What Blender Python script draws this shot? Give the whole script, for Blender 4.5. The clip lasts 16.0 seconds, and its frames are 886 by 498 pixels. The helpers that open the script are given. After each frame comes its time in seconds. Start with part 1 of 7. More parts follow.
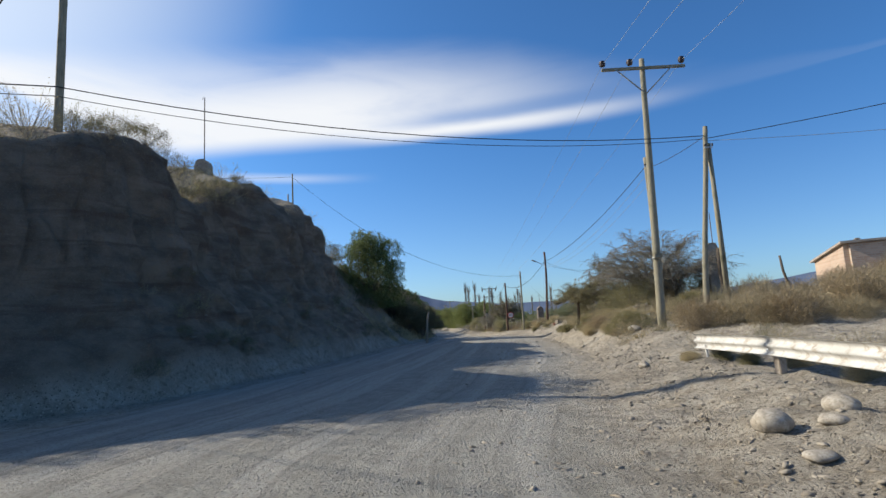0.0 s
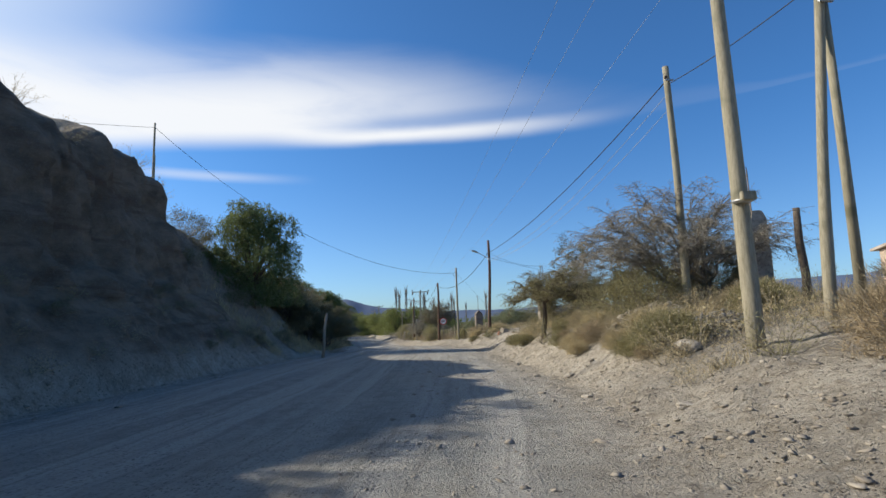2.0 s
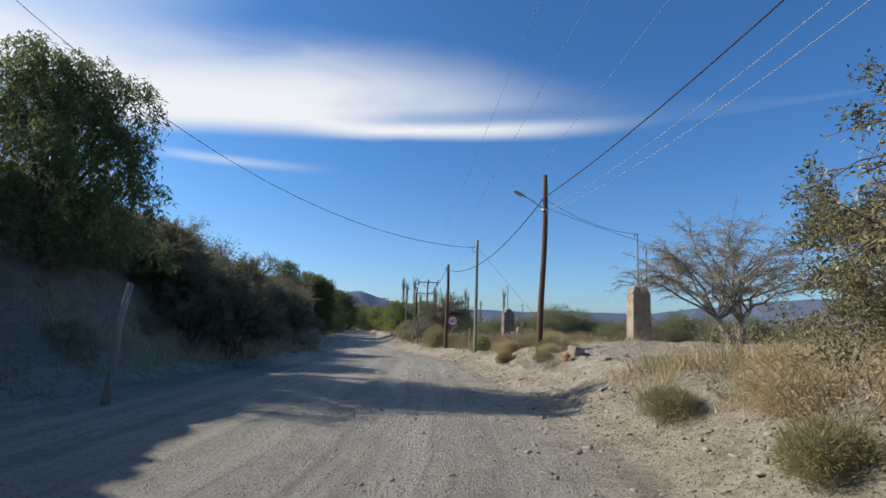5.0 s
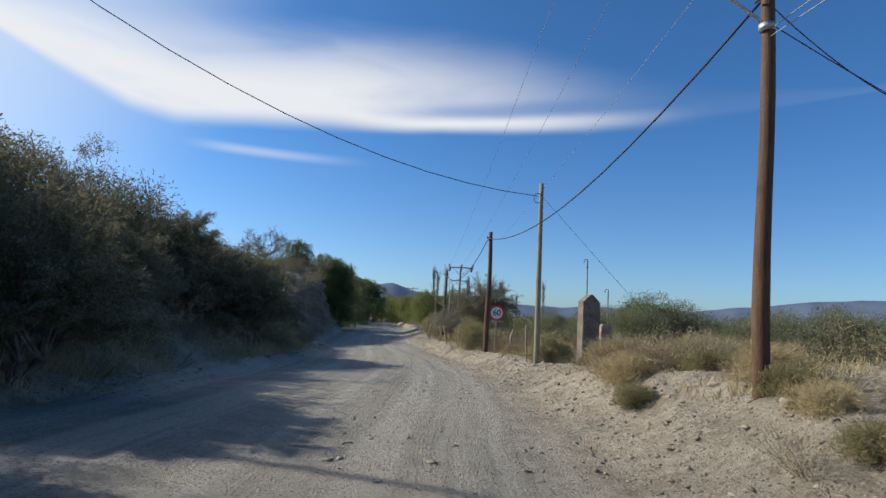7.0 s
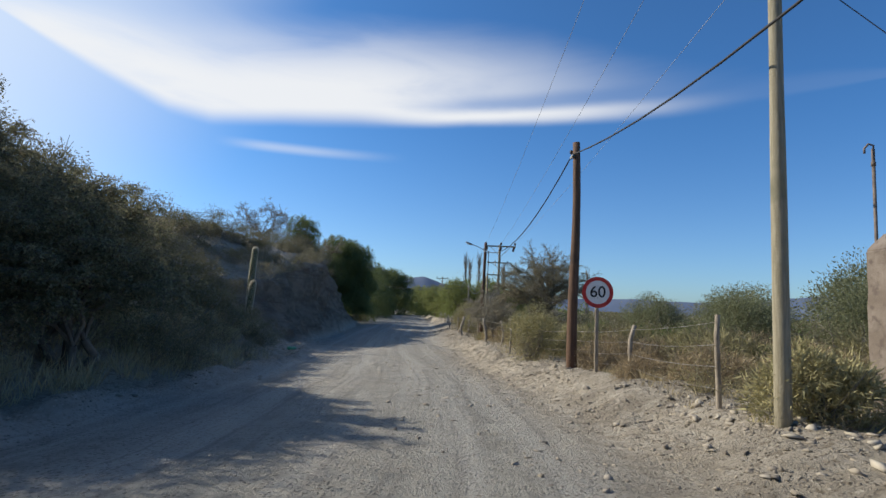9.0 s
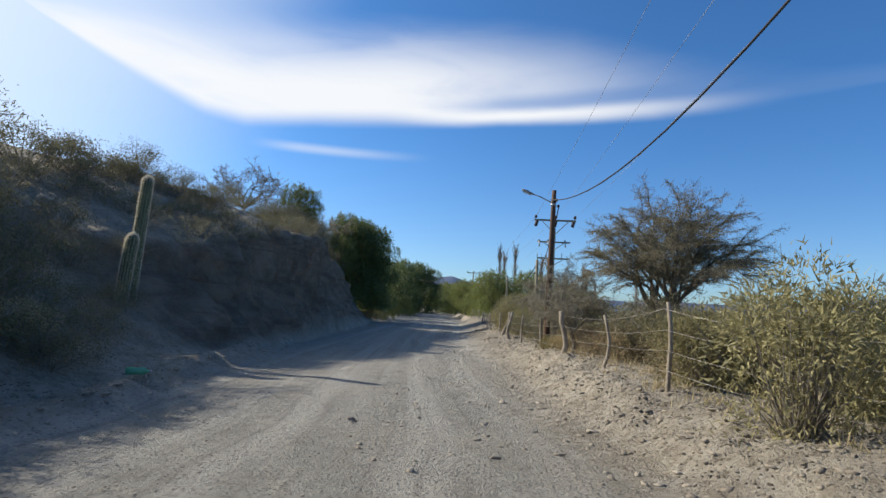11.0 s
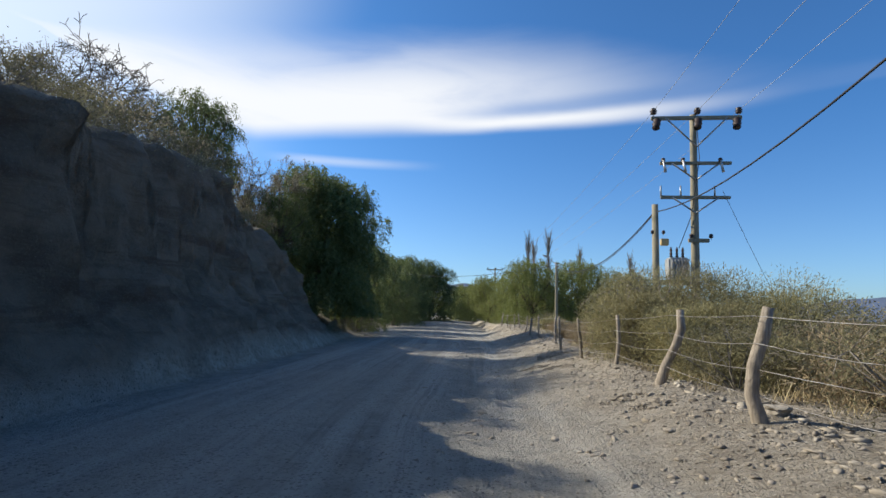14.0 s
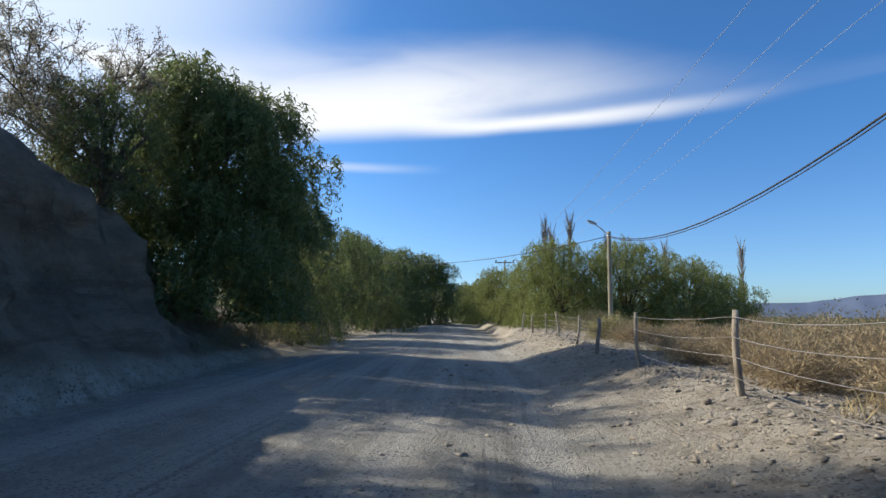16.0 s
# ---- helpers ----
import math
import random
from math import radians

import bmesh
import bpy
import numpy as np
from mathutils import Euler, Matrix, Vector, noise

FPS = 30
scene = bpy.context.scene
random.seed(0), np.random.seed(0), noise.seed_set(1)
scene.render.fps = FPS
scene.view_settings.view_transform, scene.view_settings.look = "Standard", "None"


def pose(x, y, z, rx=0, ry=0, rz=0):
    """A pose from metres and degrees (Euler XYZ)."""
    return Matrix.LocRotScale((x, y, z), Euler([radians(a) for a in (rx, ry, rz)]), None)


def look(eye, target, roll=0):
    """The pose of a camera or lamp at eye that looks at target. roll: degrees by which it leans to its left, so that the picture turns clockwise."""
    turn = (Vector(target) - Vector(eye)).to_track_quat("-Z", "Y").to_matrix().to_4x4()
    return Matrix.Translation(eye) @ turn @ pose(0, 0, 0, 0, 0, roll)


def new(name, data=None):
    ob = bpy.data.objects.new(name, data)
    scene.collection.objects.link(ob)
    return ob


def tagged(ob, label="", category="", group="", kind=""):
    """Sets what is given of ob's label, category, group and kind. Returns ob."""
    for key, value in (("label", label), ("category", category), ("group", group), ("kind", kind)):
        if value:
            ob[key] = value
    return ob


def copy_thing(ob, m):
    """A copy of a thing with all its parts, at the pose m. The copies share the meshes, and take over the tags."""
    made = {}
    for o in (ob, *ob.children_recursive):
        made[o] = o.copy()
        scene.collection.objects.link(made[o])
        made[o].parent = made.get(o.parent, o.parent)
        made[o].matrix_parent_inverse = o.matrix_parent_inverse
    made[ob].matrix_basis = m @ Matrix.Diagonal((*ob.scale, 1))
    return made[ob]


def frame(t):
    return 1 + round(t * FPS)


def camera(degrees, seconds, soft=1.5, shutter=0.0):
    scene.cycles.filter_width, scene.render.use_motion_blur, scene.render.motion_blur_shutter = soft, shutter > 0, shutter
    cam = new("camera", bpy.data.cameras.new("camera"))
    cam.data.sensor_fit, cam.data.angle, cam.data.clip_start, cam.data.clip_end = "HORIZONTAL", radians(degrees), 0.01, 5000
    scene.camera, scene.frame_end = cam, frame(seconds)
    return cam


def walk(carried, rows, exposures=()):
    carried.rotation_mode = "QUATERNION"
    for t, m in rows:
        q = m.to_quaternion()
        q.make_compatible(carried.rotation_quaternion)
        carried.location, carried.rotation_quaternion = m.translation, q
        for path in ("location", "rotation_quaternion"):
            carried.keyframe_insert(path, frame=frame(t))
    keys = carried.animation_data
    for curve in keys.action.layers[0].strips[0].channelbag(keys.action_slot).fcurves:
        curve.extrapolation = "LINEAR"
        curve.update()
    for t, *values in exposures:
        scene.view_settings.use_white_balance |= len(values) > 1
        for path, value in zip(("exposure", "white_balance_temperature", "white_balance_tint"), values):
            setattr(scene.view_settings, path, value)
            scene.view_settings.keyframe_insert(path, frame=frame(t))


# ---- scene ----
cam = camera(80.0, 16.0)
PATH = [
    (0, (0.874, -1.938, 0.565), (0.856, 0.046, 0.823), -3.1),
    (0.5, (1.161, 0.773, 0.479), (1.229, 2.756, 0.732), -3.2),
    (1, (1.466, 3.397, 0.487), (1.606, 5.377, 0.735), -3.5),
    (1.5, (1.737, 5.947, 0.422), (1.933, 7.92, 0.683), -2.5),
    (2, (2.075, 8.495, 0.393), (2.301, 10.463, 0.666), -2.1),
    (2.5, (2.382, 11.06, 0.447), (2.626, 13.027, 0.719), -1.6),
    (3, (2.832, 14.01, 0.44), (3.076, 15.976, 0.715), -0.7),
    (3.5, (3.147, 16.69, 0.501), (3.39, 18.656, 0.777), 0.1),
    (6, (4.489, 30.625, 0.526), (4.589, 32.607, 0.772), 2.8),
    (6.5, (4.585, 33.335, 0.44), (4.658, 35.32, 0.677), 3.1),
    (7, (4.7, 36.042, 0.386), (4.739, 38.028, 0.621), 3.0),
    (7.5, (4.713, 38.931, 0.272), (4.724, 40.917, 0.507), 2.6),
    (8, (4.742, 41.954, 0.242), (4.714, 43.942, 0.461), 2.4),
    (8.5, (4.748, 44.931, 0.188), (4.693, 46.919, 0.399), 2.2),
    (9, (4.641, 47.689, 0.043), (4.566, 49.677, 0.248), 2.6),
    (11.5, (3.544, 62.151, -0.613), (3.339, 64.131, -0.413), 3.0),
    (12, (3.219, 65.139, -0.68), (2.999, 67.116, -0.476), 2.7),
    (12.5, (2.886, 68.164, -0.756), (2.662, 70.139, -0.538), 2.1),
    (13, (2.618, 71.393, -0.866), (2.381, 73.367, -0.648), 2.3),
    (13.5, (2.356, 74.78, -0.877), (2.121, 76.752, -0.639), 1.3),
    (14, (2.011, 77.834, -0.929), (1.779, 79.808, -0.703), 1.7),
    (14.5, (1.775, 81.146, -0.981), (1.537, 83.118, -0.747), 1.3),
    (15, (1.568, 84.46, -1.024), (1.328, 86.432, -0.787), 1.5),
    (15.5, (1.42, 87.797, -1.056), (1.179, 89.768, -0.815), 0.6),
    (16, (1.221, 90.93, -1.13), (0.971, 92.9, -0.893), 0.8),
]
walk(cam, [(t, look(eye, target, roll)) for t, eye, target, roll in PATH], exposures=[(0, 0.25), (3.5, 0.27), (6.5, 0.1), (9, 0.15), (11.5, 0.28), (13, 0.28), (16, 0.4)])

# ---- light ----
SUN_WAY = Vector((-0.807, 0.262, 0.53)).normalized()      # towards the sun
sun = new("sun", bpy.data.lights.new("sun", "SUN"))
sun.data.energy, sun.data.angle, sun.data.color = 5.0, radians(0.6), (1.0, 0.93, 0.8)
sun.matrix_world = look((-60, 40, 60), Vector((-60, 40, 60)) - SUN_WAY)


class Nodes:
    """A short way to write node trees: n = Nodes(tree); n.math('ADD', a, b)."""

    def __init__(self, tree):
        self.tree = tree
        tree.nodes.clear()

    def add(self, kind, **sets):
        node = self.tree.nodes.new(kind)
        for key, value in sets.items():
            if key in node.inputs:
                self.feed(node.inputs[key], value)
        return node

    def feed(self, socket, value):
        if isinstance(value, bpy.types.NodeSocket):
            self.tree.links.new(value, socket)
        elif isinstance(value, (tuple, list)) and socket.type == "RGBA" and len(value) == 3:
            socket.default_value = (*value, 1)
        else:
            socket.default_value = value

    def math(self, op, a, b=0.0, c=0.0, clamp=False):
        node = self.tree.nodes.new("ShaderNodeMath")
        node.operation, node.use_clamp = op, clamp
        for socket, value in zip(node.inputs, (a, b, c)):
            self.feed(socket, value)
        return node.outputs[0]

    def smooth(self, x, low, high, to_low=0.0, to_high=1.0):
        node = self.tree.nodes.new("ShaderNodeMapRange")
        node.interpolation_type = "SMOOTHSTEP"
        for name, value in zip(("Value", "From Min", "From Max", "To Min", "To Max"), (x, low, high, to_low, to_high)):
            self.feed(node.inputs[name], value)
        return node.outputs["Result"]

    def mix(self, fac, a, b, blend="MIX"):
        node = self.tree.nodes.new("ShaderNodeMix")
        node.data_type, node.blend_type = "RGBA", blend
        self.feed(node.inputs[0], fac)
        self.feed(node.inputs[6], a)
        self.feed(node.inputs[7], b)
        return node.outputs[2]

    def noise(self, vector, scale, detail=4.0, rough=0.55, distortion=0.0):
        node = self.add("ShaderNodeTexNoise", Scale=scale, Detail=detail, Roughness=rough, Distortion=distortion)
        if vector is not None:
            self.tree.links.new(vector, node.inputs["Vector"])
        return node.outputs["Fac"]

    def ramp(self, fac, stops):
        node = self.tree.nodes.new("ShaderNodeValToRGB")
        self.feed(node.inputs[0], fac)
        el = node.color_ramp.elements
        while len(el) < len(stops):
            el.new(0.5)
        for e, (at, colour) in zip(el, stops):
            e.position = at
            e.color = (*colour, 1) if isinstance(colour, (tuple, list)) else (colour, colour, colour, 1)
        return node.outputs[0]


# sky: clear air with one long lens-shaped cloud over the road's far end
world = bpy.data.worlds.new("sky")
scene.world = world
world.use_nodes = True
n = Nodes(world.node_tree)
sky = n.add("ShaderNodeTexSky")
sky.sky_type, sky.sun_disc = "NISHITA", False
sky.sun_elevation, sky.sun_rotation = math.asin(SUN_WAY.z), math.atan2(SUN_WAY.x, SUN_WAY.y)
sky.altitude, sky.air_density, sky.dust_density, sky.ozone_density = 1700, 1.0, 2.6, 2.2
way = n.add("ShaderNodeSeparateXYZ")
n.feed(way.inputs[0], n.add("ShaderNodeTexCoord").outputs["Generated"])
wx, wy, wz = way.outputs
az = n.math("MULTIPLY", n.math("ARCTAN2", wx, wy), 180 / math.pi)
elev = n.math("MULTIPLY", n.math("ARCSINE", wz), 180 / math.pi)
across = n.math("DIVIDE", n.math("ADD", az, 60), 120, clamp=True)
LOW_EDGE = ((-60, 24), (-46, 22.7), (-40, 20.4), (-31, 17.2), (-27, 16.8), (-20, 17.8), (-12, 18.6), (0, 19.5), (13, 19.7), (25, 19.9), (40, 20))
TOP_EDGE = ((-60, 24.2), (-46, 23.3), (-40, 24.6), (-36, 25.6), (-27, 26.8), (-19, 28), (-11, 28.8), (0, 28.8), (8, 28.2), (23, 24.6), (40, 20.5))
grain_at = n.add("ShaderNodeCombineXYZ", X=n.math("MULTIPLY", az, 0.035), Y=n.math("MULTIPLY", elev, 0.16), Z=n.math("MULTIPLY", az, 0.01))
wisp = n.noise(grain_at.outputs[0], 1.6, 5, 0.55, 0.6)
wob = n.math("MULTIPLY", n.math("SUBTRACT", wisp, 0.5), 2.2)
lo = n.math("ADD", n.math("MULTIPLY", n.ramp(across, [((a + 60) / 120, e / 40) for a, e in LOW_EDGE]), 40), n.math("MULTIPLY", wob, 0.25))
hi = n.math("ADD", n.math("MULTIPLY", n.ramp(across, [((a + 60) / 120, e / 40) for a, e in TOP_EDGE]), 40), wob)
depth = n.math("DIVIDE", n.math("SUBTRACT", elev, lo), n.math("MAXIMUM", n.math("SUBTRACT", hi, lo), 0.1))
body = n.math("MULTIPLY", n.smooth(depth, -0.06, 0.16), n.smooth(depth, 0.35, 1.1, 1.0, 0.0))
body = n.math("MULTIPLY", body, n.math("MULTIPLY", n.smooth(az, -14, 27, 1.0, 0.04), n.smooth(az, -49, -41)))
body = n.math("MULTIPLY", body, n.smooth(wisp, 0.1, 0.55, 0.72, 1.0))
tail_line = n.math("SUBTRACT", elev, n.math("ADD", lo, 0.55))
tail = n.smooth(n.math("ABSOLUTE", tail_line), 0.05, 1.3, 1.0, 0.0)
tail = n.math("MULTIPLY", tail, n.math("MULTIPLY", n.smooth(az, -14, 0), n.smooth(az, 8, 30, 0.62, 0.0)))
notch = n.math("MULTIPLY", n.smooth(n.math("ABSOLUTE", n.math("SUBTRACT", n.math("SUBTRACT", elev, lo), n.math("ADD", 1.7, n.math("MULTIPLY", az, 0.03)))), 0.1, 1.3, 0.45, 0.0), n.math("MULTIPLY", n.smooth(az, -9, 3), n.smooth(az, 14, 24, 1.0, 0.0)))
small = n.math("MULTIPLY", n.smooth(n.math("ABSOLUTE", n.math("SUBTRACT", elev, n.math("ADD", 15.45, n.math("MULTIPLY", az, 0.012)))), 0.0, 0.75, 0.7, 0.0),
               n.math("MULTIPLY", n.smooth(az, -27, -21), n.smooth(az, -19, -6, 0.55, 0.0)))
cloud = n.math("MULTIPLY", n.math("ADD", body, n.math("ADD", tail, small)), n.math("SUBTRACT", 1.0, notch), clamp=True)
cloud = n.math("MULTIPLY", cloud, 0.94)
blue = n.mix(1.0, sky.outputs[0], n.mix(n.smooth(elev, 0, 22), (0.6, 0.8, 1.0), (0.4, 0.78, 1.1)), "MULTIPLY")
toward = n.math("ADD", n.math("ADD", n.math("MULTIPLY", wx, SUN_WAY.x), n.math("MULTIPLY", wy, SUN_WAY.y)), n.math("MULTIPLY", wz, SUN_WAY.z))
blue = n.mix(n.smooth(toward, 0.66, 0.95, 0.0, 0.75), blue, (5.9, 6.3, 6.8))       # pale glare round the sun
lit = n.mix(cloud, blue, (6.4, 6.5, 6.6))
back = n.add("ShaderNodeBackground", Color=lit, Strength=0.125)
n.tree.links.new(back.outputs[0], n.add("ShaderNodeOutputWorld").inputs[0])


# ---- materials ----
def shader(name, colour, rough=0.8, metal=0.0, bump=None, strength=0.3, distance=0.02, spec=0.3, through_light=None):
    """A principled material. colour(n, where) and bump(n, where) build sockets from object coordinates."""
    made = bpy.data.materials.new(name)
    made.use_nodes = True
    n = Nodes(made.node_tree)
    where = n.add("ShaderNodeTexCoord").outputs["Object"]
    main = n.add("ShaderNodeBsdfPrincipled", Metallic=metal)
    n.feed(main.inputs["Roughness"], rough(n, where) if callable(rough) else rough)
    n.feed(main.inputs["Specular IOR Level"], spec)
    shade = colour(n, where) if callable(colour) else colour
    n.feed(main.inputs["Base Color"], shade)
    if bump:
        relief = n.add("ShaderNodeBump", Strength=strength, Distance=distance, Height=bump(n, where))
        n.tree.links.new(relief.outputs[0], main.inputs["Normal"])
    out, last = n.add("ShaderNodeOutputMaterial"), main.outputs[0]
    if through_light:
        thin = n.add("ShaderNodeBsdfTranslucent")
        n.feed(thin.inputs[0], shade)
        both = n.add("ShaderNodeMixShader", Fac=through_light)
        n.tree.links.new(last, both.inputs[1])
        n.tree.links.new(thin.outputs[0], both.inputs[2])
        last = both.outputs[0]
    n.tree.links.new(last, out.inputs[0])
    return made


def mottled(a, b, scale, c=None, fine=None):
    """Colours a and b in patches, with a finer speckle c over them."""
    def build(n, where):
        out = n.mix(n.smooth(n.noise(where, scale, 5, 0.6), 0.35, 0.65), a, b)
        if c:
            out = n.mix(n.smooth(n.noise(where, fine, 3, 0.6), 0.5, 0.72), out, c)
        return out
    return build


def streaked(a, b, along=(9, 9, 0.7), c=None):
    """Grain drawn out along z, for wood and poles."""
    def build(n, where):
        stretched = n.add("ShaderNodeVectorMath", )
        stretched.operation = "MULTIPLY"
        n.feed(stretched.inputs[0], where)
        stretched.inputs[1].default_value = along
        out = n.mix(n.smooth(n.noise(stretched.outputs[0], 4, 6, 0.65, 0.4), 0.3, 0.7), a, b)
        if c:
            out = n.mix(n.smooth(n.noise(where, 1.3, 3), 0.52, 0.7), out, c)
        return out
    return build


def leafy(a, b, c):
    """Leaf colours that vary from leaf to leaf."""
    def build(n, where):
        each = n.add("ShaderNodeNewGeometry").outputs["Random Per Island"]
        of_thing = n.add("ShaderNodeObjectInfo").outputs["Random"]
        out = n.ramp(each, [(0.0, a), (0.55, b), (1.0, c)])
        return n.mix(n.math("MULTIPLY", of_thing, 0.35), out, c)
    return build


def ground_colour(n, where):
    """Gravel where the sheet's 'gravel' mark is 1, pale earth elsewhere, dark red soil in the cuts."""
    gravel = n.add("ShaderNodeAttribute")
    gravel.attribute_name = "gravel"
    cut = n.add("ShaderNodeAttribute")
    cut.attribute_name = "cut"
    wide, mid, fine = n.noise(where, 0.25, 4, 0.6), n.noise(where, 2.2, 5, 0.65), n.noise(where, 26, 4, 0.7)
    stone = n.add("ShaderNodeTexVoronoi", Scale=38.0)
    n.feed(stone.inputs["Vector"], where)
    lane = n.add("ShaderNodeAttribute")
    lane.attribute_name = "lane"
    spot = n.add("ShaderNodeSeparateXYZ")
    n.feed(spot.inputs[0], where)
    track_at = n.add("ShaderNodeCombineXYZ", X=n.math("MULTIPLY", lane.outputs["Fac"], 1.5), Y=n.math("MULTIPLY", spot.outputs[1], 0.035))
    track = n.noise(track_at.outputs[0], 1.0, 3, 0.5)
    rut_at = n.add("ShaderNodeCombineXYZ", X=n.math("MULTIPLY", lane.outputs["Fac"], 6.5), Y=n.math("MULTIPLY", spot.outputs[1], 0.11))
    rut = n.noise(rut_at.outputs[0], 1.0, 4, 0.65)
    road_c = n.mix(n.smooth(mid, 0.3, 0.7), (0.262, 0.25, 0.218), (0.375, 0.358, 0.312))
    road_c = n.mix(n.smooth(track, 0.42, 0.62), road_c, (0.41, 0.39, 0.345))
    road_c = n.mix(n.smooth(rut, 0.5, 0.68, 0.0, 0.55), road_c, (0.2, 0.19, 0.168))
    road_c = n.mix(n.smooth(rut, 0.3, 0.45, 0.45, 0.0), road_c, (0.37, 0.345, 0.3))
    road_c = n.mix(n.math("MULTIPLY", n.smooth(wide, 0.45, 0.7), 0.5), road_c, (0.4, 0.36, 0.3))
    road_c = n.mix(n.smooth(stone.outputs["Color"], 0.6, 0.95, 0.0, 0.5), road_c, (0.14, 0.133, 0.122))
    earth = n.mix(n.smooth(mid, 0.32, 0.68), (0.315, 0.276, 0.216), (0.46, 0.412, 0.335))
    earth = n.mix(n.smooth(wide, 0.4, 0.65, 0.0, 0.6), earth, (0.28, 0.251, 0.205))
    earth = n.mix(n.smooth(n.noise(where, 0.8, 6, 0.7), 0.5, 0.64, 0.0, 0.6), earth, (0.215, 0.184, 0.142))
    hand = n.noise(where, 7.5, 5, 0.7)
    earth = n.mix(n.smooth(hand, 0.5, 0.66, 0.0, 0.75), earth, (0.17, 0.14, 0.103))
    earth = n.mix(n.smooth(hand, 0.3, 0.42, 0.6, 0.0), earth, (0.5, 0.45, 0.365))
    earth = n.mix(n.smooth(fine, 0.56, 0.7, 0.0, 0.7), earth, (0.15, 0.125, 0.092))
    pebble = n.add("ShaderNodeTexVoronoi", Scale=21.0)
    n.feed(pebble.inputs["Vector"], where)
    tone = n.add("ShaderNodeSeparateColor")
    n.feed(tone.inputs[0], pebble.outputs["Color"])
    near = n.smooth(pebble.outputs["Distance"], 0.28, 0.42, 1.0, 0.0)
    patch = n.smooth(n.noise(where, 1.1, 4, 0.65), 0.42, 0.58)
    dark = n.math("MULTIPLY", n.math("MULTIPLY", near, n.smooth(tone.outputs[0], 0.6, 0.7)), n.math("ADD", 0.25, n.math("MULTIPLY", patch, 0.7)))
    light = n.math("MULTIPLY", n.math("MULTIPLY", near, n.smooth(tone.outputs[1], 0.72, 0.8)), 0.55)
    earth = n.mix(light, n.mix(dark, earth, (0.115, 0.095, 0.072)), (0.52, 0.47, 0.39))
    road_c = n.mix(n.math("MULTIPLY", dark, 0.7), road_c, (0.12, 0.112, 0.1))
    layers_at = n.add("ShaderNodeVectorMath")
    layers_at.operation = "MULTIPLY"
    n.feed(layers_at.inputs[0], where)
    layers_at.inputs[1].default_value = (0.8, 0.8, 1.3)
    bank = n.mix(n.smooth(n.noise(layers_at.outputs[0], 1.1, 6, 0.65), 0.3, 0.7), (0.165, 0.125, 0.092), (0.3, 0.238, 0.178))
    strata_at = n.add("ShaderNodeVectorMath")
    strata_at.operation = "MULTIPLY"
    n.feed(strata_at.inputs[0], where)
    strata_at.inputs[1].default_value = (0.25, 0.25, 2.2)
    bank = n.mix(n.smooth(n.noise(strata_at.outputs[0], 0.9, 5, 0.65, 0.5), 0.5, 0.66, 0.0, 0.75), bank, (0.15, 0.1, 0.072))
    bank = n.mix(n.smooth(fine, 0.5, 0.75, 0.0, 0.6), bank, (0.34, 0.275, 0.205))
    out = n.mix(n.math("ADD", gravel.outputs["Fac"], n.math("MULTIPLY", n.math("SUBTRACT", mid, 0.5), 0.5), clamp=True), earth, road_c)
    return n.mix(n.math("ADD", cut.outputs["Fac"], n.math("MULTIPLY", n.math("SUBTRACT", mid, 0.5), 0.4), clamp=True), out, bank)


def ground_relief(n, where):
    stone = n.add("ShaderNodeTexVoronoi", Scale=34.0, Randomness=1.0)
    n.feed(stone.inputs["Vector"], where)
    pebble = n.add("ShaderNodeTexVoronoi", Scale=21.0)
    n.feed(pebble.inputs["Vector"], where)
    tone = n.add("ShaderNodeSeparateColor")
    n.feed(tone.inputs[0], pebble.outputs["Color"])
    cobble = n.math("MULTIPLY", n.smooth(pebble.outputs["Distance"], 0.1, 0.42, 1.0, 0.0), n.smooth(tone.outputs[0], 0.55, 0.7))
    grit = n.math("MULTIPLY", n.smooth(stone.outputs["Distance"], 0.1, 0.5, 1.0, 0.0), n.smooth(n.noise(where, 3.0, 3, 0.6), 0.45, 0.7))
    lane = n.add("ShaderNodeAttribute")
    lane.attribute_name = "lane"
    spot = n.add("ShaderNodeSeparateXYZ")
    n.feed(spot.inputs[0], where)
    rut_at = n.add("ShaderNodeCombineXYZ", X=n.math("MULTIPLY", lane.outputs["Fac"], 6.5), Y=n.math("MULTIPLY", spot.outputs[1], 0.11))
    clods = n.math("MULTIPLY", n.noise(where, 5, 3, 0.6), 0.9)
    rough = n.math("ADD", n.math("MULTIPLY", n.noise(where, 16, 8, 0.8), 0.9), n.math("MULTIPLY", grit, 0.45))
    rough = n.math("ADD", rough, n.math("MULTIPLY", cobble, 0.6))
    cut = n.add("ShaderNodeAttribute")
    cut.attribute_name = "cut"
    slab = n.add("ShaderNodeTexVoronoi", Scale=1.7, Randomness=1.0)
    slab.distance = "CHEBYCHEV"
    n.feed(slab.inputs["Vector"], where)
    crag = n.math("ADD", n.math("MULTIPLY", n.noise(where, 2.2, 8, 0.72), 4.5), n.math("MULTIPLY", slab.outputs["Distance"], 2.6))
    total = n.math("ADD", n.math("ADD", rough, clods), n.math("MULTIPLY", n.noise(rut_at.outputs[0], 1.0, 4, 0.65), 0.5))
    return n.math("ADD", total, n.math("MULTIPLY", crag, cut.outputs["Fac"]))


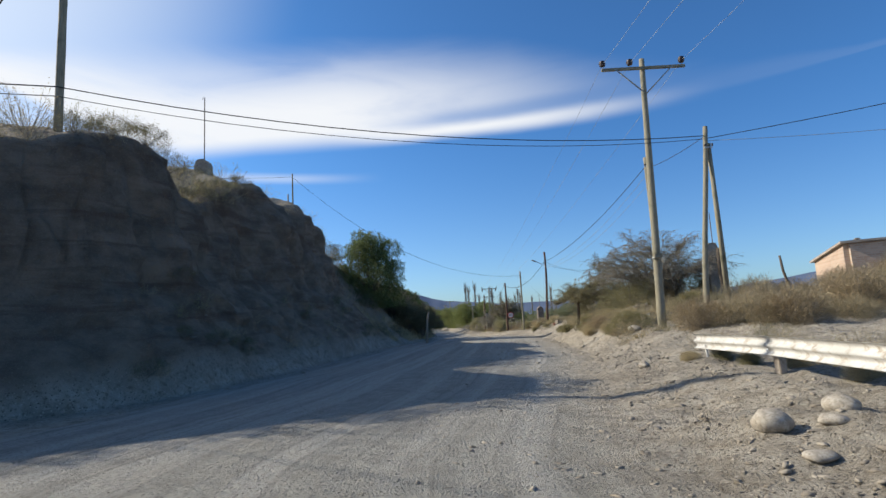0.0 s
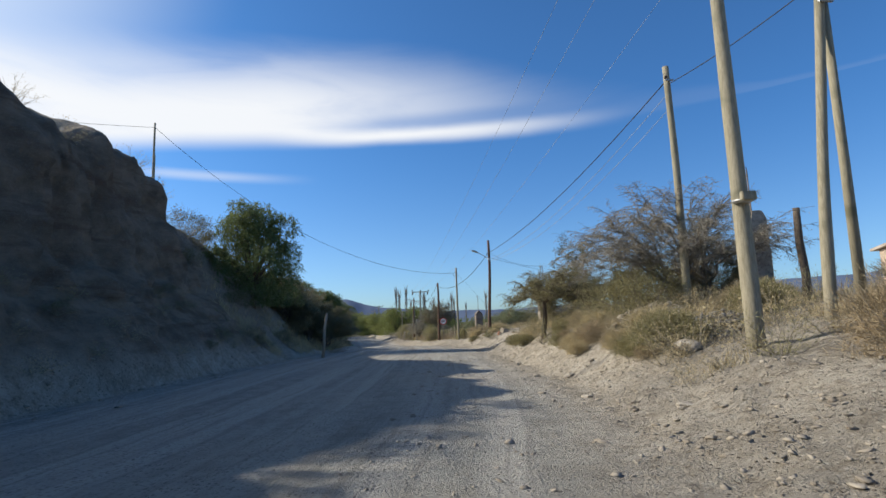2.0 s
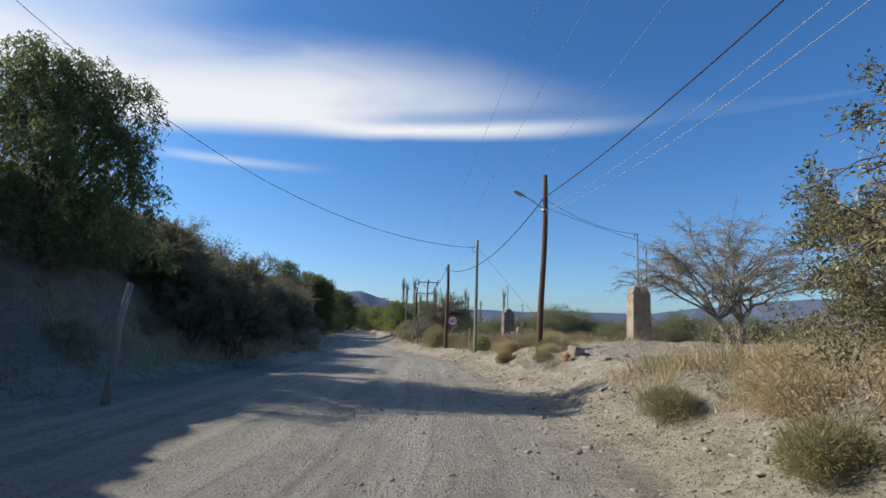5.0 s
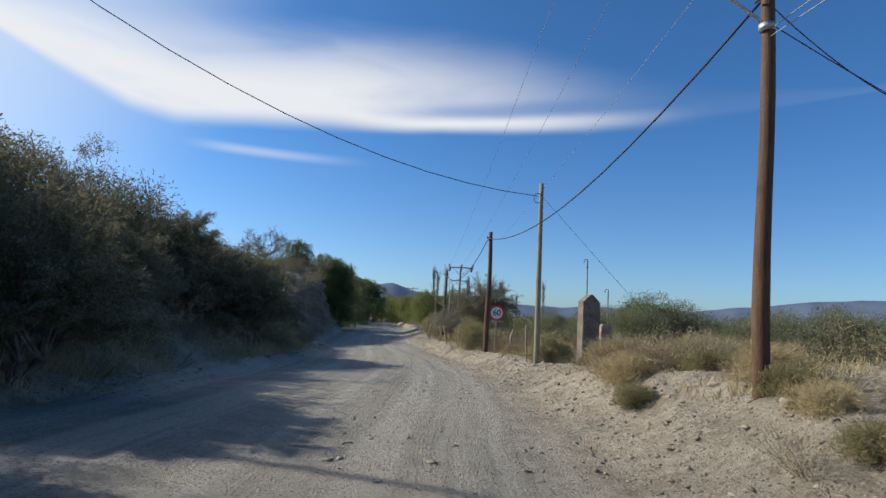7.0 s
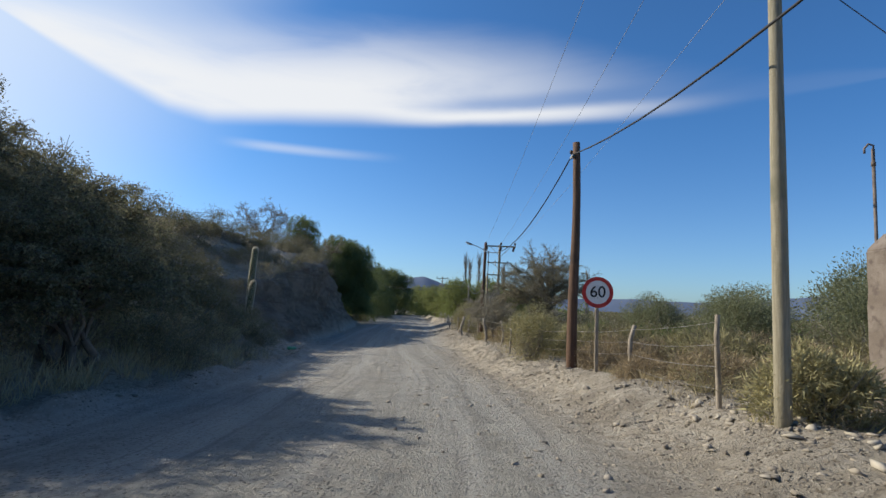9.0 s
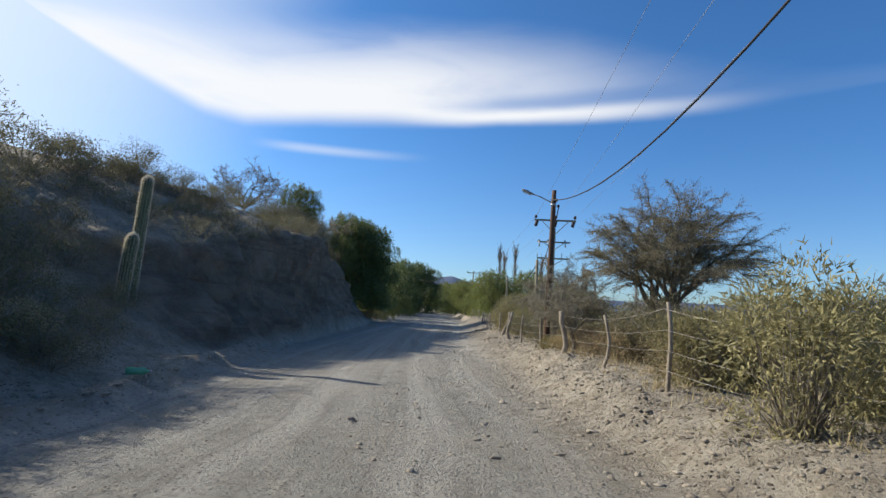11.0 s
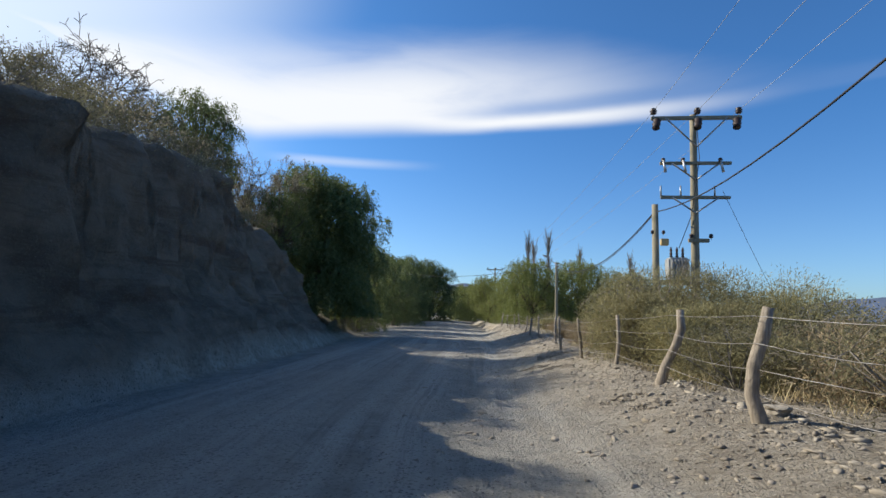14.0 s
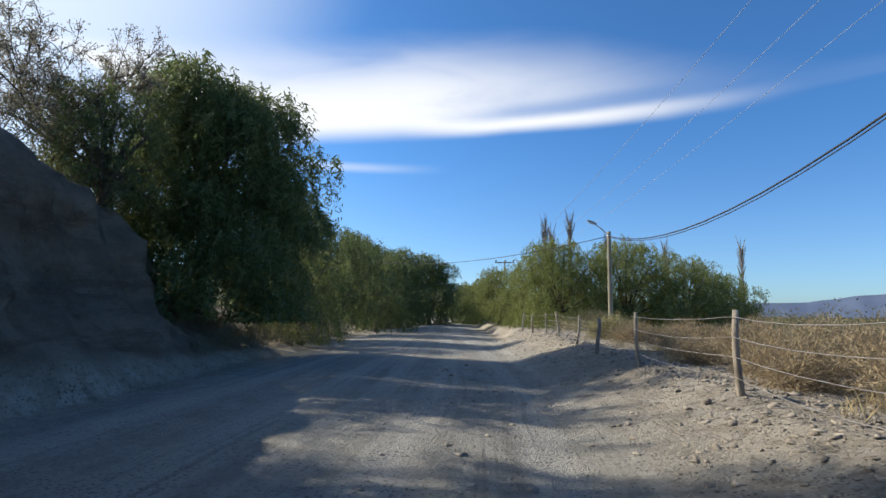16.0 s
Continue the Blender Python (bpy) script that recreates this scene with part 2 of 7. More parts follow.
M_GROUND = shader("dusty_ground", ground_colour, 0.95, bump=ground_relief, strength=1.0, distance=0.06, spec=0.1)
M_STONE = shader("stone", lambda n, w: n.mix(n.add("ShaderNodeNewGeometry").outputs["Random Per Island"], n.mix(n.noise(w, 6), (0.1, 0.085, 0.066), (0.2, 0.175, 0.14)), (0.3, 0.265, 0.215)), 0.9,
                 bump=lambda n, w: n.noise(w, 20, 5), strength=0.4, spec=0.2)
M_PALE_WOOD = shader("weathered_pole_wood", streaked((0.21, 0.185, 0.125), (0.33, 0.295, 0.215), c=(0.155, 0.145, 0.095)), 0.85, bump=lambda n, w: n.noise(w, 30, 4), strength=0.3)
M_DARK_WOOD = shader("tarred_pole_wood", streaked((0.075, 0.042, 0.026), (0.14, 0.08, 0.05), c=(0.05, 0.033, 0.024)), 0.75, bump=lambda n, w: n.noise(w, 30, 4), strength=0.4)
M_POST_WOOD = shader("grey_post_wood", streaked((0.2, 0.165, 0.125), (0.36, 0.31, 0.245), c=(0.13, 0.11, 0.085)), 0.9, bump=lambda n, w: n.noise(w, 25, 5), strength=0.6)
M_CABLE = shader("cable_black", (0.03, 0.03, 0.032), 0.6)
M_WIRE = shader("bare_wire", (0.32, 0.335, 0.35), 0.75)
M_CERAMIC = shader("insulator_glaze", mottled((0.035, 0.024, 0.022), (0.06, 0.04, 0.035), 8), 0.45, spec=0.3)
M_STEEL = shader("galvanised_steel", mottled((0.42, 0.43, 0.43), (0.55, 0.555, 0.55), 5, (0.3, 0.27, 0.23), 9), 0.5, 0.7)

# ---- the lie of the land ----
def table(text):
    """Columns of numbers as arrays."""
    return np.array([[float(v) for v in line.split()] for line in text.strip().splitlines()]).T


def fbm(x, y, scale, octaves=4, seed=0):
    """Smooth value noise between -1 and 1 over the plan."""
    x, y = np.asarray(x, float) / scale, np.asarray(y, float) / scale
    out, amp, total = np.zeros(np.broadcast(x, y).shape), 1.0, 0.0
    for o in range(octaves):
        ix, iy = np.floor(x), np.floor(y)
        fx, fy = x - ix, y - iy
        fx, fy = fx * fx * (3 - 2 * fx), fy * fy * (3 - 2 * fy)

        def lattice(a, b):
            h = np.sin(a * 127.1 + b * 311.7 + (seed + o) * 74.7) * 43758.5453
            return h - np.floor(h)

        v = (lattice(ix, iy) * (1 - fx) + lattice(ix + 1, iy) * fx) * (1 - fy) + (lattice(ix, iy + 1) * (1 - fx) + lattice(ix + 1, iy + 1) * fx) * fy
        out, total = out + amp * (2 * v - 1), total + amp
        x, y, amp = x * 2.03 + 17.3, y * 2.03 + 5.1, amp * 0.5
    return out / total


def step(x, low, high):
    t = np.clip((x - low) / (high - low), 0, 1)
    return t * t * (3 - 2 * t)


ROAD = table("""
-60 -1.0 -7.5 1.5
-30 -1.0 -9.0 2.5
4 -1.03 -7.5 3.3
9 -1.03 -6.0 4.2
15 -1.02 -4.8 5.2
20 -1.02 -4.2 6.2
25 -1.03 -3.6 6.4
30 -1.07 -3.0 6.8
38 -1.18 -1.9 7.1
45 -1.36 -1.0 7.1
50 -1.52 -0.5 7.0
55 -1.7 -0.6 6.9
60 -1.88 -0.7 6.3
66 -2.12 -0.9 5.4
71 -2.3 -2.0 5.0
76 -2.43 -3.2 4.8
81 -2.52 -3.9 4.2
90 -2.58 -4.6 3.5
96 -2.6 -5.0 3.3
101 -2.62 -5.3 3.1
110 -2.7 -6.3 2.5
120 -2.76 -8.0 1.6
130 -2.82 -9.4 0.2
160 -3.0 -13.0 -3.0
250 -3.4 -20.0 -10.0
600 -5.0 -46.0 -36.0
""")                                                     # y, height, left edge, right edge
HILL = table("""
-60 -34 -42 5.0 0.7
-30 -27 -35 5.0 0.7
0 -19 -25 5.0 0.8
6 -12.5 -17 5.0 0.9
8.5 -9.2 -13 5.0 1
10.0 -7.2 -10.6 5.4 1
11.6 -6.2 -8.6 6.0 1
13.4 -5.6 -8.5 6.5 1
15.2 -5.2 -8.5 6.2 1
16.7 -4.9 -8.4 5.0 1
18.6 -4.6 -8.5 6.1 1
20.5 -4.4 -8.4 6.8 1
22.8 -4.2 -8.2 7.45 1
24.3 -4.0 -7.6 6.6 1
26 -3.9 -7.8 6.8 1
27.8 -3.6 -8.0 7.6 1
30 -3.4 -7.2 7.1 1
31.3 -3.2 -7.1 6.8 1
33 -3.0 -7.5 5.3 0.9
36 -2.6 -8.5 5.6 0.4
41 -2.0 -9.5 6.4 0.1
46 -1.4 -9.4 4.9 0
52 -1.1 -9.4 3.8 0
58 -1.1 -10 3.7 0
64 -1.2 -10 3.4 0
69 -1.6 -9.4 2.9 0.2
72 -2.7 -6.4 0.6 0.5
75 -3.2 -5.7 0.8 0.8
78 -3.6 -5.6 1.4 1
80 -3.8 -5.6 1.95 1
82 -3.9 -5.6 2.2 1
86 -4.3 -5.9 2.45 1
91 -4.8 -6.9 3.1 1
95 -5.0 -7.7 3.6 1
98 -5.4 -8.3 2.5 1
101 -5.8 -8.6 1.8 1
103 -6.1 -9.0 1.3 1
105 -6.5 -9.6 0.5 0.9
108 -6.4 -11 -0.3 0.4
115 -7.6 -13 -1.0 0
125 -9.2 -16 -0.8 0
160 -13.5 -20 -1 0
250 -21 -27 -1 0
600 -48 -55 -2 0
""")                                                     # y, foot, brow, height of the brow, steepness
SHOULDER = table("""
-60 0.3 0.2
0 0.33 0.25
5 0.35 0.28
9 0.38 0.33
12 0.48 0.4
14 0.6 0.6
18 0.7 0.8
22 0.95 0.7
27 1.2 0.5
32 0.8 0.5
38 0.75 0.5
44 0.9 0.35
48 0.75 0.25
54 0.5 0.1
60 0.55 0
66 0.5 0
74 0.62 0
80 0.56 0
85 0.54 0
100 0.58 0
116 0.8 0
130 0.6 0
600 0.5 0
""")                                                     # y, rise of the right-hand shoulder over the road, further rise behind


def land(x, y):
    """Height of the ground, and the marks for gravel and for cut banks."""
    x, y = np.broadcast_arrays(np.asarray(x, float), np.asarray(y, float))
    base, left, right = (np.interp(y, ROAD[0], ROAD[k]) for k in (1, 2, 3))
    left, right = left + 0.35 * fbm(y, 0 * y, 5, 3, 2), right + (0.35 - 0.25 * step(y, 72, 80)) * fbm(y, 0 * y, 4, 3, 5)
    middle = (left + right) / 2
    half = (right - left) / 2
    z = base + 0.08 * (1 - np.clip(np.abs(x - middle) / half, 0, 1.2) ** 2)
    z = z + 0.018 * fbm(x * 1.5, y * 0.12, 0.6, 3, 9) + 0.02 * fbm(x, y, 0.5, 3, 1)
    # right-hand shoulder, mound and valley
    rise, out = np.interp(y, SHOULDER[0], SHOULDER[1]), x - right
    lump = fbm(x, y, 1.6, 4, 3)
    behind = np.interp(y, SHOULDER[0], SHOULDER[2])
    wide = np.interp(y, (12, 17, 25, 32, 46, 55, 70, 86, 94), (2.0, 2.0, 1.5, 2.2, 2.2, 1.6, 1.5, 1.5, 0.8)) + 0.4 * fbm(x * 0.5, y, 3, 2, 33)
    early = 1.5 * step(y, 74, 82) * (1 - step(y, 118, 126))
    z = z + rise * (0.6 * step(out, -0.1 - early, wide) + 0.4 * np.clip((out + early) / (wide + early), 0, 1)) + behind * np.clip((out - 1.4) / 4.2, 0, 1.0)
    z = z + np.where(out > -0.6, step(out, -0.6, 0.7), 0) * (0.11 * lump + 0.1 * fbm(x, y, 0.55, 3, 8) + 0.06 * np.abs(fbm(x, y, 0.3, 2, 34))) * (1 - 0.55 * step(y, 76, 84))
    z = z + np.exp(-((out - 0.75) / 0.55) ** 2) * (0.12 + 0.16 * lump + 0.2 * np.abs(fbm(x, y, 0.6, 3, 35)) + 0.08 * fbm(x, y, 0.28, 2, 36)) * step(y, 58, 66) * (1 - step(y, 122, 130)) * (1 - 0.75 * step(y, 72, 80))
    z = z + np.clip(out - 5, 0, 28) * 0.06 * (1 - step(y, 28, 46)) * step(y, 4, 16)
    z = z - step(out, 3.0, 14.0) * 1.0 * step(y, 46, 58) - step(out, 14, 90) * 1.4 * step(y, 30, 60)
    # left-hand hill with its cuts
    foot, brow, top, steep = (np.interp(y, HILL[0], HILL[k]) for k in (1, 2, 3, 4))
    gully = fbm(x * 0.4, y, 2.2, 4, 11)
    foot, brow = foot + 0.3 * gully, brow + 0.75 * gully * steep + 0.35 * fbm(y, 0 * y, 0.8, 3, 21) * steep
    u = (foot - x) / np.maximum(foot - brow, 0.5)
    cliff = np.interp(u, (0, 0.12, 0.45, 0.72, 0.86, 1.0, 1.1), (0, 0.1, 0.28, 0.46, 0.72, 0.97, 1.0))
    slope = step(u, -0.1, 1.15)
    share = cliff * steep + slope * (1 - steep)
    knoll = 1.5 * np.exp(-((x + 13.5) / 3.0) ** 2 - ((y - 27) / 4.0) ** 2)
    hill = share * (top - base) + np.clip(brow - x, 0, 25) * 0.16 + np.clip(brow - x, 0, 5) * np.interp(y, (66, 70, 79, 88), (0.0, 0.38, 0.3, 0.1)) + knoll + np.clip(brow - x - 25, 0, 400) * 0.03
    rough = np.where(u > 0, step(u, 0, 0.2), 0) * (0.22 * fbm(x, y, 1.1, 4, 13) + 0.07 * fbm(x, y, 0.3, 2, 14))
    z = z + np.where(u > 0, hill, 0) + rough
    # the ridge of graded spoil along the left edge
    spoil = np.exp(-((x - left + 0.15) / 0.4) ** 2) * step(y, 44, 50) * (1 - step(y, 72, 78))
    z = z + spoil * (0.24 + 0.2 * fbm(x, y, 0.9, 3, 17) + 0.1 * np.abs(fbm(x, y, 0.35, 2, 18)))
    gravel = np.minimum(step(x, left - 0.4, left + 0.5), 1 - step(x, right - 1.6, right + 0.1))
    cut = np.where(u > 0.03, step(u, 0.03, 0.25), 0) * np.clip(0.25 + steep, 0, 1) * (1 - step(u, 0.98, 1.15) * 0.8)
    return z, gravel, cut, u, x - middle


def gz(x, y):
    return float(land(x, y)[0])


def spread(stops):
    """Grid lines: (from, to, spacing) runs joined end to end."""
    runs = [np.arange(a, b - 1e-6, s) for a, b, s in stops]
    return np.concatenate(runs + [[stops[-1][1]]])


def far(start, end, first, grow):
    out, s = [start], first
    while out[-1] < end:
        out.append(out[-1] + s)
        s *= grow
    return np.array(out[1:])


xs = spread([(-13, -9, 0.2), (-9, -3.2, 0.09), (-3.2, 4, 0.15), (4, 10, 0.12), (10, 15, 0.25), (15, 26, 0.8)])
xs = np.concatenate([-far(13, 2600, 0.4, 1.22)[::-1], xs, far(26, 2600, 1.0, 1.25)])
ys = spread([(-8, 0, 0.5), (0, 112, 0.15), (112, 135, 0.4), (135, 180, 1.2)])
ys = np.concatenate([-far(8, 400, 0.8, 1.3)[::-1], ys, far(180, 3500, 2, 1.22)])
gx, gy = np.meshgrid(xs, ys)
gz_all, g_gravel, g_cut, g_u, g_lane = land(gx, gy)
# ledges and hollows worn into the cut faces
face = g_cut * step(g_u, 0.1, 0.4) * (1 - step(g_u, 1.0, 1.3))
gx = gx + face * (0.6 * fbm(gy, gz_all * 1.2, 1.6, 4, 60) + 0.25 * np.abs(fbm(gy, gz_all * 1.3, 0.7, 3, 61)) + 0.15 * fbm(gy, gz_all * 0.7, 0.32, 2, 63))
block_n = fbm(gy * 1.1, gz_all * 0.9, 1.3, 3, 64)
gx = gx + face * 0.4 * (np.round(block_n * 4) / 4 - 0.15 * block_n)
gz_all = gz_all + face * 0.12 * fbm(gx * 2, gy, 0.5, 3, 62)


def sheet(name, keep):
    """The faces of the ground sheet where keep is true, as one mesh."""
    rows, cols = gx.shape
    a = (np.arange(rows - 1)[:, None] * cols + np.arange(cols - 1)[None]).ravel()[keep.ravel()]
    quads = np.stack([a, a + 1, a + cols + 1, a + cols], 1)
    used, quads = np.unique(quads, return_inverse=True)
    quads = quads.reshape(-1, 4)
    co = np.stack([gx.ravel(), gy.ravel(), gz_all.ravel()], 1)[used]
    mesh = bpy.data.meshes.new(name)
    mesh.vertices.add(len(co))
    mesh.vertices.foreach_set("co", co.astype(np.float32).ravel())
    mesh.loops.add(quads.size)
    mesh.loops.foreach_set("vertex_index", quads.ravel().astype(np.int32))
    mesh.polygons.add(len(quads))
    mesh.polygons.foreach_set("loop_start", np.arange(0, quads.size, 4, dtype=np.int32))
    mesh.polygons.foreach_set("use_smooth", np.ones(len(quads), bool))
    for mark, values in (("gravel", g_gravel), ("cut", g_cut), ("lane", g_lane)):
        mesh.attributes.new(mark, "FLOAT", "POINT").data.foreach_set("value", values.ravel()[used].astype(np.float32))
    mesh.update(calc_edges=True)
    mesh.materials.append(M_GROUND)
    return new(name, mesh)


centre = lambda a: (a[:-1, :-1] + a[1:, 1:]) / 2
on_road = (centre(g_gravel) > 0.3)
on_hill = (centre(g_u) > 0.05) & ~on_road
tagged(sheet("road", on_road), "unpaved road of grey compacted gravel", "road", kind="structure")
tagged(sheet("hillside", on_hill), "bare eroded hillside of brown earth with steep cut banks", "hillside", kind="structure")
tagged(sheet("ground", ~on_road & ~on_hill), "dry dusty ground of pale earth beside the road", "ground", kind="structure")


# ---- mesh building ----
def mesh_of(name, co, faces, material, smooth=True):
    mesh = bpy.data.meshes.new(name)
    mesh.from_pydata([tuple(map(float, c)) for c in co], [], [tuple(map(int, f)) for f in faces])
    mesh.materials.append(material)
    if smooth:
        mesh.polygons.foreach_set("use_smooth", np.ones(len(mesh.polygons), bool))
    mesh.update()
    return mesh


def part(name, shape, material, parent, label=""):
    """Links a bmesh, or (points, faces), as ONE mesh object under a thing or a part."""
    if isinstance(shape, bpy.types.Mesh):
        mesh = shape
    elif isinstance(shape, bmesh.types.BMesh):
        mesh = bpy.data.meshes.new(name)
        shape.to_mesh(mesh)
        shape.free()
        mesh.materials.append(material)
    else:
        mesh = mesh_of(name, shape[0], shape[1], material)
    ob = new(name, mesh)
    ob.parent = parent
    return tagged(ob, label) if label else ob


def thing(name, x, y, z, label, category, group="", rz=0.0):
    ob = new(name)
    ob.empty_display_size = 0.2
    ob.matrix_basis = pose(x, y, z, 0, 0, rz)
    return tagged(ob, label, category, group)


def tube(points, radii, sides=8, cap=True, base=0):
    """Points and faces of a round bar along a line."""
    pts = [Vector(p) for p in points]
    co, faces = [], []
    ahead = None
    for k, p in enumerate(pts):
        way = (pts[min(k + 1, len(pts) - 1)] - pts[max(k - 1, 0)]).normalized()
        ahead = way.orthogonal().normalized() if ahead is None else (ahead - ahead.dot(way) * way).normalized()
        other = way.cross(ahead)
        r = radii[k] if hasattr(radii, "__len__") else radii
        co += [p + r * (math.cos(a) * ahead + math.sin(a) * other) for a in (2 * math.pi * s / sides for s in range(sides))]
    for k in range(len(pts) - 1):
        for s in range(sides):
            t = (s + 1) % sides
            faces.append((base + k * sides + s, base + k * sides + t, base + (k + 1) * sides + t, base + (k + 1) * sides + s))
    if cap:
        faces.append(tuple(base + s for s in reversed(range(sides))))
        faces.append(tuple(base + (len(pts) - 1) * sides + s for s in range(sides)))
    return co, faces


def block(w, d, h, at=(0, 0, 0), bevel=0.0, turn=None):
    """A box with softened edges, as a bmesh."""
    bm = bmesh.new()
    bmesh.ops.create_cube(bm, size=1.0)
    for v in bm.verts:
        v.co = Vector((v.co.x * w, v.co.y * d, v.co.z * h))
    if bevel:
        bmesh.ops.bevel(bm, geom=bm.edges[:], offset=bevel, segments=2, affect="EDGES")
    bm.transform(Matrix.Translation(at) @ (turn or Matrix()))
    return bm


def worn(bm, amount, scale, seed=0):
    """Roughens a bmesh along its normals."""
    bm.normal_update()
    for v in bm.verts:
        v.co += v.normal * amount * (noise.noise(v.co * scale + Vector((seed, 0, 0))))
    return bm


# ---- poles and lines ----
def pole_body(height, r0, r1, lean=(0, 0), crook=0.0, seed=0):
    rng = random.Random(seed)
    rows = 9
    pts, rad = [], []
    for k in range(rows + 1):
        t = k / rows
        pts.append((lean[0] * t + crook * math.sin(3 * t + seed) * t * (1 - t) * 3, lean[1] * t + crook * math.cos(2 * t + seed) * t * (1 - t) * 2, -0.4 + (height + 0.4) * t))
        rad.append((r0 + (r1 - r0) * t) * (1 + rng.uniform(-0.05, 0.05)))
    return tube(pts, rad, 12)


def utility_pole(x, y, height, r0=0.13, r1=0.085, material=None, lean=(0, 0), crook=0.0, label="", z=None):
    ob = thing("utility_pole", x, y, gz(x, y) if z is None else z, label or "weathered round wooden utility pole", "utility pole", "poles along the road")
    part("shaft", pole_body(height, r0, r1, lean, crook, int(abs(x * 7 + y))), material or M_PALE_WOOD, ob)
    return ob


def pin_insulator(parent, x, y, z, s=1.0, down=False):
    prof = ((0.0, 0.045), (0.03, 0.075), (0.055, 0.05), (0.075, 0.085), (0.1, 0.055), (0.125, 0.07), (0.15, 0.03))
    sign = -1 if down else 1
    body = tube([(x, y, z + sign * s * (0.05 + h)) for h, _ in prof], [s * r for _, r in prof], 10)
    ob = part("insulator", body, M_CERAMIC, parent, "dark glazed ceramic insulator")
    part("pin", tube([(x, y, z), (x, y, z + sign * s * 0.09)], 0.012, 6), M_STEEL, ob)
    return ob


def crossarm(parent, z, half, depth=0.1, brace=0.0, x=0.0, y=-0.12):
    part("crossarm", worn(block(2 * half, 0.09, depth, (x, y, z), 0.012), 0.006, 5), M_PALE_WOOD, parent, "squared timber crossarm")
    if brace:
        for s in (-1, 1):
            part("brace", tube([(x + s * half * 0.68, y - 0.03, z), (x, y - 0.03, z - brace)], 0.026, 6), M_LAMP, parent)


def street_lamp(x, y, height, material, label, lean=(0, 0), arm=(-1.0, 0.0), arm_z=-0.9, rise=0.3, crook=0.0):
    ob = thing("street_lamp", x, y, gz(x, y), label, "street lamp", "street lamps")
    part("pole", pole_body(height, 0.11, 0.08, lean, crook, int(x * 5 + y)), material, ob)
    hx, hy = lean[0] * 0.9, lean[1] * 0.9
    z = height + arm_z
    ax, ay = arm
    pts = [(hx, hy, z - 0.1), (hx + ax * 0.12, hy + ay * 0.12, z), (hx + ax * 0.5, hy + ay * 0.5, z + rise * 0.55), (hx + ax * 0.75, hy + ay * 0.75, z + rise * 0.8)]
    part("arm", tube(pts, 0.022, 8), M_STEEL, ob, "bent steel bracket")
    bm = bmesh.new()
    bmesh.ops.create_uvsphere(bm, u_segments=14, v_segments=8, radius=0.5)
    for v in bm.verts:
        taper = 0.75 + 0.35 * v.co.x
        v.co = Vector((v.co.x * 0.5, v.co.y * 0.2 * taper, max(v.co.z * 0.15 * taper, -0.045)))
    ang = math.atan2(ay, ax)
    tilt = Matrix.Rotation(ang, 4, "Z") @ Matrix.Rotation(-0.33, 4, "Y")
    bm.transform(Matrix.Translation((hx + ax * 0.92, hy + ay * 0.92, z + rise)) @ tilt)
    head = part("lamp_head", bm, M_LAMP, ob, "flat grey street light housing")
    glass = block(0.3, 0.13, 0.02, (0, 0, 0), 0.006)
    glass.transform(Matrix.Translation((hx + ax * 0.95, hy + ay * 0.95, z + rise - 0.045)) @ tilt)
    part("lens", glass, M_LENS, head)
    part("clamp", tube([(hx, hy, z - 0.14), (hx, hy, z - 0.06)], 0.1, 12), M_STEEL, ob)
    return ob


def cable(a, b, sag, radius=0.012, material=None, label="black overhead cable slung between poles", name="cable"):
    """A hanging line between two points."""
    a, b = Vector(a), Vector(b)
    count = max(14, int((b - a).length / 1.5))
    pts = [a.lerp(b, k / count) - Vector((0, 0, sag * 4 * (k / count) * (1 - k / count))) for k in range(count + 1)]
    co, faces = tube([p - a for p in pts], radius, 5)
    ob = new(name, mesh_of(name, co, faces, material or M_CABLE))
    ob.matrix_basis = pose(*a)
    return tagged(ob, label, "cable", "overhead cables")


M_LAMP = shader("lamp_housing_paint", mottled((0.3, 0.31, 0.31), (0.4, 0.4, 0.39), 6), 0.5, 0.2)
M_LENS = shader("lamp_lens", (0.5, 0.52, 0.5), 0.15, spec=0.5)

# medium-voltage pole by the guard rail
MVZ = 10.07 - gz(8.15, 16.7)
mv = utility_pole(8.15, 16.7, MVZ, 0.15, 0.1, lean=(0.63, 0.85), label="tall weathered wooden utility pole carrying a crossarm with insulators")
crossarm(mv, MVZ - 0.42, 1.6, 0.11, 1.05, x=0.6, y=0.7)
for k in (-1.55, -0.5, 1.48):
    pin_insulator(mv, 0.6 + k, 0.7, MVZ - 0.36, 1.6)
part("meter_box", worn(block(0.26, 0.1, 0.15, (0.07, -0.12, 2.55), 0.012), 0.005, 6), M_PALE_WOOD, mv, "small wooden block strapped to the pole")
part("strap", tube([(0.09, 0.06, 2.48), (0.09, 0.06, 2.52)], 0.16, 12), M_STEEL, mv)

# pole with a leaning prop beside it
pp = utility_pole(9.95, 17.15, 7.1 - gz(9.95, 17.15), 0.11, 0.08, crook=0.1, lean=(0.75, 0.0), label="wooden utility pole with a slanting prop pole tied to its head")
part("prop", tube([(1.02, 0.35, -0.2), (0.92, 0.2, 3.2), (0.82, 0.06, 6.3)], (0.1, 0.09, 0.075), 10), M_PALE_WOOD, pp, "slanting greenish prop pole")
part("bracket", worn(block(0.3, 0.06, 0.05, (0.72, -0.1, 6.1), 0.008), 0.002, 9), M_STEEL, pp)
for k in (-0.12, 0.14):
    pin_insulator(pp, 0.72 + k, -0.14, 6.12, 0.55)
pb = utility_pole(10.3, 22.1, 7.5 - gz(10.42, 22.1), 0.12, 0.085, crook=0.06)
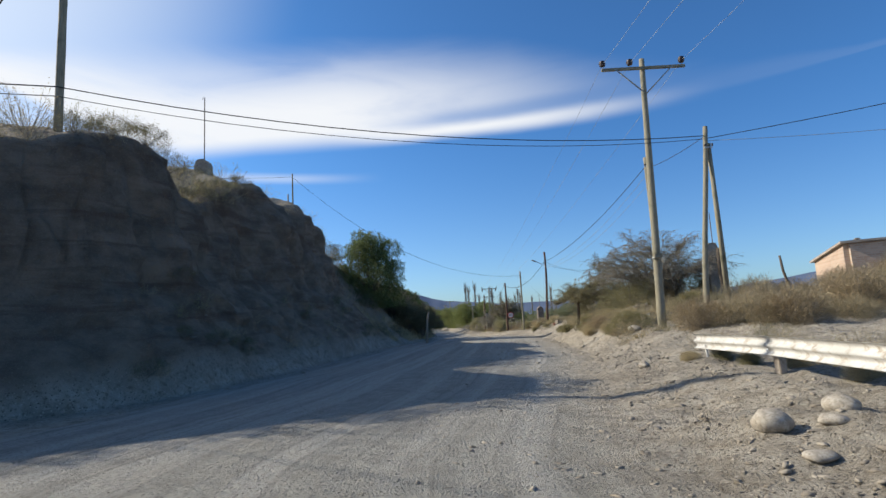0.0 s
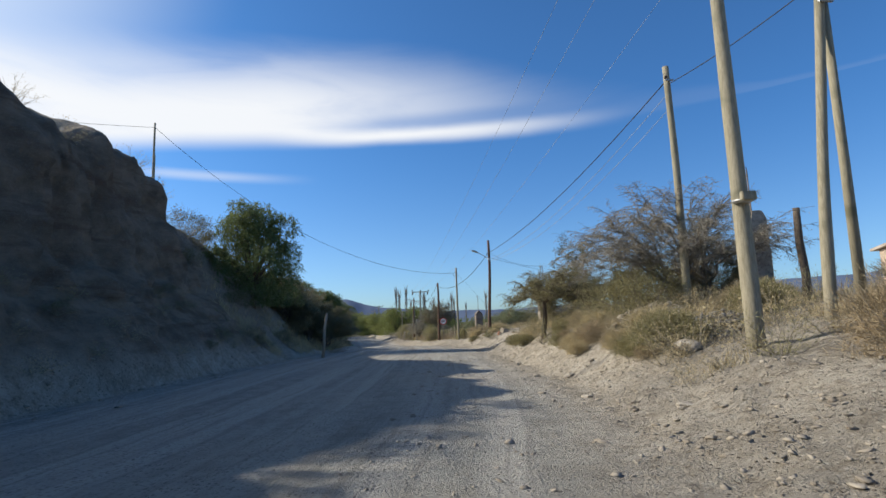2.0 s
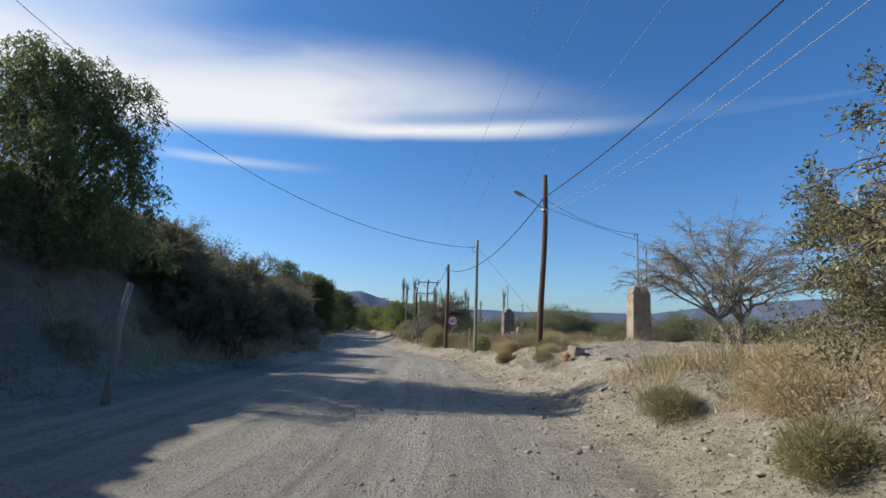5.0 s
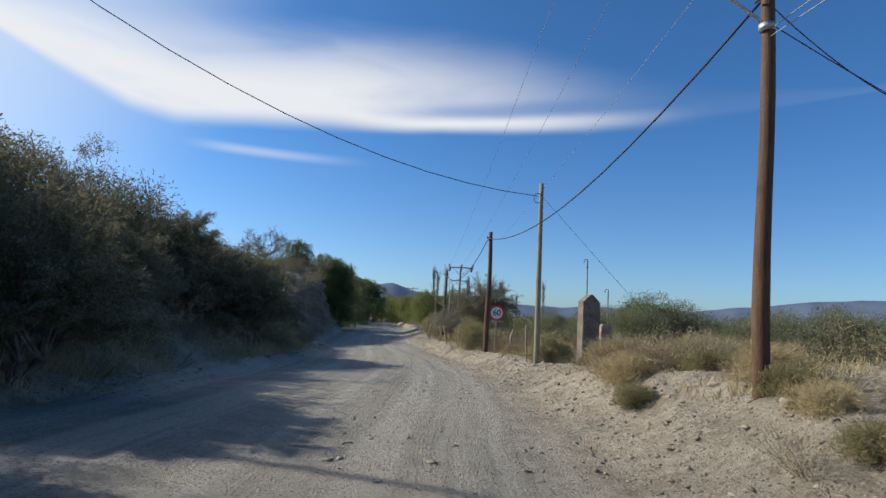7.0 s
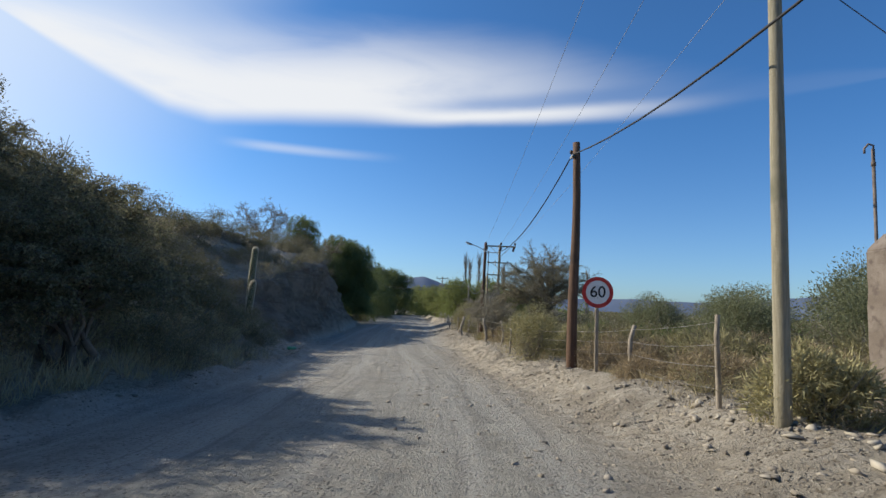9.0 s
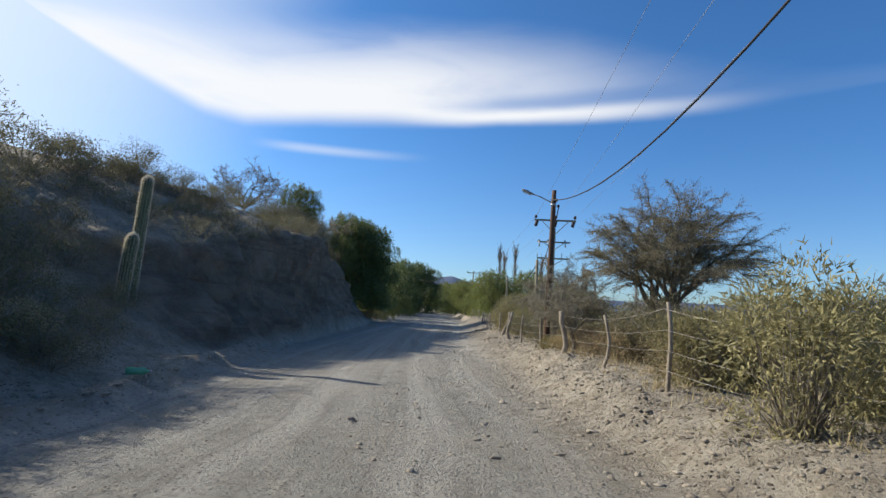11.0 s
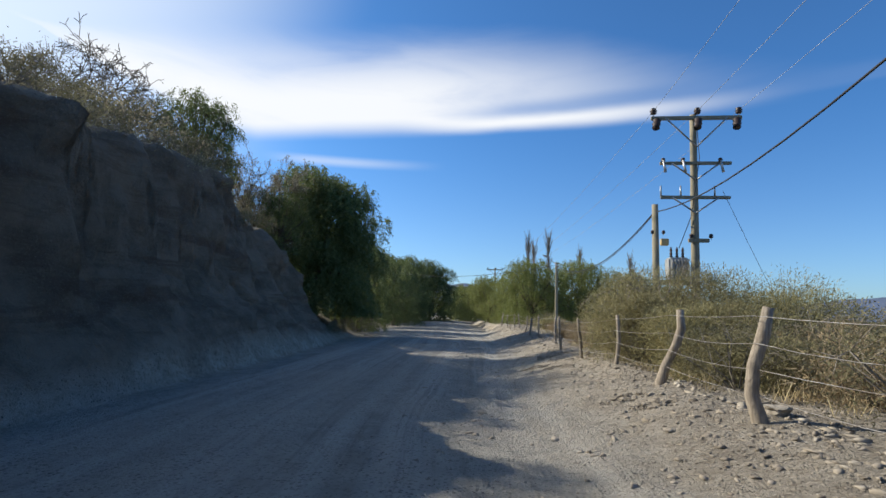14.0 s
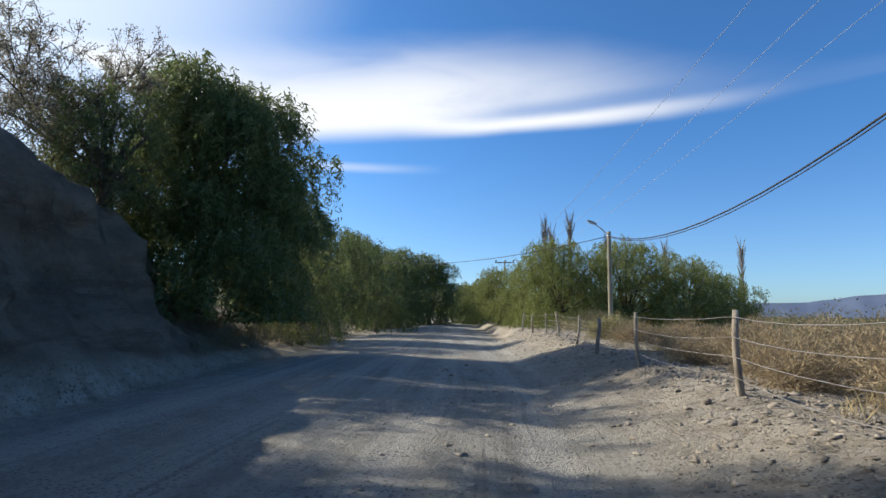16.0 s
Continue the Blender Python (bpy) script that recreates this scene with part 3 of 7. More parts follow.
PBH = 7.5 - gz(10.42, 22.1)
part("bracket", worn(block(0.26, 0.05, 0.05, (0.0, -0.12, PBH - 0.45), 0.008), 0.002, 9), M_STEEL, pb)
pin_insulator(pb, -0.1, -0.14, PBH - 0.45, 0.6)

LAMP_A = street_lamp(8.88, 42.65, 5.65 - gz(8.95, 42.65), M_DARK_WOOD, "dark tarred wooden pole with a street light on a short arm", lean=(0.14, -0.05), arm=(-1.0, -0.1), arm_z=-1.15, rise=0.42, crook=0.12)
pd = utility_pole(8.38, 54.02, 5.0 - gz(8.38, 54.02), 0.095, 0.075)
part("cable_loop", tube([(-0.14 + 0.14 * math.cos(a), -0.12, 4.45 - gz(8.38, 54.02) + 0.17 * math.sin(a)) for a in np.linspace(0, 6.2, 15)], 0.012, 5), M_CABLE, pd)
pin_insulator(pd, -0.02, -0.13, 4.6 - gz(8.38, 54.02), 0.5)
pe = utility_pole(7.42, 60.9, 4.27 - gz(7.42, 60.9), 0.13, 0.09, M_DARK_WOOD, crook=0.08, label="dark tarred wooden utility pole beside the speed sign")
part("bracket", worn(block(0.06, 0.28, 0.06, (-0.1, 0.0, 3.9 - gz(7.42, 60.9)), 0.01), 0.002, 9), M_STEEL, pe)
pin_insulator(pe, -0.14, -0.08, 3.92 - gz(7.42, 60.9), 0.6)
LAMP_B = street_lamp(5.83, 77.9, 3.65 - gz(5.83, 77.9), M_DARK_WOOD, "dark tarred wooden pole with a street light above thorny shrubs", lean=(0.12, 0.05), arm=(-1.0, -0.15), arm_z=-0.42, rise=0.3)
for k in (0.0, 0.22):
    pin_insulator(LAMP_B, 0.2 + k * 0.3, -0.05, 3.2 - k - gz(5.83, 77.9), 0.7)
LAMP_C = street_lamp(5.58, 114.75, 2.5 - gz(5.58, 114.75), M_PALE_WOOD, "pale wooden pole with a street light beside the wire fence", arm=(-0.8, -0.15), arm_z=-0.1, rise=0.5)

# transformer platform: a tall pole with three crossarms, a shorter stub and the transformer between them
tx, ty = 7.9, 95.0
tz = gz(tx, ty)
tp = thing("transformer_station", tx, ty, tz, "wooden transformer platform with three crossarms, insulators and a grey transformer", "transformer")
up = lambda z: z - tz
part("main_pole", pole_body(up(5.5), 0.14, 0.1, (0.05, 0)), M_PALE_WOOD, tp, "tall pale wooden pole")
part("stub_pole", tube([(-0.92, 0.9, -0.4), (-0.92, 0.9, up(2.75))], (0.13, 0.1), 12), M_PALE_WOOD, tp, "short pale wooden pole")
crossarm(tp, up(5.36), 1.38, 0.12, 0.95, x=0.1)
for k in (-1.3, 0.05, 1.3):
    pin_insulator(tp, 0.1 + k, -0.12, up(5.42), 1.4)
    part("strain_insulator", tube([(0.1 + k * 0.93 - 0.02 * i, -0.2 - 0.04 * i, up(5.3) - 0.07 * i) for i in range(6)], (0.05, 0.13, 0.08, 0.13, 0.08, 0.12), 10), M_CERAMIC, tp, "dark hanging strain insulator")
crossarm(tp, up(3.88), 1.08, 0.1, 0.55, x=0.05)
for k in (-1.0, -0.4, 0.72):
    pin_insulator(tp, 0.05 + k, -0.2, up(3.85), 0.9)
    part("fuse_holder", tube([(0.05 + k, -0.24, up(3.95)), (0.05 + k + 0.04, -0.3, up(3.55))], (0.035, 0.045), 8), M_STEEL, tp, "pale hanging fuse holder")
crossarm(tp, up(2.78), 1.05, 0.1, 0.5, x=0.02)
for k in (-1.02, -0.42, 0.6):
    part("arrester", tube([(k, -0.14, up(2.83)), (k, -0.14, up(3.15))], (0.03, 0.022), 8), M_STEEL, tp, "upright pale surge arrester")
part("lower_arm", worn(block(0.62, 0.1, 0.12, (0.1, -0.1, up(1.42)), 0.012), 0.004, 5), M_PALE_WOOD, tp)
for k in (-0.22, 0.36):
    pin_insulator(tp, 0.1 + k, -0.12, up(1.45), 0.9)
    pin_insulator(tp, -0.92 + k * 0.6, 0.75, up(1.7), 0.8)
tank = block(0.62, 0.5, 0.72, (-0.42, 0.35, up(0.55)), 0.05)
trafo = part("transformer_tank", tank, M_LAMP, tp, "grey oil-filled transformer tank")
for k in range(6):
    part("cooling_fin", block(0.035, 0.1, 0.55, (-0.65 + 0.095 * k, 0.06, up(0.55)), 0.008), M_LAMP, trafo)
for k in (-0.6, -0.42, -0.24):
    part("bushing", tube([(k, 0.35, up(0.9) + h) for h in (0, 0.06, 0.09, 0.15, 0.18, 0.26, 0.36)], (0.03, 0.05, 0.03, 0.05, 0.03, 0.045, 0.015), 8), M_CERAMIC, trafo, "brown ceramic bushing")
part("switch_box", block(0.24, 0.2, 0.22, (-0.72, 0.62, up(1.45)), 0.02), shader("yellowed_box", mottled((0.5, 0.36, 0.16), (0.56, 0.42, 0.22), 6), 0.6), tp, "yellowed switch box")
part("platform_beam", worn(block(1.4, 0.12, 0.16, (-0.45, 0.35, up(0.12)), 0.014), 0.005, 4), M_PALE_WOOD, tp)
part("down_cable", tube([(0.1, -0.18, up(5.2)), (0.14, -0.22, up(4.0)), (-0.1, -0.1, up(2.2)), (-0.4, 0.2, up(1.2))], 0.012, 5), M_CABLE, tp)

# poles on the hill and far down the road
utility_pole(-9.9, 12.2, 6.2, 0.12, 0.09, label="weathered wooden utility pole on top of the earth bank")
hp = utility_pole(-12.4, 43.0, 13.8 - gz(-12.4, 43.0), 0.09, 0.06, label="slender wooden utility pole on the hill crest")
utility_pole(-14.06, 47.1, 13.0 - gz(-14.06, 47.1), 0.08, 0.06, label="short wooden pole stub on the hill crest")
fp = utility_pole(0.6, 158.8, 8.0, 0.14, 0.1, label="distant wooden pole with a single crossarm")
crossarm(fp, 7.7, 1.25, 0.14, 0.8)
for k in (-1.1, 0.1, 1.1):
    pin_insulator(fp, k, -0.12, 7.75, 1.3)
fq = utility_pole(-1.2, 196.0, 8.0, 0.16, 0.12, label="distant wooden pole with a single crossarm")
crossarm(fq, 7.6, 1.3, 0.14, 0.8)

def high(ob, z, dx=0.0, dy=0.0):
    """A point at height z on a pole."""
    p = ob.matrix_basis.translation
    return Vector((p.x + dx, p.y + dy, z))


P2 = high(pp, 6.75, 0.72)
cable(P2, (-9.9, 12.1, 7.62), 0.72, 0.016)
cable(P2 + Vector((0, 0, -0.12)), (-9.9, 12.1, 7.34), 0.76, 0.011)
cable((-9.9, 12.1, 7.62), (-40, 4.0, 9.6), 0.5, 0.02)
cable((-9.9, 12.1, 7.34), (-40, 4.0, 9.3), 0.5, 0.014)
cable((-24.0, 14.4, 8.3), (12.0, -7.9, 8.3), 0.4, 0.02, label="thick black overhead cable crossing the road")
cable((-16.0, 14.3, 8.5), (14.0, -7.9, 8.3), 0.3, 0.02, label="black overhead cable crossing the road")
cable(P2, high(pb, 6.9, 0, -0.1), 0.1, 0.012)
cable(high(pb, 7.0, -0.05), high(LAMP_A, 4.75), 0.55, 0.016)
cable(P2 + Vector((0.1, 0, -0.1)), (34, 9.0, 9.5), 0.5, 0.014)
cable(P2 + Vector((0.1, 0, -0.2)), (36, 14.0, 7.6), 0.6, 0.009, M_WIRE, "thin bright service wire")
cable(high(hp, 13.5), high(pd, 4.55, -0.1), 2.6, 0.013)
cable(high(hp, 13.5), (-34, 36, 13.6), 0.4, 0.012)
cable(high(LAMP_A, 4.8, 0.1), high(pe, 3.95, -0.1), 1.0, 0.018)
cable(high(LAMP_A, 4.5, 0.15), (24, 48.0, 3.0), 0.5, 0.008)
cable(high(LAMP_A, 4.8, 0.15), (13.15, 44.35, 4.0), 0.25, 0.008)
cable(high(LAMP_A, 4.35, 0.15), high(pb, 6.7, 0.05), 0.7, 0.007, M_WIRE, "thin bright service wire")
cable(high(LAMP_A, 4.25, 0.15), high(pb, 6.3, 0.1), 0.8, 0.007, M_WIRE, "thin bright service wire")
cable(high(pd, 4.5, 0.06, -0.05), (12.9, 52.2, gz(12.9, 52.2)), 0.03, 0.006, label="thin steel stay wire anchored in the ground")
cable(high(pe, 3.95, -0.1), high(LAMP_B, 3.3), 1.1, 0.018)
cable(high(LAMP_B, 3.1, 0.3), (tx - 0.9, ty + 0.9, 2.5), 0.8, 0.018)
cable((tx - 0.9, ty + 0.9, 2.55), high(LAMP_C, 2.3), 1.1, 0.02)
cable((tx - 0.9, ty + 0.9, 2.5), high(LAMP_C, 2.26), 1.13, 0.012)
cable(high(LAMP_C, 2.3), (-12.5, 134.0, 3.4), 0.9, 0.016)
cable((tx + 0.9, ty, 3.0), (17.5, 108, -2.2), 0.05, 0.008, label="thin steel stay wire with a porcelain egg")
for k, (a, b) in enumerate(((-1.07, -1.2), (-0.02, 0.15), (1.96, 1.4))):
    cable((8.27 + a, 17.4, 9.87), (tx + b, ty - 0.15, 5.6), 1.2, 0.006, M_WIRE, "thin bare power line wire")
    cable((8.27 + a, 17.4, 9.87), (11 + a, -55, 11), 1.0, 0.006, M_WIRE, "thin bare power line wire")
    cable((tx + b, ty, 5.6), (0.6 + b * 0.9, 158.8, 4.9), 1.2, 0.006, M_WIRE, "thin bare power line wire")


# ---- plants ----
def fast_mesh(name, co, faces, material, smooth=False):
    """A mesh from arrays of points and of faces with equal corner counts."""
    co, faces = np.asarray(co, np.float32).reshape(-1, 3), np.asarray(faces, np.int32)
    mesh = bpy.data.meshes.new(name)
    mesh.vertices.add(len(co))
    mesh.vertices.foreach_set("co", co.ravel())
    mesh.loops.add(faces.size)
    mesh.loops.foreach_set("vertex_index", faces.ravel())
    mesh.polygons.add(len(faces))
    mesh.polygons.foreach_set("loop_start", np.arange(0, faces.size, faces.shape[1], dtype=np.int32))
    if smooth:
        mesh.polygons.foreach_set("use_smooth", np.ones(len(faces), bool))
    mesh.update(calc_edges=True)
    mesh.materials.append(material)
    return mesh


def unit(v):
    return v / np.maximum(np.linalg.norm(v, axis=-1, keepdims=True), 1e-9)


def rods(segs, sides=4):
    """Open tapered prisms: segs rows of start, end, start radius, end radius."""
    segs = np.asarray(segs, float)
    a, b, ra, rb = segs[:, :3], segs[:, 3:6], segs[:, 6:7], segs[:, 7:8]
    way = unit(b - a)
    side = unit(np.cross(way, np.where(np.abs(way[:, 2:]) > 0.9, (1.0, 0, 0), (0, 0, 1.0))))
    other = np.cross(way, side)
    rings = []
    for p, r in ((a, ra), (b, rb)):
        rings.append(np.stack([p + r * (math.cos(t) * side + math.sin(t) * other) for t in 2 * math.pi * np.arange(sides) / sides], 1))
    co = np.concatenate(rings, 1)
    k = np.arange(sides)
    quad = np.stack([k, (k + 1) % sides, (k + 1) % sides + sides, k + sides], 1)
    return co.reshape(-1, 3), (quad[None] + (np.arange(len(segs)) * 2 * sides)[:, None, None]).reshape(-1, 4)


def blades(at, way, length, width, rng, corners=4):
    """One small leaf each, pointed at both ends (or at its tip alone), along way."""
    at, way = np.asarray(at, float), unit(np.asarray(way, float))
    side = unit(np.cross(way, unit(rng.normal(size=at.shape))))
    length, width = np.reshape(length, (-1, 1)), np.reshape(width, (-1, 1))
    if corners == 3:
        co = np.stack([at - side * width / 2, at + side * width / 2, at + way * length], 1)
        return co.reshape(-1, 3), np.arange(len(at) * 3).reshape(-1, 3)
    co = np.stack([at, at + way * length * 0.45 + side * width / 2, at + way * length, at + way * length * 0.45 - side * width / 2], 1)
    return co.reshape(-1, 3), np.arange(len(at) * 4).reshape(-1, 4)


def grow(rng, start, way, length, radius, level, plan, segs, tips):
    """A branch of some bent segments with its side branches. plan: per level (segments, wiggle, lift, children, child length, spread)."""
    count, wiggle, lift, kids, share, spread = plan[level]
    p, d = np.array(start, float), unit(np.array(way, float))
    for k in range(count):
        d = unit(d + rng.normal(size=3) * wiggle + np.array((0, 0, lift)))
        q = p + d * length / count
        r0, r1 = radius * (1 - 0.75 * k / count), radius * (1 - 0.75 * (k + 1) / count)
        segs.append((*p, *q, r0, r1, level))
        if level + 1 < len(plan):
            for _ in range(rng.poisson(kids / count) if k else 0):
                off = unit(d * (1 - spread) + unit(rng.normal(size=3)) * spread + np.array((0, 0, 0.05)))
                grow(rng, p + (q - p) * rng.random(), off, length * share * rng.uniform(0.6, 1.25), r1 * 0.6, level + 1, plan, segs, tips)
        if level >= len(plan) - 2:
            tips.append((*p, *d))
            tips.append((*((p + q) / 2), *d))
        p = q
    if level + 1 < len(plan):
        for _ in range(2):
            off = unit(d * (1 - spread * 0.7) + unit(rng.normal(size=3)) * spread * 0.7)
            grow(rng, p, off, length * share * rng.uniform(0.7, 1.1), radius * 0.35, level + 1, plan, segs, tips)


def fitted(segs, tips, height, radius):
    """Brings branches and leaf spots to the wanted height and spread."""
    segs, tips = np.array(segs), np.array(tips)
    tall = np.percentile(segs[:, 5], 98)
    wide = np.percentile(np.hypot(segs[:, 3], segs[:, 4]), 96)
    k = np.array((radius / wide, radius / wide, height / tall))
    segs[:, :3], segs[:, 3:6], tips[:, :3] = segs[:, :3] * k, segs[:, 3:6] * k, tips[:, :3] * k
    keep = np.minimum(segs[:, 2], segs[:, 5]) > -0.3
    return segs[keep], tips[tips[:, 2] > 0.05]


def plant(name, x, y, label, category, wood, leaf, segs, leaves, thin=3, group="", sink=0.05):
    """A plant from its branches and its leaves."""
    segs = np.array(segs)
    ob = thing(name, x, y, gz(x, y) - sink, label, category, group)
    stout = (segs[:, 6] > 0.022) & (category == "tree")
    if stout.any():
        part("trunk", fast_mesh("trunk", *rods(segs[stout][:, :8], 6), wood, True), wood, ob)
    if (~stout).any():
        tagged(part("branchwork", fast_mesh("branchwork", *rods(segs[~stout][:, :8], thin), wood, True), wood, ob), kind="stuff")
    if leaves is not None:
        tagged(part("crown", fast_mesh("crown", *leaves, leaf), leaf, ob), kind="stuff")
    return ob


M_BARK = shader("dark_bark", streaked((0.075, 0.058, 0.043), (0.15, 0.118, 0.088), (12, 12, 2)), 0.95, bump=lambda n, w: n.noise(w, 22, 5), strength=0.6)
M_TWIG = shader("grey_twig", mottled((0.165, 0.145, 0.118), (0.28, 0.252, 0.21), 3), 0.95)
M_LEAF_OLIVE = shader("olive_leaf", leafy((0.1, 0.1, 0.05), (0.165, 0.155, 0.08), (0.23, 0.2, 0.115)), 0.75, through_light=0.3, spec=0.2)
M_LEAF_GREEN = shader("green_leaf", leafy((0.08, 0.11, 0.038), (0.135, 0.17, 0.062), (0.195, 0.225, 0.095)), 0.6, through_light=0.45, spec=0.25)
M_LEAF_BROWN = shader("withered_leaf", leafy((0.23, 0.2, 0.135), (0.34, 0.3, 0.215), (0.46, 0.42, 0.32)), 0.85, through_light=0.25, spec=0.15)
M_LEAF_LIME = shader("light_green_leaf", leafy((0.12, 0.15, 0.04), (0.19, 0.22, 0.065), (0.26, 0.275, 0.1)), 0.6, through_light=0.4, spec=0.25)
M_LEAF_DUSK = shader("dusty_brown_olive_leaf", leafy((0.11, 0.107, 0.058), (0.175, 0.163, 0.09), (0.26, 0.235, 0.145)), 0.8, through_light=0.35, spec=0.15)
M_STRAW = shader("dry_straw", leafy((0.34, 0.27, 0.145), (0.46, 0.375, 0.22), (0.56, 0.48, 0.3)), 0.85, through_light=0.3, spec=0.15)
M_LEAF_KHAKI = shader("khaki_sprig", leafy((0.16, 0.145, 0.07), (0.25, 0.225, 0.115), (0.35, 0.315, 0.17)), 0.85, through_light=0.3, spec=0.15)
M_BRUSH = shader("brown_brushwood", leafy((0.22, 0.165, 0.1), (0.32, 0.25, 0.155), (0.43, 0.35, 0.225)), 0.9, through_light=0.25, spec=0.1)
M_DUN = shader("dun_sprig", leafy((0.27, 0.22, 0.13), (0.37, 0.305, 0.19), (0.47, 0.4, 0.265)), 0.85, through_light=0.3, spec=0.15)
M_LEAF_DUN = shader("yellowed_thorn_leaf", leafy((0.17, 0.155, 0.09), (0.26, 0.235, 0.145), (0.37, 0.335, 0.225)), 0.85, through_light=0.3, spec=0.15)
M_LEAF_HUSK = shader("pale_seed_husk", leafy((0.2, 0.185, 0.13), (0.3, 0.275, 0.205), (0.42, 0.39, 0.31)), 0.85, through_light=0.35, spec=0.15)
M_LEAF_SLOPE = shader("dusty_olive_leaf", leafy((0.135, 0.132, 0.075), (0.21, 0.2, 0.115), (0.3, 0.275, 0.17)), 0.8, through_light=0.4, spec=0.15)
M_LEAF_WITHER = shader("withered_grey_leaf", leafy((0.21, 0.195, 0.135), (0.31, 0.285, 0.205), (0.44, 0.395, 0.3)), 0.85, through_light=0.3, spec=0.15)
M_LEAF_PALE = shader("pale_sage_leaf", leafy((0.23, 0.21, 0.095), (0.33, 0.3, 0.15), (0.42, 0.38, 0.21)), 0.8, through_light=0.3, spec=0.15)


def around(tips, per, jitter, length, width, rng, droop=0.0, along=0.4):
    tips = np.array(tips)
    at = np.repeat(tips, per, 0)
    way = unit(rng.normal(size=(len(at), 3))) + along * at[:, 3:] + np.array((0, 0, -droop))
    return blades(at[:, :3] + rng.normal(size=(len(at), 3)) * jitter, way, length * rng.uniform(0.6, 1.3, len(at)), width * rng.uniform(0.7, 1.3, len(at)), rng)


def thorn_bush(x, y, seed, height=3.0, radius=2.5, per=2, label="", leaf=None, leaf_size=0.07, stems=9, name="thorn_bush", fine=1.0, arch=0.0, least=0.0):
    """A spreading thorny shrub: many arching stems, fine twigs, thin foliage."""
    rng, segs, tips = np.random.default_rng(seed), [], []
    plan = ((5, 0.13, -0.02 - arch, 4 * fine, 0.6, 0.55), (3, 0.2, -0.03, 3 * fine, 0.55, 0.6), (3, 0.22, -0.04, 1.6 * fine, 0.5, 0.6), (2, 0.25, -0.05, 0, 0, 0))
    for k in range(stems):
        a, out = 2 * math.pi * (k + rng.random()) / stems, rng.uniform(0.35, 1.15 + 5 * arch)
        grow(rng, (0.25 * math.cos(a), 0.25 * math.sin(a), -0.1), (out * math.cos(a), out * math.sin(a), rng.uniform(0.7, 1.1)), height * rng.uniform(0.55, 0.8), 0.045 * height / 3, 0, plan, segs, tips)
    segs, tips = fitted(segs, tips, height, radius)
    segs[:, 6:8] = np.maximum(segs[:, 6:8], least)
    leaves = around(tips, per, 0.07, leaf_size, leaf_size * 0.32, rng, 0.15) if per else None
    return plant(name, x, y, label, "bush", M_TWIG, leaf or M_LEAF_OLIVE, segs, leaves)


def scrub(x, y, seed, height=2.0, label="", leaf=None, count=2500, size=0.105, wide=1.25, flat=1.0, name="bush", category="bush", group="roadside scrub"):
    """A dense rounded shrub of overlapping leafy clumps on short stems."""
    rng, segs = np.random.default_rng(seed), []
    clumps = []
    for k in range(int(9 + 5 * wide)):
        a, r = rng.random() * 2 * math.pi, math.sqrt(rng.random()) * 0.5 * wide * height
        h = height * flat * (0.98 - 0.55 * (r / (0.5 * wide * height)) ** 2) * rng.uniform(0.55, 1.0)
        c = np.array((r * math.cos(a), r * math.sin(a), h * 0.8))
        clumps.append((c, height * rng.uniform(0.14, 0.27)))
        mid = c * (0.5, 0.5, 0.45) + rng.normal(size=3) * 0.06
        segs += [(0, 0, -0.1, *mid, 0.013 * height, 0.01 * height, 0), (*mid, *c, 0.01 * height, 0.005 * height, 0)]
        for _ in range(4):
            d = unit(rng.normal(size=3) + (0, 0, 0.5))
            segs.append((*c, *(c + d * clumps[-1][1] * rng.uniform(1.0, 1.55)), 0.009, 0.004, 2))
    at, way = [], []
    for c, r in clumps:
        m = count // len(clumps)
        d = unit(rng.normal(size=(m, 3)))
        rad = r * (0.3 + 0.8 * rng.random((m, 1)) ** 0.6) * (1 + 0.3 * np.sin(5 * d[:, :1] + 3 * d[:, 1:2] + seed))
        at.append(c + d * rad * (1.15, 1.15, 0.85))
        way.append(d + rng.normal(size=(m, 3)) * 0.7)
    at, way = np.concatenate(at), np.concatenate(way)
    skirt = rng.random(len(at)) < 0.22
    at[skirt, 2] *= rng.random(skirt.sum()) * 0.9
    keep = at[:, 2] > 0.0
    at, way = at[keep], way[keep]
    leaves = blades(at, way, size * rng.uniform(0.6, 1.5, len(at)), size * 0.5 * rng.uniform(0.7, 1.3, len(at)), rng, 3)
    return plant(name, x, y, label, category, M_TWIG, leaf or M_LEAF_OLIVE, segs, leaves, group=group)


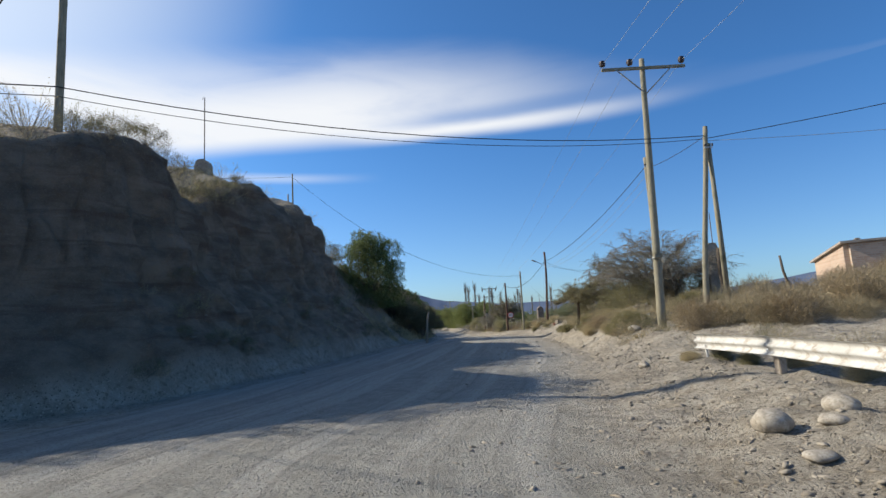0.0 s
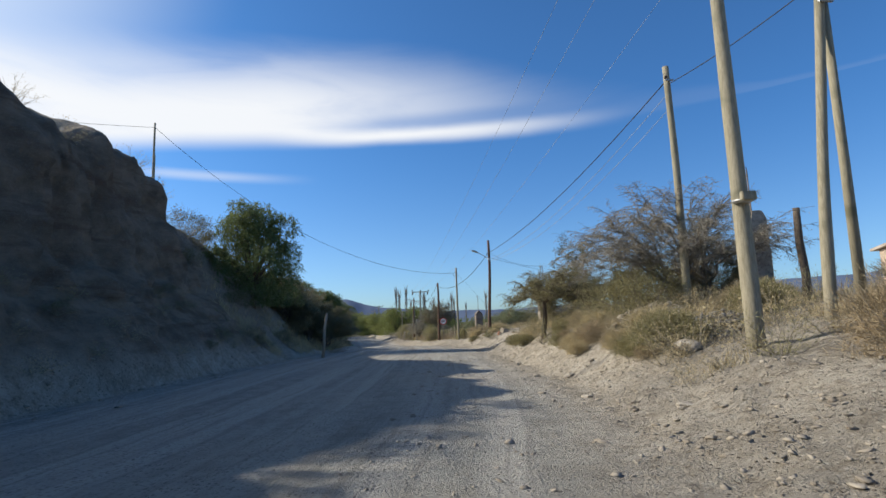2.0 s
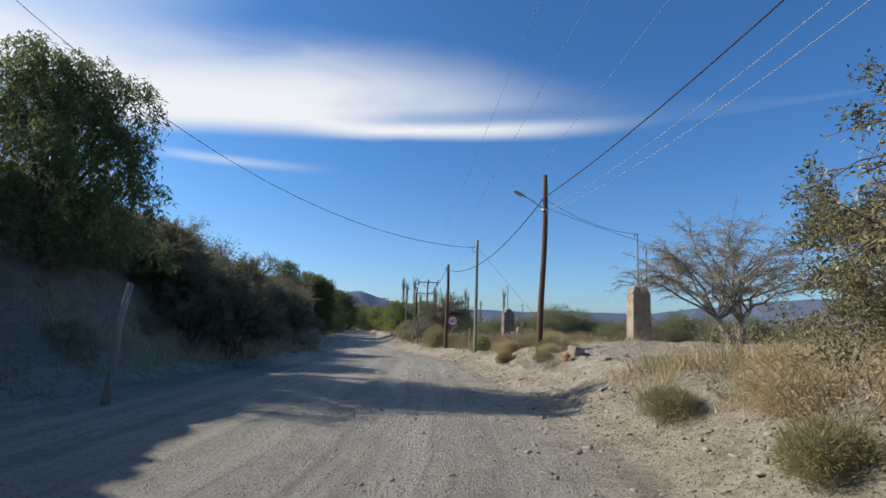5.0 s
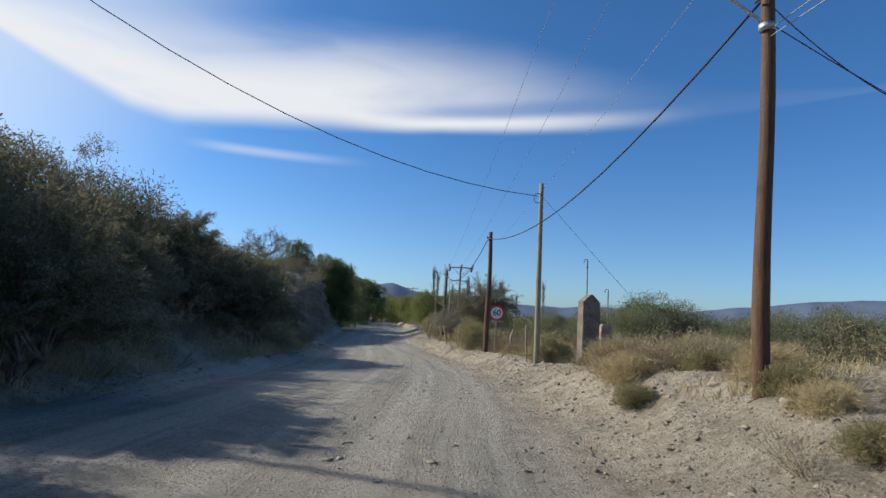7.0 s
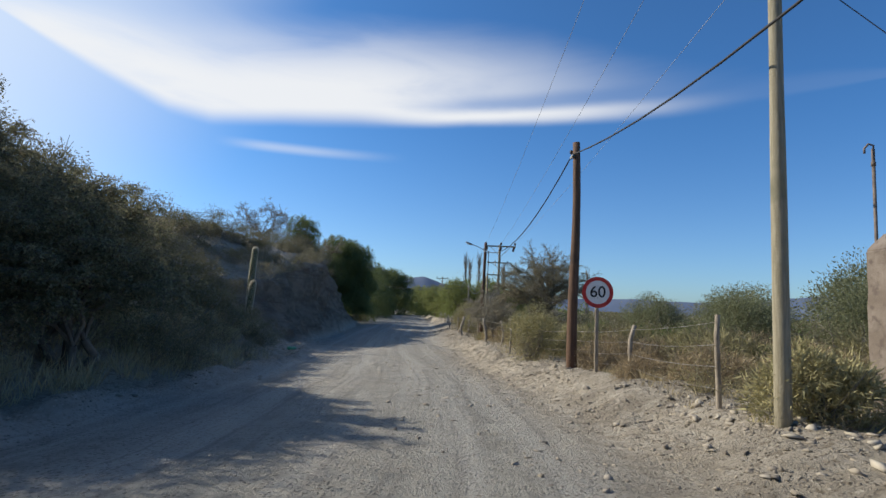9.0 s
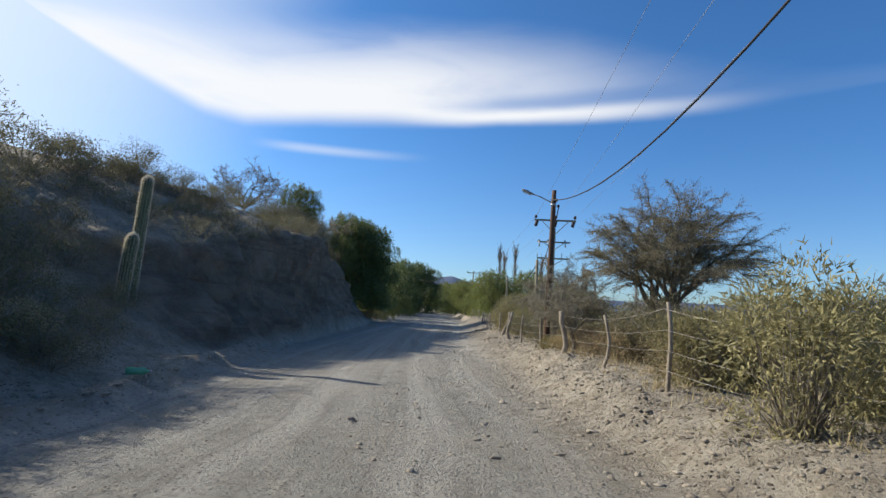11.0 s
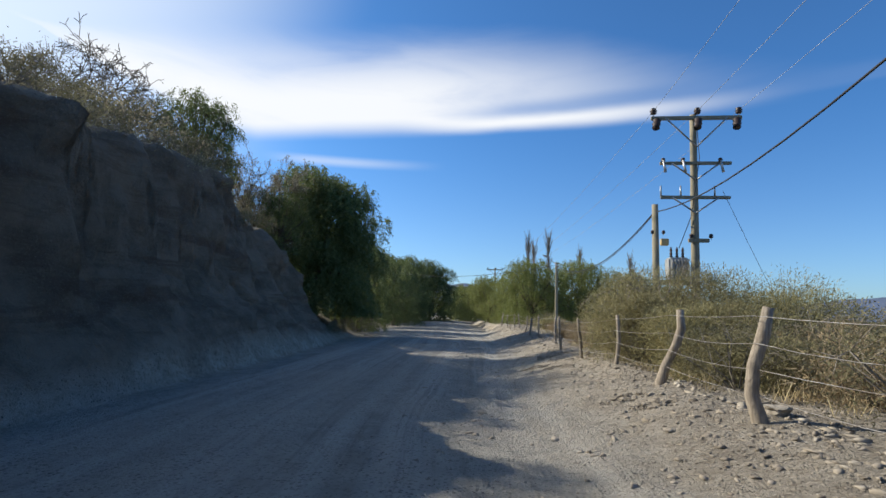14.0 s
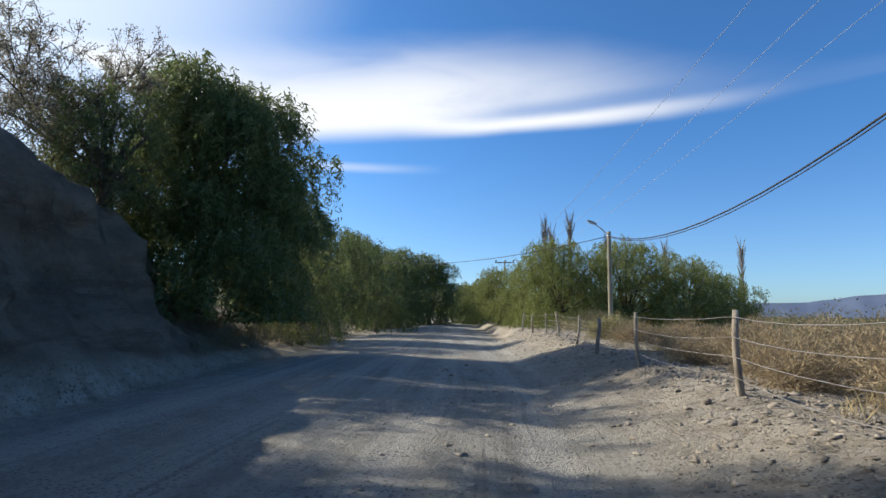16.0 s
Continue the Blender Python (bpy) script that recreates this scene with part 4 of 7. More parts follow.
def brush(x, y, seed, height=0.8, label="", leaf=None, stems=200, wide=1.0, sprig=3, name="dry_bush"):
    """A wispy dry bush: many thin stems fanning from the ground, with tiny dead leaves."""
    rng, segs = np.random.default_rng(seed), []
    at, way = [], []
    for k in range(stems // 6):
        a, r = rng.random() * 2 * math.pi, rng.random() ** 0.7
        foot = np.array((math.cos(a) * r * 0.25 * wide, math.sin(a) * r * 0.25 * wide, -0.05))
        d = unit(np.array((math.cos(a) * r * 1.1 * wide, math.sin(a) * r * 1.1 * wide, 0.75)) + rng.normal(size=3) * 0.12)
        p = foot
        for s in range(3):
            d = unit(d + rng.normal(size=3) * 0.14 + (0, 0, 0.04))
            q = p + d * height * rng.uniform(0.26, 0.42)
            segs.append((*p, *q, 0.006 - 0.0014 * s, 0.0046 - 0.0014 * s, 1))
            for _ in range(sprig):
                e = unit(d + rng.normal(size=3) * 0.55)
                b = p + (q - p) * rng.random()
                at.append(b)
                way.append(e)
            p = q
    at, way = np.array(at), np.array(way)
    out = blades(at, way, height * rng.uniform(0.06, 0.18, len(at)), 0.011 * rng.uniform(0.7, 1.5, len(at)), rng, 3)
    ends = at + unit(way) * height * 0.12
    many = np.repeat(ends, 2, 0) + rng.normal(size=(2 * len(ends), 3)) * 0.055 * height
    fuzz = blades(many, rng.normal(size=many.shape), 0.042 * rng.uniform(0.6, 1.4, len(many)), 0.02, rng, 3)
    co = np.concatenate([out[0], fuzz[0]])
    faces = np.concatenate([out[1], fuzz[1] + len(out[0])])
    return plant(name, x, y, label, "dry bush", M_TWIG, leaf or M_STRAW, segs, (co, faces), group="dry roadside bushes", sink=0.03)


def pepper_tree(x, y, seed, height=7.0, radius=3.4, strands=900, label="", lean=(0, 0), low=0.25, leaf=None):
    """A weeping tree: arching limbs and a full, uneven crown of hanging leafy strands."""
    rng, segs = np.random.default_rng(seed), []
    fork = np.array((lean[0] * 0.3, lean[1] * 0.3, height * 0.2))
    segs += [(0, 0, -0.3, *(fork * 0.5), 0.22, 0.19, 0), (*(fork * 0.5), *fork, 0.19, 0.16, 0)]
    lobes, count = [], 26
    for k in range(count):
        a, t = 2 * math.pi * k * 0.382, (k + 0.5) / count
        z = low + (1 - low) * t ** 0.85
        reach = radius * math.sqrt(max(0.02, 1 - ((z - 0.42) / 0.62) ** 2)) * rng.uniform(0.45, 0.95)
        c = np.array((lean[0] + reach * math.cos(a), lean[1] + reach * math.sin(a), height * z - radius * 0.12))
        r = radius * rng.uniform(0.26, 0.42)
        lobes.append((c, r))
        m = fork + (c - fork) * 0.55 + (0, 0, height * 0.06)
        if c[2] > fork[2]:
            segs += [(*fork, *m, 0.07, 0.045, 0), (*m, *c, 0.045, 0.015, 0)]
            for _ in range(5):
                d = unit(rng.normal(size=3) + (0, 0, 0.4))
                segs.append((*c, *(c + d * r), 0.014, 0.005, 2))
    which = np.arange(strands) % count
    cs, rs = np.array([l[0] for l in lobes])[which], np.array([l[1] for l in lobes])[which]
    d = unit(rng.normal(size=(strands, 3)) + (0, 0, 0.3))
    p = cs + d * (rs * rng.uniform(0.45, 1.12, strands))[:, None] * (1.1, 1.1, 0.9)
    per = 24
    t = np.tile(np.arange(per) / per, strands)[:, None]
    run = np.repeat(height * rng.uniform(0.05, 0.15, strands), per)[:, None]
    at = np.repeat(p, per, 0) + t * np.repeat(d * (1, 1, 0), per, 0) * 0.25
    at[:, 2:] += 0.1 * np.sin(3 * t) - run * t
    at += rng.normal(size=at.shape) * 0.07
    way = rng.normal(size=at.shape) * (0.6, 0.6, 0.25) + (0, 0, -0.6)
    size = rng.uniform(0.13, 0.26, len(at)) * (height / 7) ** 0.7
    keep = at[:, 2] > 0.05
    leaves = blades(at[keep], way[keep], size[keep], size[keep] * 0.24, rng, 3)
    return plant("pepper_tree", x, y, label or "weeping green pepper tree with drooping leafy strands", "tree", M_BARK, leaf or M_LEAF_GREEN, segs, leaves, group="trees")


def open_tree(x, y, seed, height=3.5, radius=2.0, label="", leaf=None, per=1, trunk=(0.0, 0.0), fork=0.3, spread=0.75, wide=1.0, size=0.07, r=0.11, limbs=5, name="acacia_tree", flat=0.0, least=0.0):
    """A small thorny tree: a crooked trunk, spreading limbs and a thin flat crown."""
    rng, segs, tips = np.random.default_rng(seed), [], []
    top = np.array((trunk[0], trunk[1], height * fork))
    mid = top * 0.5 + np.array((0.08, -0.05, 0))
    segs += [(0, 0, -0.2, *mid, r, r * 0.85, 0), (*mid, *top, r * 0.85, r * 0.75, 0)]
    plan = ((5, 0.14, -0.01 - flat, 5, 0.55, 0.55), (4, 0.2, 0.0, 5, 0.55, 0.6), (3, 0.22, -0.02, 4, 0.5, 0.6), (3, 0.25, -0.05, 0, 0, 0))
    for k in range(limbs):
        a = 2 * math.pi * (k + 0.6 * rng.random()) / limbs
        grow(rng, top, (wide * spread * math.cos(a), wide * spread * math.sin(a), rng.uniform(0.5, 0.95)), height * (1 - fork) * rng.uniform(0.75, 1.0), r * 0.55, 0, plan, segs, tips)
    segs, tips = fitted(segs, tips, height, radius)
    segs, tips = segs[np.hypot(segs[:, 3], segs[:, 4]) < 1.15 * radius], tips[np.hypot(tips[:, 0], tips[:, 1]) < 1.12 * radius]
    segs[:, 6:8] = np.maximum(segs[:, 6:8], least)
    leaves = around(tips, per, 0.06, size, size * 0.34, rng, 0.2) if per else None
    return plant(name, x, y, label or "small thorny tree with a thin spreading crown", "tree", M_BARK if per else M_TWIG, leaf or M_LEAF_OLIVE, segs, leaves, group="trees")


M_THORN = shader("thorn_bark", mottled((0.1, 0.083, 0.066), (0.2, 0.17, 0.135), 4), 0.95)


def umbrella_tree(x, y, seed, height, radius, label, leaf, leaves_per=3, fork=0.25, middle=(0.0, 0.0), trunk_r=0.1, limbs=14, droop=0.35, size=0.05, stems=2, name="acacia_tree", lift=0.45, fine=1.0, wood=None):
    """A flat-crowned thorn tree: forked trunks, limbs bending out to a broad dome, layers of fine level twigs."""
    rng, segs, tips = np.random.default_rng(seed), [], []
    mid = np.array((middle[0], middle[1], 0.0))
    feet = []
    for k in range(stems):
        a = 2 * math.pi * (k + 0.3 * rng.random()) / stems
        base = np.array((0.1 * math.cos(a), 0.1 * math.sin(a), -0.2)) * (stems > 1) + np.array((0, 0, -0.2)) * (stems == 1)
        top = mid * 0.35 + np.array((0.16 * radius * math.cos(a) * (stems > 1), 0.16 * radius * math.sin(a) * (stems > 1), height * fork * rng.uniform(0.85, 1.15)))
        elbow = base * 0.4 + top * 0.6 + rng.normal(size=3) * (0.07, 0.07, 0.0)
        segs += [(*base, *elbow, trunk_r, trunk_r * 0.85, 0), (*elbow, *top, trunk_r * 0.85, trunk_r * 0.7, 0)]
        feet.append(top)

    def spray(p, d, length, thick, count):
        """A level twig with side twigs."""
        side = unit(np.cross(d, (0, 0, 1.0)))
        q = p
        for j in range(4):
            d = unit(d + rng.normal(size=3) * (0.16, 0.16, 0.1) + np.array((0, 0, 0.03 - droop * 0.22 * j)))
            r = q + d * length / 4
            segs.append((*q, *r, max(thick * (1 - 0.2 * j), 0.0045), max(thick * (0.8 - 0.2 * j), 0.004), 2))
            for _ in range(count):
                e = unit(d * 0.6 + side * rng.choice((-1, 1)) * rng.uniform(0.4, 1.0) + rng.normal(size=3) * 0.3 + np.array((0, 0, -droop * 0.5)))
                w = q + (r - q) * rng.random()
                v = w + e * rng.uniform(0.1, 0.3) * (0.6 + 0.15 * radius)
                segs.append((*w, *v, 0.0045, 0.003, 3))
                tips.append((*w, *e))
                tips.append((*((w + v) / 2), *e))
                tips.append((*v, *e))
            q = r

    for k in range(limbs):
        a, u = 2 * math.pi * (k * 0.382 + 0.12 * rng.random()), math.sqrt((k + 0.6) / limbs)
        reach = radius * u * rng.uniform(0.8, 0.98)
        goal = mid + np.array((reach * math.cos(a), reach * math.sin(a), height * (0.97 - lift * u ** 2.2) * rng.uniform(0.9, 1.0)))
        start = feet[k % stems]
        bend = start * 0.45 + goal * 0.55 + np.array((0, 0, 0.16 * height * u)) + rng.normal(size=3) * 0.05 * radius
        line = [start * (1 - t) ** 2 + bend * 2 * t * (1 - t) + goal * t * t + rng.normal(size=3) * 0.025 * radius * (0 < t < 1) for t in np.linspace(0, 1, 8)]
        for j in range(7):
            r0 = trunk_r * 0.4 * (1 - 0.12 * j)
            segs.append((*line[j], *line[j + 1], r0, r0 * 0.86, 1))
            if j < 2:
                continue
            along = unit(line[j + 1] - line[j])
            for _ in range(rng.poisson(2.6 * fine)):
                turn = rng.uniform(-1.3, 1.3)
                flat = np.array((along[0] * math.cos(turn) - along[1] * math.sin(turn), along[0] * math.sin(turn) + along[1] * math.cos(turn), 0.35 + 0.25 * rng.normal()))
                spray(line[j] + (line[j + 1] - line[j]) * rng.random(), unit(flat), radius * rng.uniform(0.22, 0.42), 0.012, int(4 * fine))
        spray(line[-1], unit(line[-1] - line[-2]), radius * 0.25, 0.012, int(4 * fine))
    segs, tips = np.array(segs), np.array(tips)
    keep = np.minimum(segs[:, 2], segs[:, 5]) > -0.3
    leaves = around(tips[rng.random(len(tips)) < min(1.0, leaves_per)], max(1, int(leaves_per)), 0.03, size, size * 0.36, rng, 0.35) if leaves_per else None
    return plant(name, x, y, label, "tree", wood or M_THORN, leaf, segs[keep], leaves, group="trees")


def dome(x, y, seed, height=1.0, radius=0.9, label="", leaf=None, count=5000, length=0.15, width=0.011, droop=0.0, name="dry_bush", category="dry bush", group="dry roadside bushes", lumps=11, twig=None):
    """A dense rounded bush: fine sprigs standing out of overlapping mounds, with thin stems inside."""
    rng, segs, at, way = np.random.default_rng(seed), [], [], []
    for k in range(lumps):
        a, r = 2.4 * k + rng.random(), radius * 0.72 * math.sqrt((k + 0.3) / lumps)
        size = rng.uniform(0.3, 0.42) * min(radius, height)
        top = height * (1 - 0.62 * (r / radius) ** 2) * rng.uniform(0.82, 1.04)
        c = np.array((r * math.cos(a), r * math.sin(a), max(top - size, 0.35 * size)))
        m = int(count / lumps)
        d = unit(rng.normal(size=(m, 3)) + (0, 0, 0.25))
        depth = 0.45 + 0.6 * rng.random((m, 1)) ** 0.55
        p = c + d * size * depth * (1.12, 1.12, 1.0) * (1 + 0.22 * np.sin(7 * d[:, :1] + 5 * d[:, 1:2] + 4 * d[:, 2:] + 3 * k))
        low = rng.random(m) < 0.3
        p[low, 2] *= rng.random(low.sum())
        at.append(p)
        way.append(d + rng.normal(size=(m, 3)) * 0.55 + (0, 0, 0.35 - droop))
        for _ in range(7):
            e = c + unit(rng.normal(size=3) + (0, 0, 0.7)) * size * rng.uniform(0.9, 1.3)
            mid = e * (0.55, 0.55, 0.45) + rng.normal(size=3) * 0.05
            segs += [(rng.normal() * 0.08, rng.normal() * 0.08, -0.1, *mid, 0.008, 0.006, 1), (*mid, *e, 0.006, 0.003, 2)]
    at, way = np.concatenate(at), np.concatenate(way)
    keep = at[:, 2] > 0.0
    at, way = at[keep], way[keep]
    out = blades(at, way, length * rng.uniform(0.5, 1.5, len(at)), width * rng.uniform(0.7, 1.4, len(at)), rng, 3)
    return plant(name, x, y, label, category, twig or M_TWIG, leaf or M_STRAW, segs, out, group=group, sink=0.04)


def arching_bush(x, y, seed, height, radius, label, canes=260, sprigs=26, leaf=None):
    """A domed thorn bush of long canes that arch out and over, with dense fine side twigs."""
    rng, segs, at, way = np.random.default_rng(seed), [], [], []
    for k in range(canes):
        a, reach, apex = rng.random() * 2 * math.pi, radius * rng.uniform(0.35, 1.08), height * rng.uniform(0.5, 1.0)
        apex *= 1 - 0.3 * (reach / radius) ** 2
        s = np.linspace(0, 1, 7)
        bend = 0.25 * rng.normal() * s ** 2
        line = np.stack([reach * s * np.cos(a + bend), reach * s * np.sin(a + bend), apex * (1 - ((s - 0.68) / 0.68) ** 2)], 1)
        line += rng.normal(size=line.shape) * 0.05 * s[:, None]
        thick = 0.014 * (1.15 - s)
        for j in range(6):
            segs.append((*line[j], *line[j + 1], max(thick[j], 0.005), max(thick[j + 1], 0.004), 1))
        u = 0.3 + 0.7 * rng.random(sprigs)
        j = np.minimum((u * 6).astype(int), 5)
        f = (u * 6 - j)[:, None]
        at.append(line[j] * (1 - f) + line[j + 1] * f)
        way.append(unit(line[j + 1] - line[j]) + rng.normal(size=(sprigs, 3)) * 0.5 + (0, 0, -0.12))
    at, way = np.concatenate(at), np.concatenate(way)
    out = blades(at, way, rng.uniform(0.08, 0.28, len(at)), 0.009 * rng.uniform(0.7, 1.3, len(at)), rng, 3)
    return plant("thorn_bush", x, y, label, "bush", M_TWIG, leaf or M_TWIG, segs, out, group="roadside scrub")


def set_about(first, places):
    """Copies of a plant: places are rows of x, y, turn, scale."""
    for x, y, turn, s in places:
        m = pose(x, y, gz(x, y) - 0.05 * s, 0, 0, turn)
        copy_thing(first, m @ Matrix.Scale(s, 4))


# right-hand side, from the start of the drive to its end
umbrella_tree(11.6, 23.4, 11, 3.5, 3.3, "wide windswept thorn tree with grey arching twigs around a pole", M_LEAF_WITHER, 0.8, 0.2, (-1.2, -0.3), 0.11, 28, 0.6, 0.04, 4, "thorn_tree", 0.55, 1.6, M_TWIG)
dome(11.3, 23.3, 111, 1.5, 1.2, "dark tangle of dead twigs under the thorn tree", M_BRUSH, 9000, 0.14, 0.012, 0.3, "bush", "bush", "roadside scrub", 13)
dome(9.5, 23.1, 112, 1.7, 1.7, "dense grey-olive scrub under the arching thorn bush", M_LEAF_KHAKI, 14000, 0.08, 0.016, 0.5, "bush", "bush", "roadside scrub", 16)
thorn_bush(12.2, 24.2, 12, 2.0, 1.3, 7, "spreading thorn bush with thin olive leaves", M_LEAF_OLIVE, 0.07, 10)
umbrella_tree(7.6, 27.0, 13, 2.65, 1.75, "small crooked acacia with a dark bare trunk and olive crown", M_LEAF_PALE, 2, 0.48, (0.5, -0.1), 0.1, 17, 0.5, 0.045, 1, "acacia_tree", 0.55, 1.15, M_BARK)
thorn_bush(11.6, 30.0, 14, 2.9, 2.6, 9, "broad olive bush on the earth mound", M_LEAF_OLIVE, 0.09, 11)
thorn_bush(9.4, 29.3, 16, 2.1, 1.8, 9, "olive thorn bush behind dry grass", M_LEAF_DUSK, 0.06, 9)
umbrella_tree(14.9, 41.2, 17, 3.9, 3.2, "spreading thorn tree with sparse reddish leaves beside a concrete pillar", M_LEAF_BROWN, 1, 0.22, (-0.4, 0.2), 0.11, 24, 0.5, 0.055, 4, "thorn_tree", 0.5, 1.3, M_TWIG)
umbrella_tree(8.65, 74.1, 218, 4.75, 2.55, "flat-crowned thorn tree with forked dark trunks behind the wire fence", M_LEAF_DUN, 3, 0.3, (0.05, 0.1), 0.11, 30, 0.35, 0.04, 3, "thorn_tree", 0.5, 1.4)
umbrella_tree(6.3, 78.2, 19, 3.3, 1.5, "thorny shrub with withered seed heads behind the wire fence", M_LEAF_HUSK, 5, 0.2, (0, 0), 0.045, 15, 0.7, 0.036, 4, "thorn_tree", 0.45, 0.9, M_TWIG)
umbrella_tree(6.35, 75.6, 20, 2.35, 1.35, "thorny shrub with withered seed heads behind the wire fence", M_LEAF_HUSK, 5, 0.25, (0, 0), 0.08, 15, 0.7, 0.036, 1, "thorn_tree", 0.45, 0.9, M_TWIG)
umbrella_tree(9.6, 79.4, 21, 2.3, 1.5, "thorny shrub with withered seed heads behind the wire fence", M_LEAF_HUSK, 5, 0.3, (0, 0), 0.07, 15, 0.7, 0.036, 1, "thorn_tree", 0.5, 0.9, M_TWIG)
for k, (x, y, h, r, c) in enumerate(((5.5, 92.2, 2.55, 1.6, 15000), (6.9, 91.2, 2.5, 1.7, 15000), (8.3, 90.4, 2.3, 1.6, 12000), (5.2, 90.7, 1.9, 1.05, 9000), (5.7, 89.3, 1.55, 1.0, 8000), (6.7, 89.2, 1.7, 1.2, 8000))):
    dome(x, y, 122 + k, h, r, "dense khaki and straw coloured bush overhanging the fence", M_LEAF_KHAKI if k % 2 else M_LEAF_PALE, int(c * 2.1), 0.07, 0.016, 0.35, "bush", "bush", "bushes over the fence", 18)
arching_bush(6.0, 91.7, 130, 2.75, 2.0, "wiry bush of arching canes overhanging the fence", 90, 12)
LOW = [dome(6.2, 86.8, 131, 1.0, 1.0, "low tangled thicket behind the wire fence", M_LEAF_KHAKI, 5000, 0.14, 0.02, 0.4, "bush", "bush", "bushes over the fence"), dome(6.9, 85.4, 132, 0.95, 1.1, "low tangled thicket behind the wire fence", M_BRUSH, 5000, 0.15, 0.015, 0.3, "bush", "bush", "bushes over the fence")]
for k, (x, y, h, r, m) in enumerate(((8.4, 68.9, 1.3, 1.1, M_LEAF_KHAKI), (8.6, 66.4, 1.25, 0.95, M_LEAF_PALE), (8.0, 70.2, 1.25, 1.0, M_BRUSH), (7.35, 68.3, 1.6, 0.9, M_LEAF_KHAKI), (7.0, 64.9, 2.0, 1.0, M_LEAF_PALE))):
    dome(x, y, 24 + k, h, r, "dense rounded thorn scrub behind the wire fence" if k < 4 else "rounded pale green bush by the fence", m, 8500, 0.08, 0.02, 0.3, "bush", "bush", "bushes over the fence", 13)
dome(8.95, 54.3, 27, 1.0, 0.72, "rounded pale sage coloured bush beside a pole", M_LEAF_PALE, 6000, 0.11, 0.02, 0.0, "bush", "bush", "roadside scrub")

OLIVE = [scrub(8.1, 72.7, 31, 2.2, "dense olive bush along the fence", M_LEAF_DUSK, 6500, 0.05), scrub(9.9, 69.6, 32, 1.9, "dense olive bush along the fence", M_LEAF_OLIVE, 4600, 0.055, wide=1.5),
         scrub(13.5, 62.5, 33, 2.5, "dense green bush in the low ground", M_LEAF_GREEN, 4000, 0.062, wide=1.4), scrub(-3.6, 47.5, 34, 1.7, "dense brown-green bush on the slope", M_LEAF_DUSK, 3000, 0.065, wide=1.6, name="shrub", category="shrub")]
TALL = [scrub(14.8, 62.6, 37, 2.4, "tall grey-green bush in the low ground", M_LEAF_GREEN, 15000, 0.046, wide=1.25), scrub(17.6, 60.2, 38, 2.3, "tall olive bush in the low ground", M_LEAF_OLIVE, 14000, 0.046, wide=1.4)]
SLOPE = [OLIVE[3], scrub(-4.6, 52.0, 35, 2.0, "dense brown-olive bush on the shaded slope", M_LEAF_DUSK, 2500, 0.075, wide=1.7, name="shrub", category="shrub"), scrub(-4.2, 63.5, 36, 1.8, "dense olive bush on the shaded slope", M_LEAF_OLIVE, 2500, 0.075, wide=1.6, name="shrub", category="shrub")]
THORN = [thorn_bush(-6.2, 57.5, 41, 2.2, 1.7, 6, "tangled thorn bush on the shaded slope", M_LEAF_DUSK, 0.07, 6, fine=0.36), thorn_bush(-6.6, 61.0, 42, 2.1, 1.7, 6, "tangled thorn bush on the shaded slope", M_LEAF_DUSK, 0.07, 6, fine=0.36)]
DRY = [brush(9.7, 21.2, 51, 0.95, "dry straw coloured bush on stony ground"), brush(9.6, 48.0, 52, 1.0, "dry straw coloured bush on stony ground", M_LEAF_PALE),
       brush(8.6, 24.2, 53, 0.8, "dry straw coloured bush on stony ground", wide=1.4)]
FUZZ = [dome(8.3, 14.1, 56, 1.0, 0.95, "rounded brown dry bush behind the guard rail", M_BRUSH, 9500, 0.15, 0.0075), dome(9.4, 13.4, 57, 0.9, 1.0, "rounded pale brown bush behind the guard rail", M_DUN, 9500, 0.14, 0.007),
        dome(8.9, 47.6, 58, 0.75, 0.8, "rounded dry bush on the stony shoulder", M_BRUSH, 5000, 0.13, 0.012)]

rng = np.random.default_rng(5)
for k, (x, y, s) in enumerate(((7.6, 85.9, 1.1), (8.4, 85.0, 1.15), (5.75, 88.1, 0.95), (7.7, 87.6, 1.3), (9.0, 86.8, 1.3), (8.0, 82.4, 1.0), (9.4, 83.4, 1.2), (7.4, 73.6, 1.0), (8.3, 74.4, 1.3), (7.2, 75.3, 0.9), (9.2, 75.4, 1.4), (7.6, 77.4, 1.1), (8.8, 77.2, 1.4), (7.0, 78.8, 0.9), (8.2, 79.4, 1.2), (7.2, 80.4, 0.9), (9.3, 80.6, 1.4), (9.4, 72.6, 1.4), (8.9, 71.4, 1.2), (9.3, 57.8, 0.9), (10.2, 59.2, 1.1), (9.2, 60.6, 0.9), (10.6, 61.4, 1.3), (9.0, 62.6, 1.0), (9.9, 64.0, 1.3), (11.4, 59.9, 1.3), (11.6, 62.9, 1.4), (8.0, 61.0, 0.7), (8.6, 64.2, 1.0), (10.9, 57.4, 1.0), (12.3, 57.9, 1.2), (10.0, 66.4, 1.3), (9.6, 68.2, 1.3), (8.4, 58.9, 0.6), (5.2, 95.6, 0.8), (5.9, 97.0, 0.9), (5.0, 98.6, 0.7), (6.6, 98.2, 1.0), (5.6, 100.4, 0.8), (7.2, 96.2, 1.1), (6.2, 102.5, 0.9), (5.2, 104.5, 0.7), (7.6, 100.5, 1.1), (8.6, 98.0, 1.2), (7.0, 104.5, 1.0), (4.8, 101.8, 0.6), (9.4, 101.5, 1.2), (8.6, 104.5, 1.2), (6.3, 107.0, 0.9), (5.2, 108.5, 0.8))):
    set_about(LOW[1 if y > 94 else k % 2], [(x, y, 77 * k, s)])
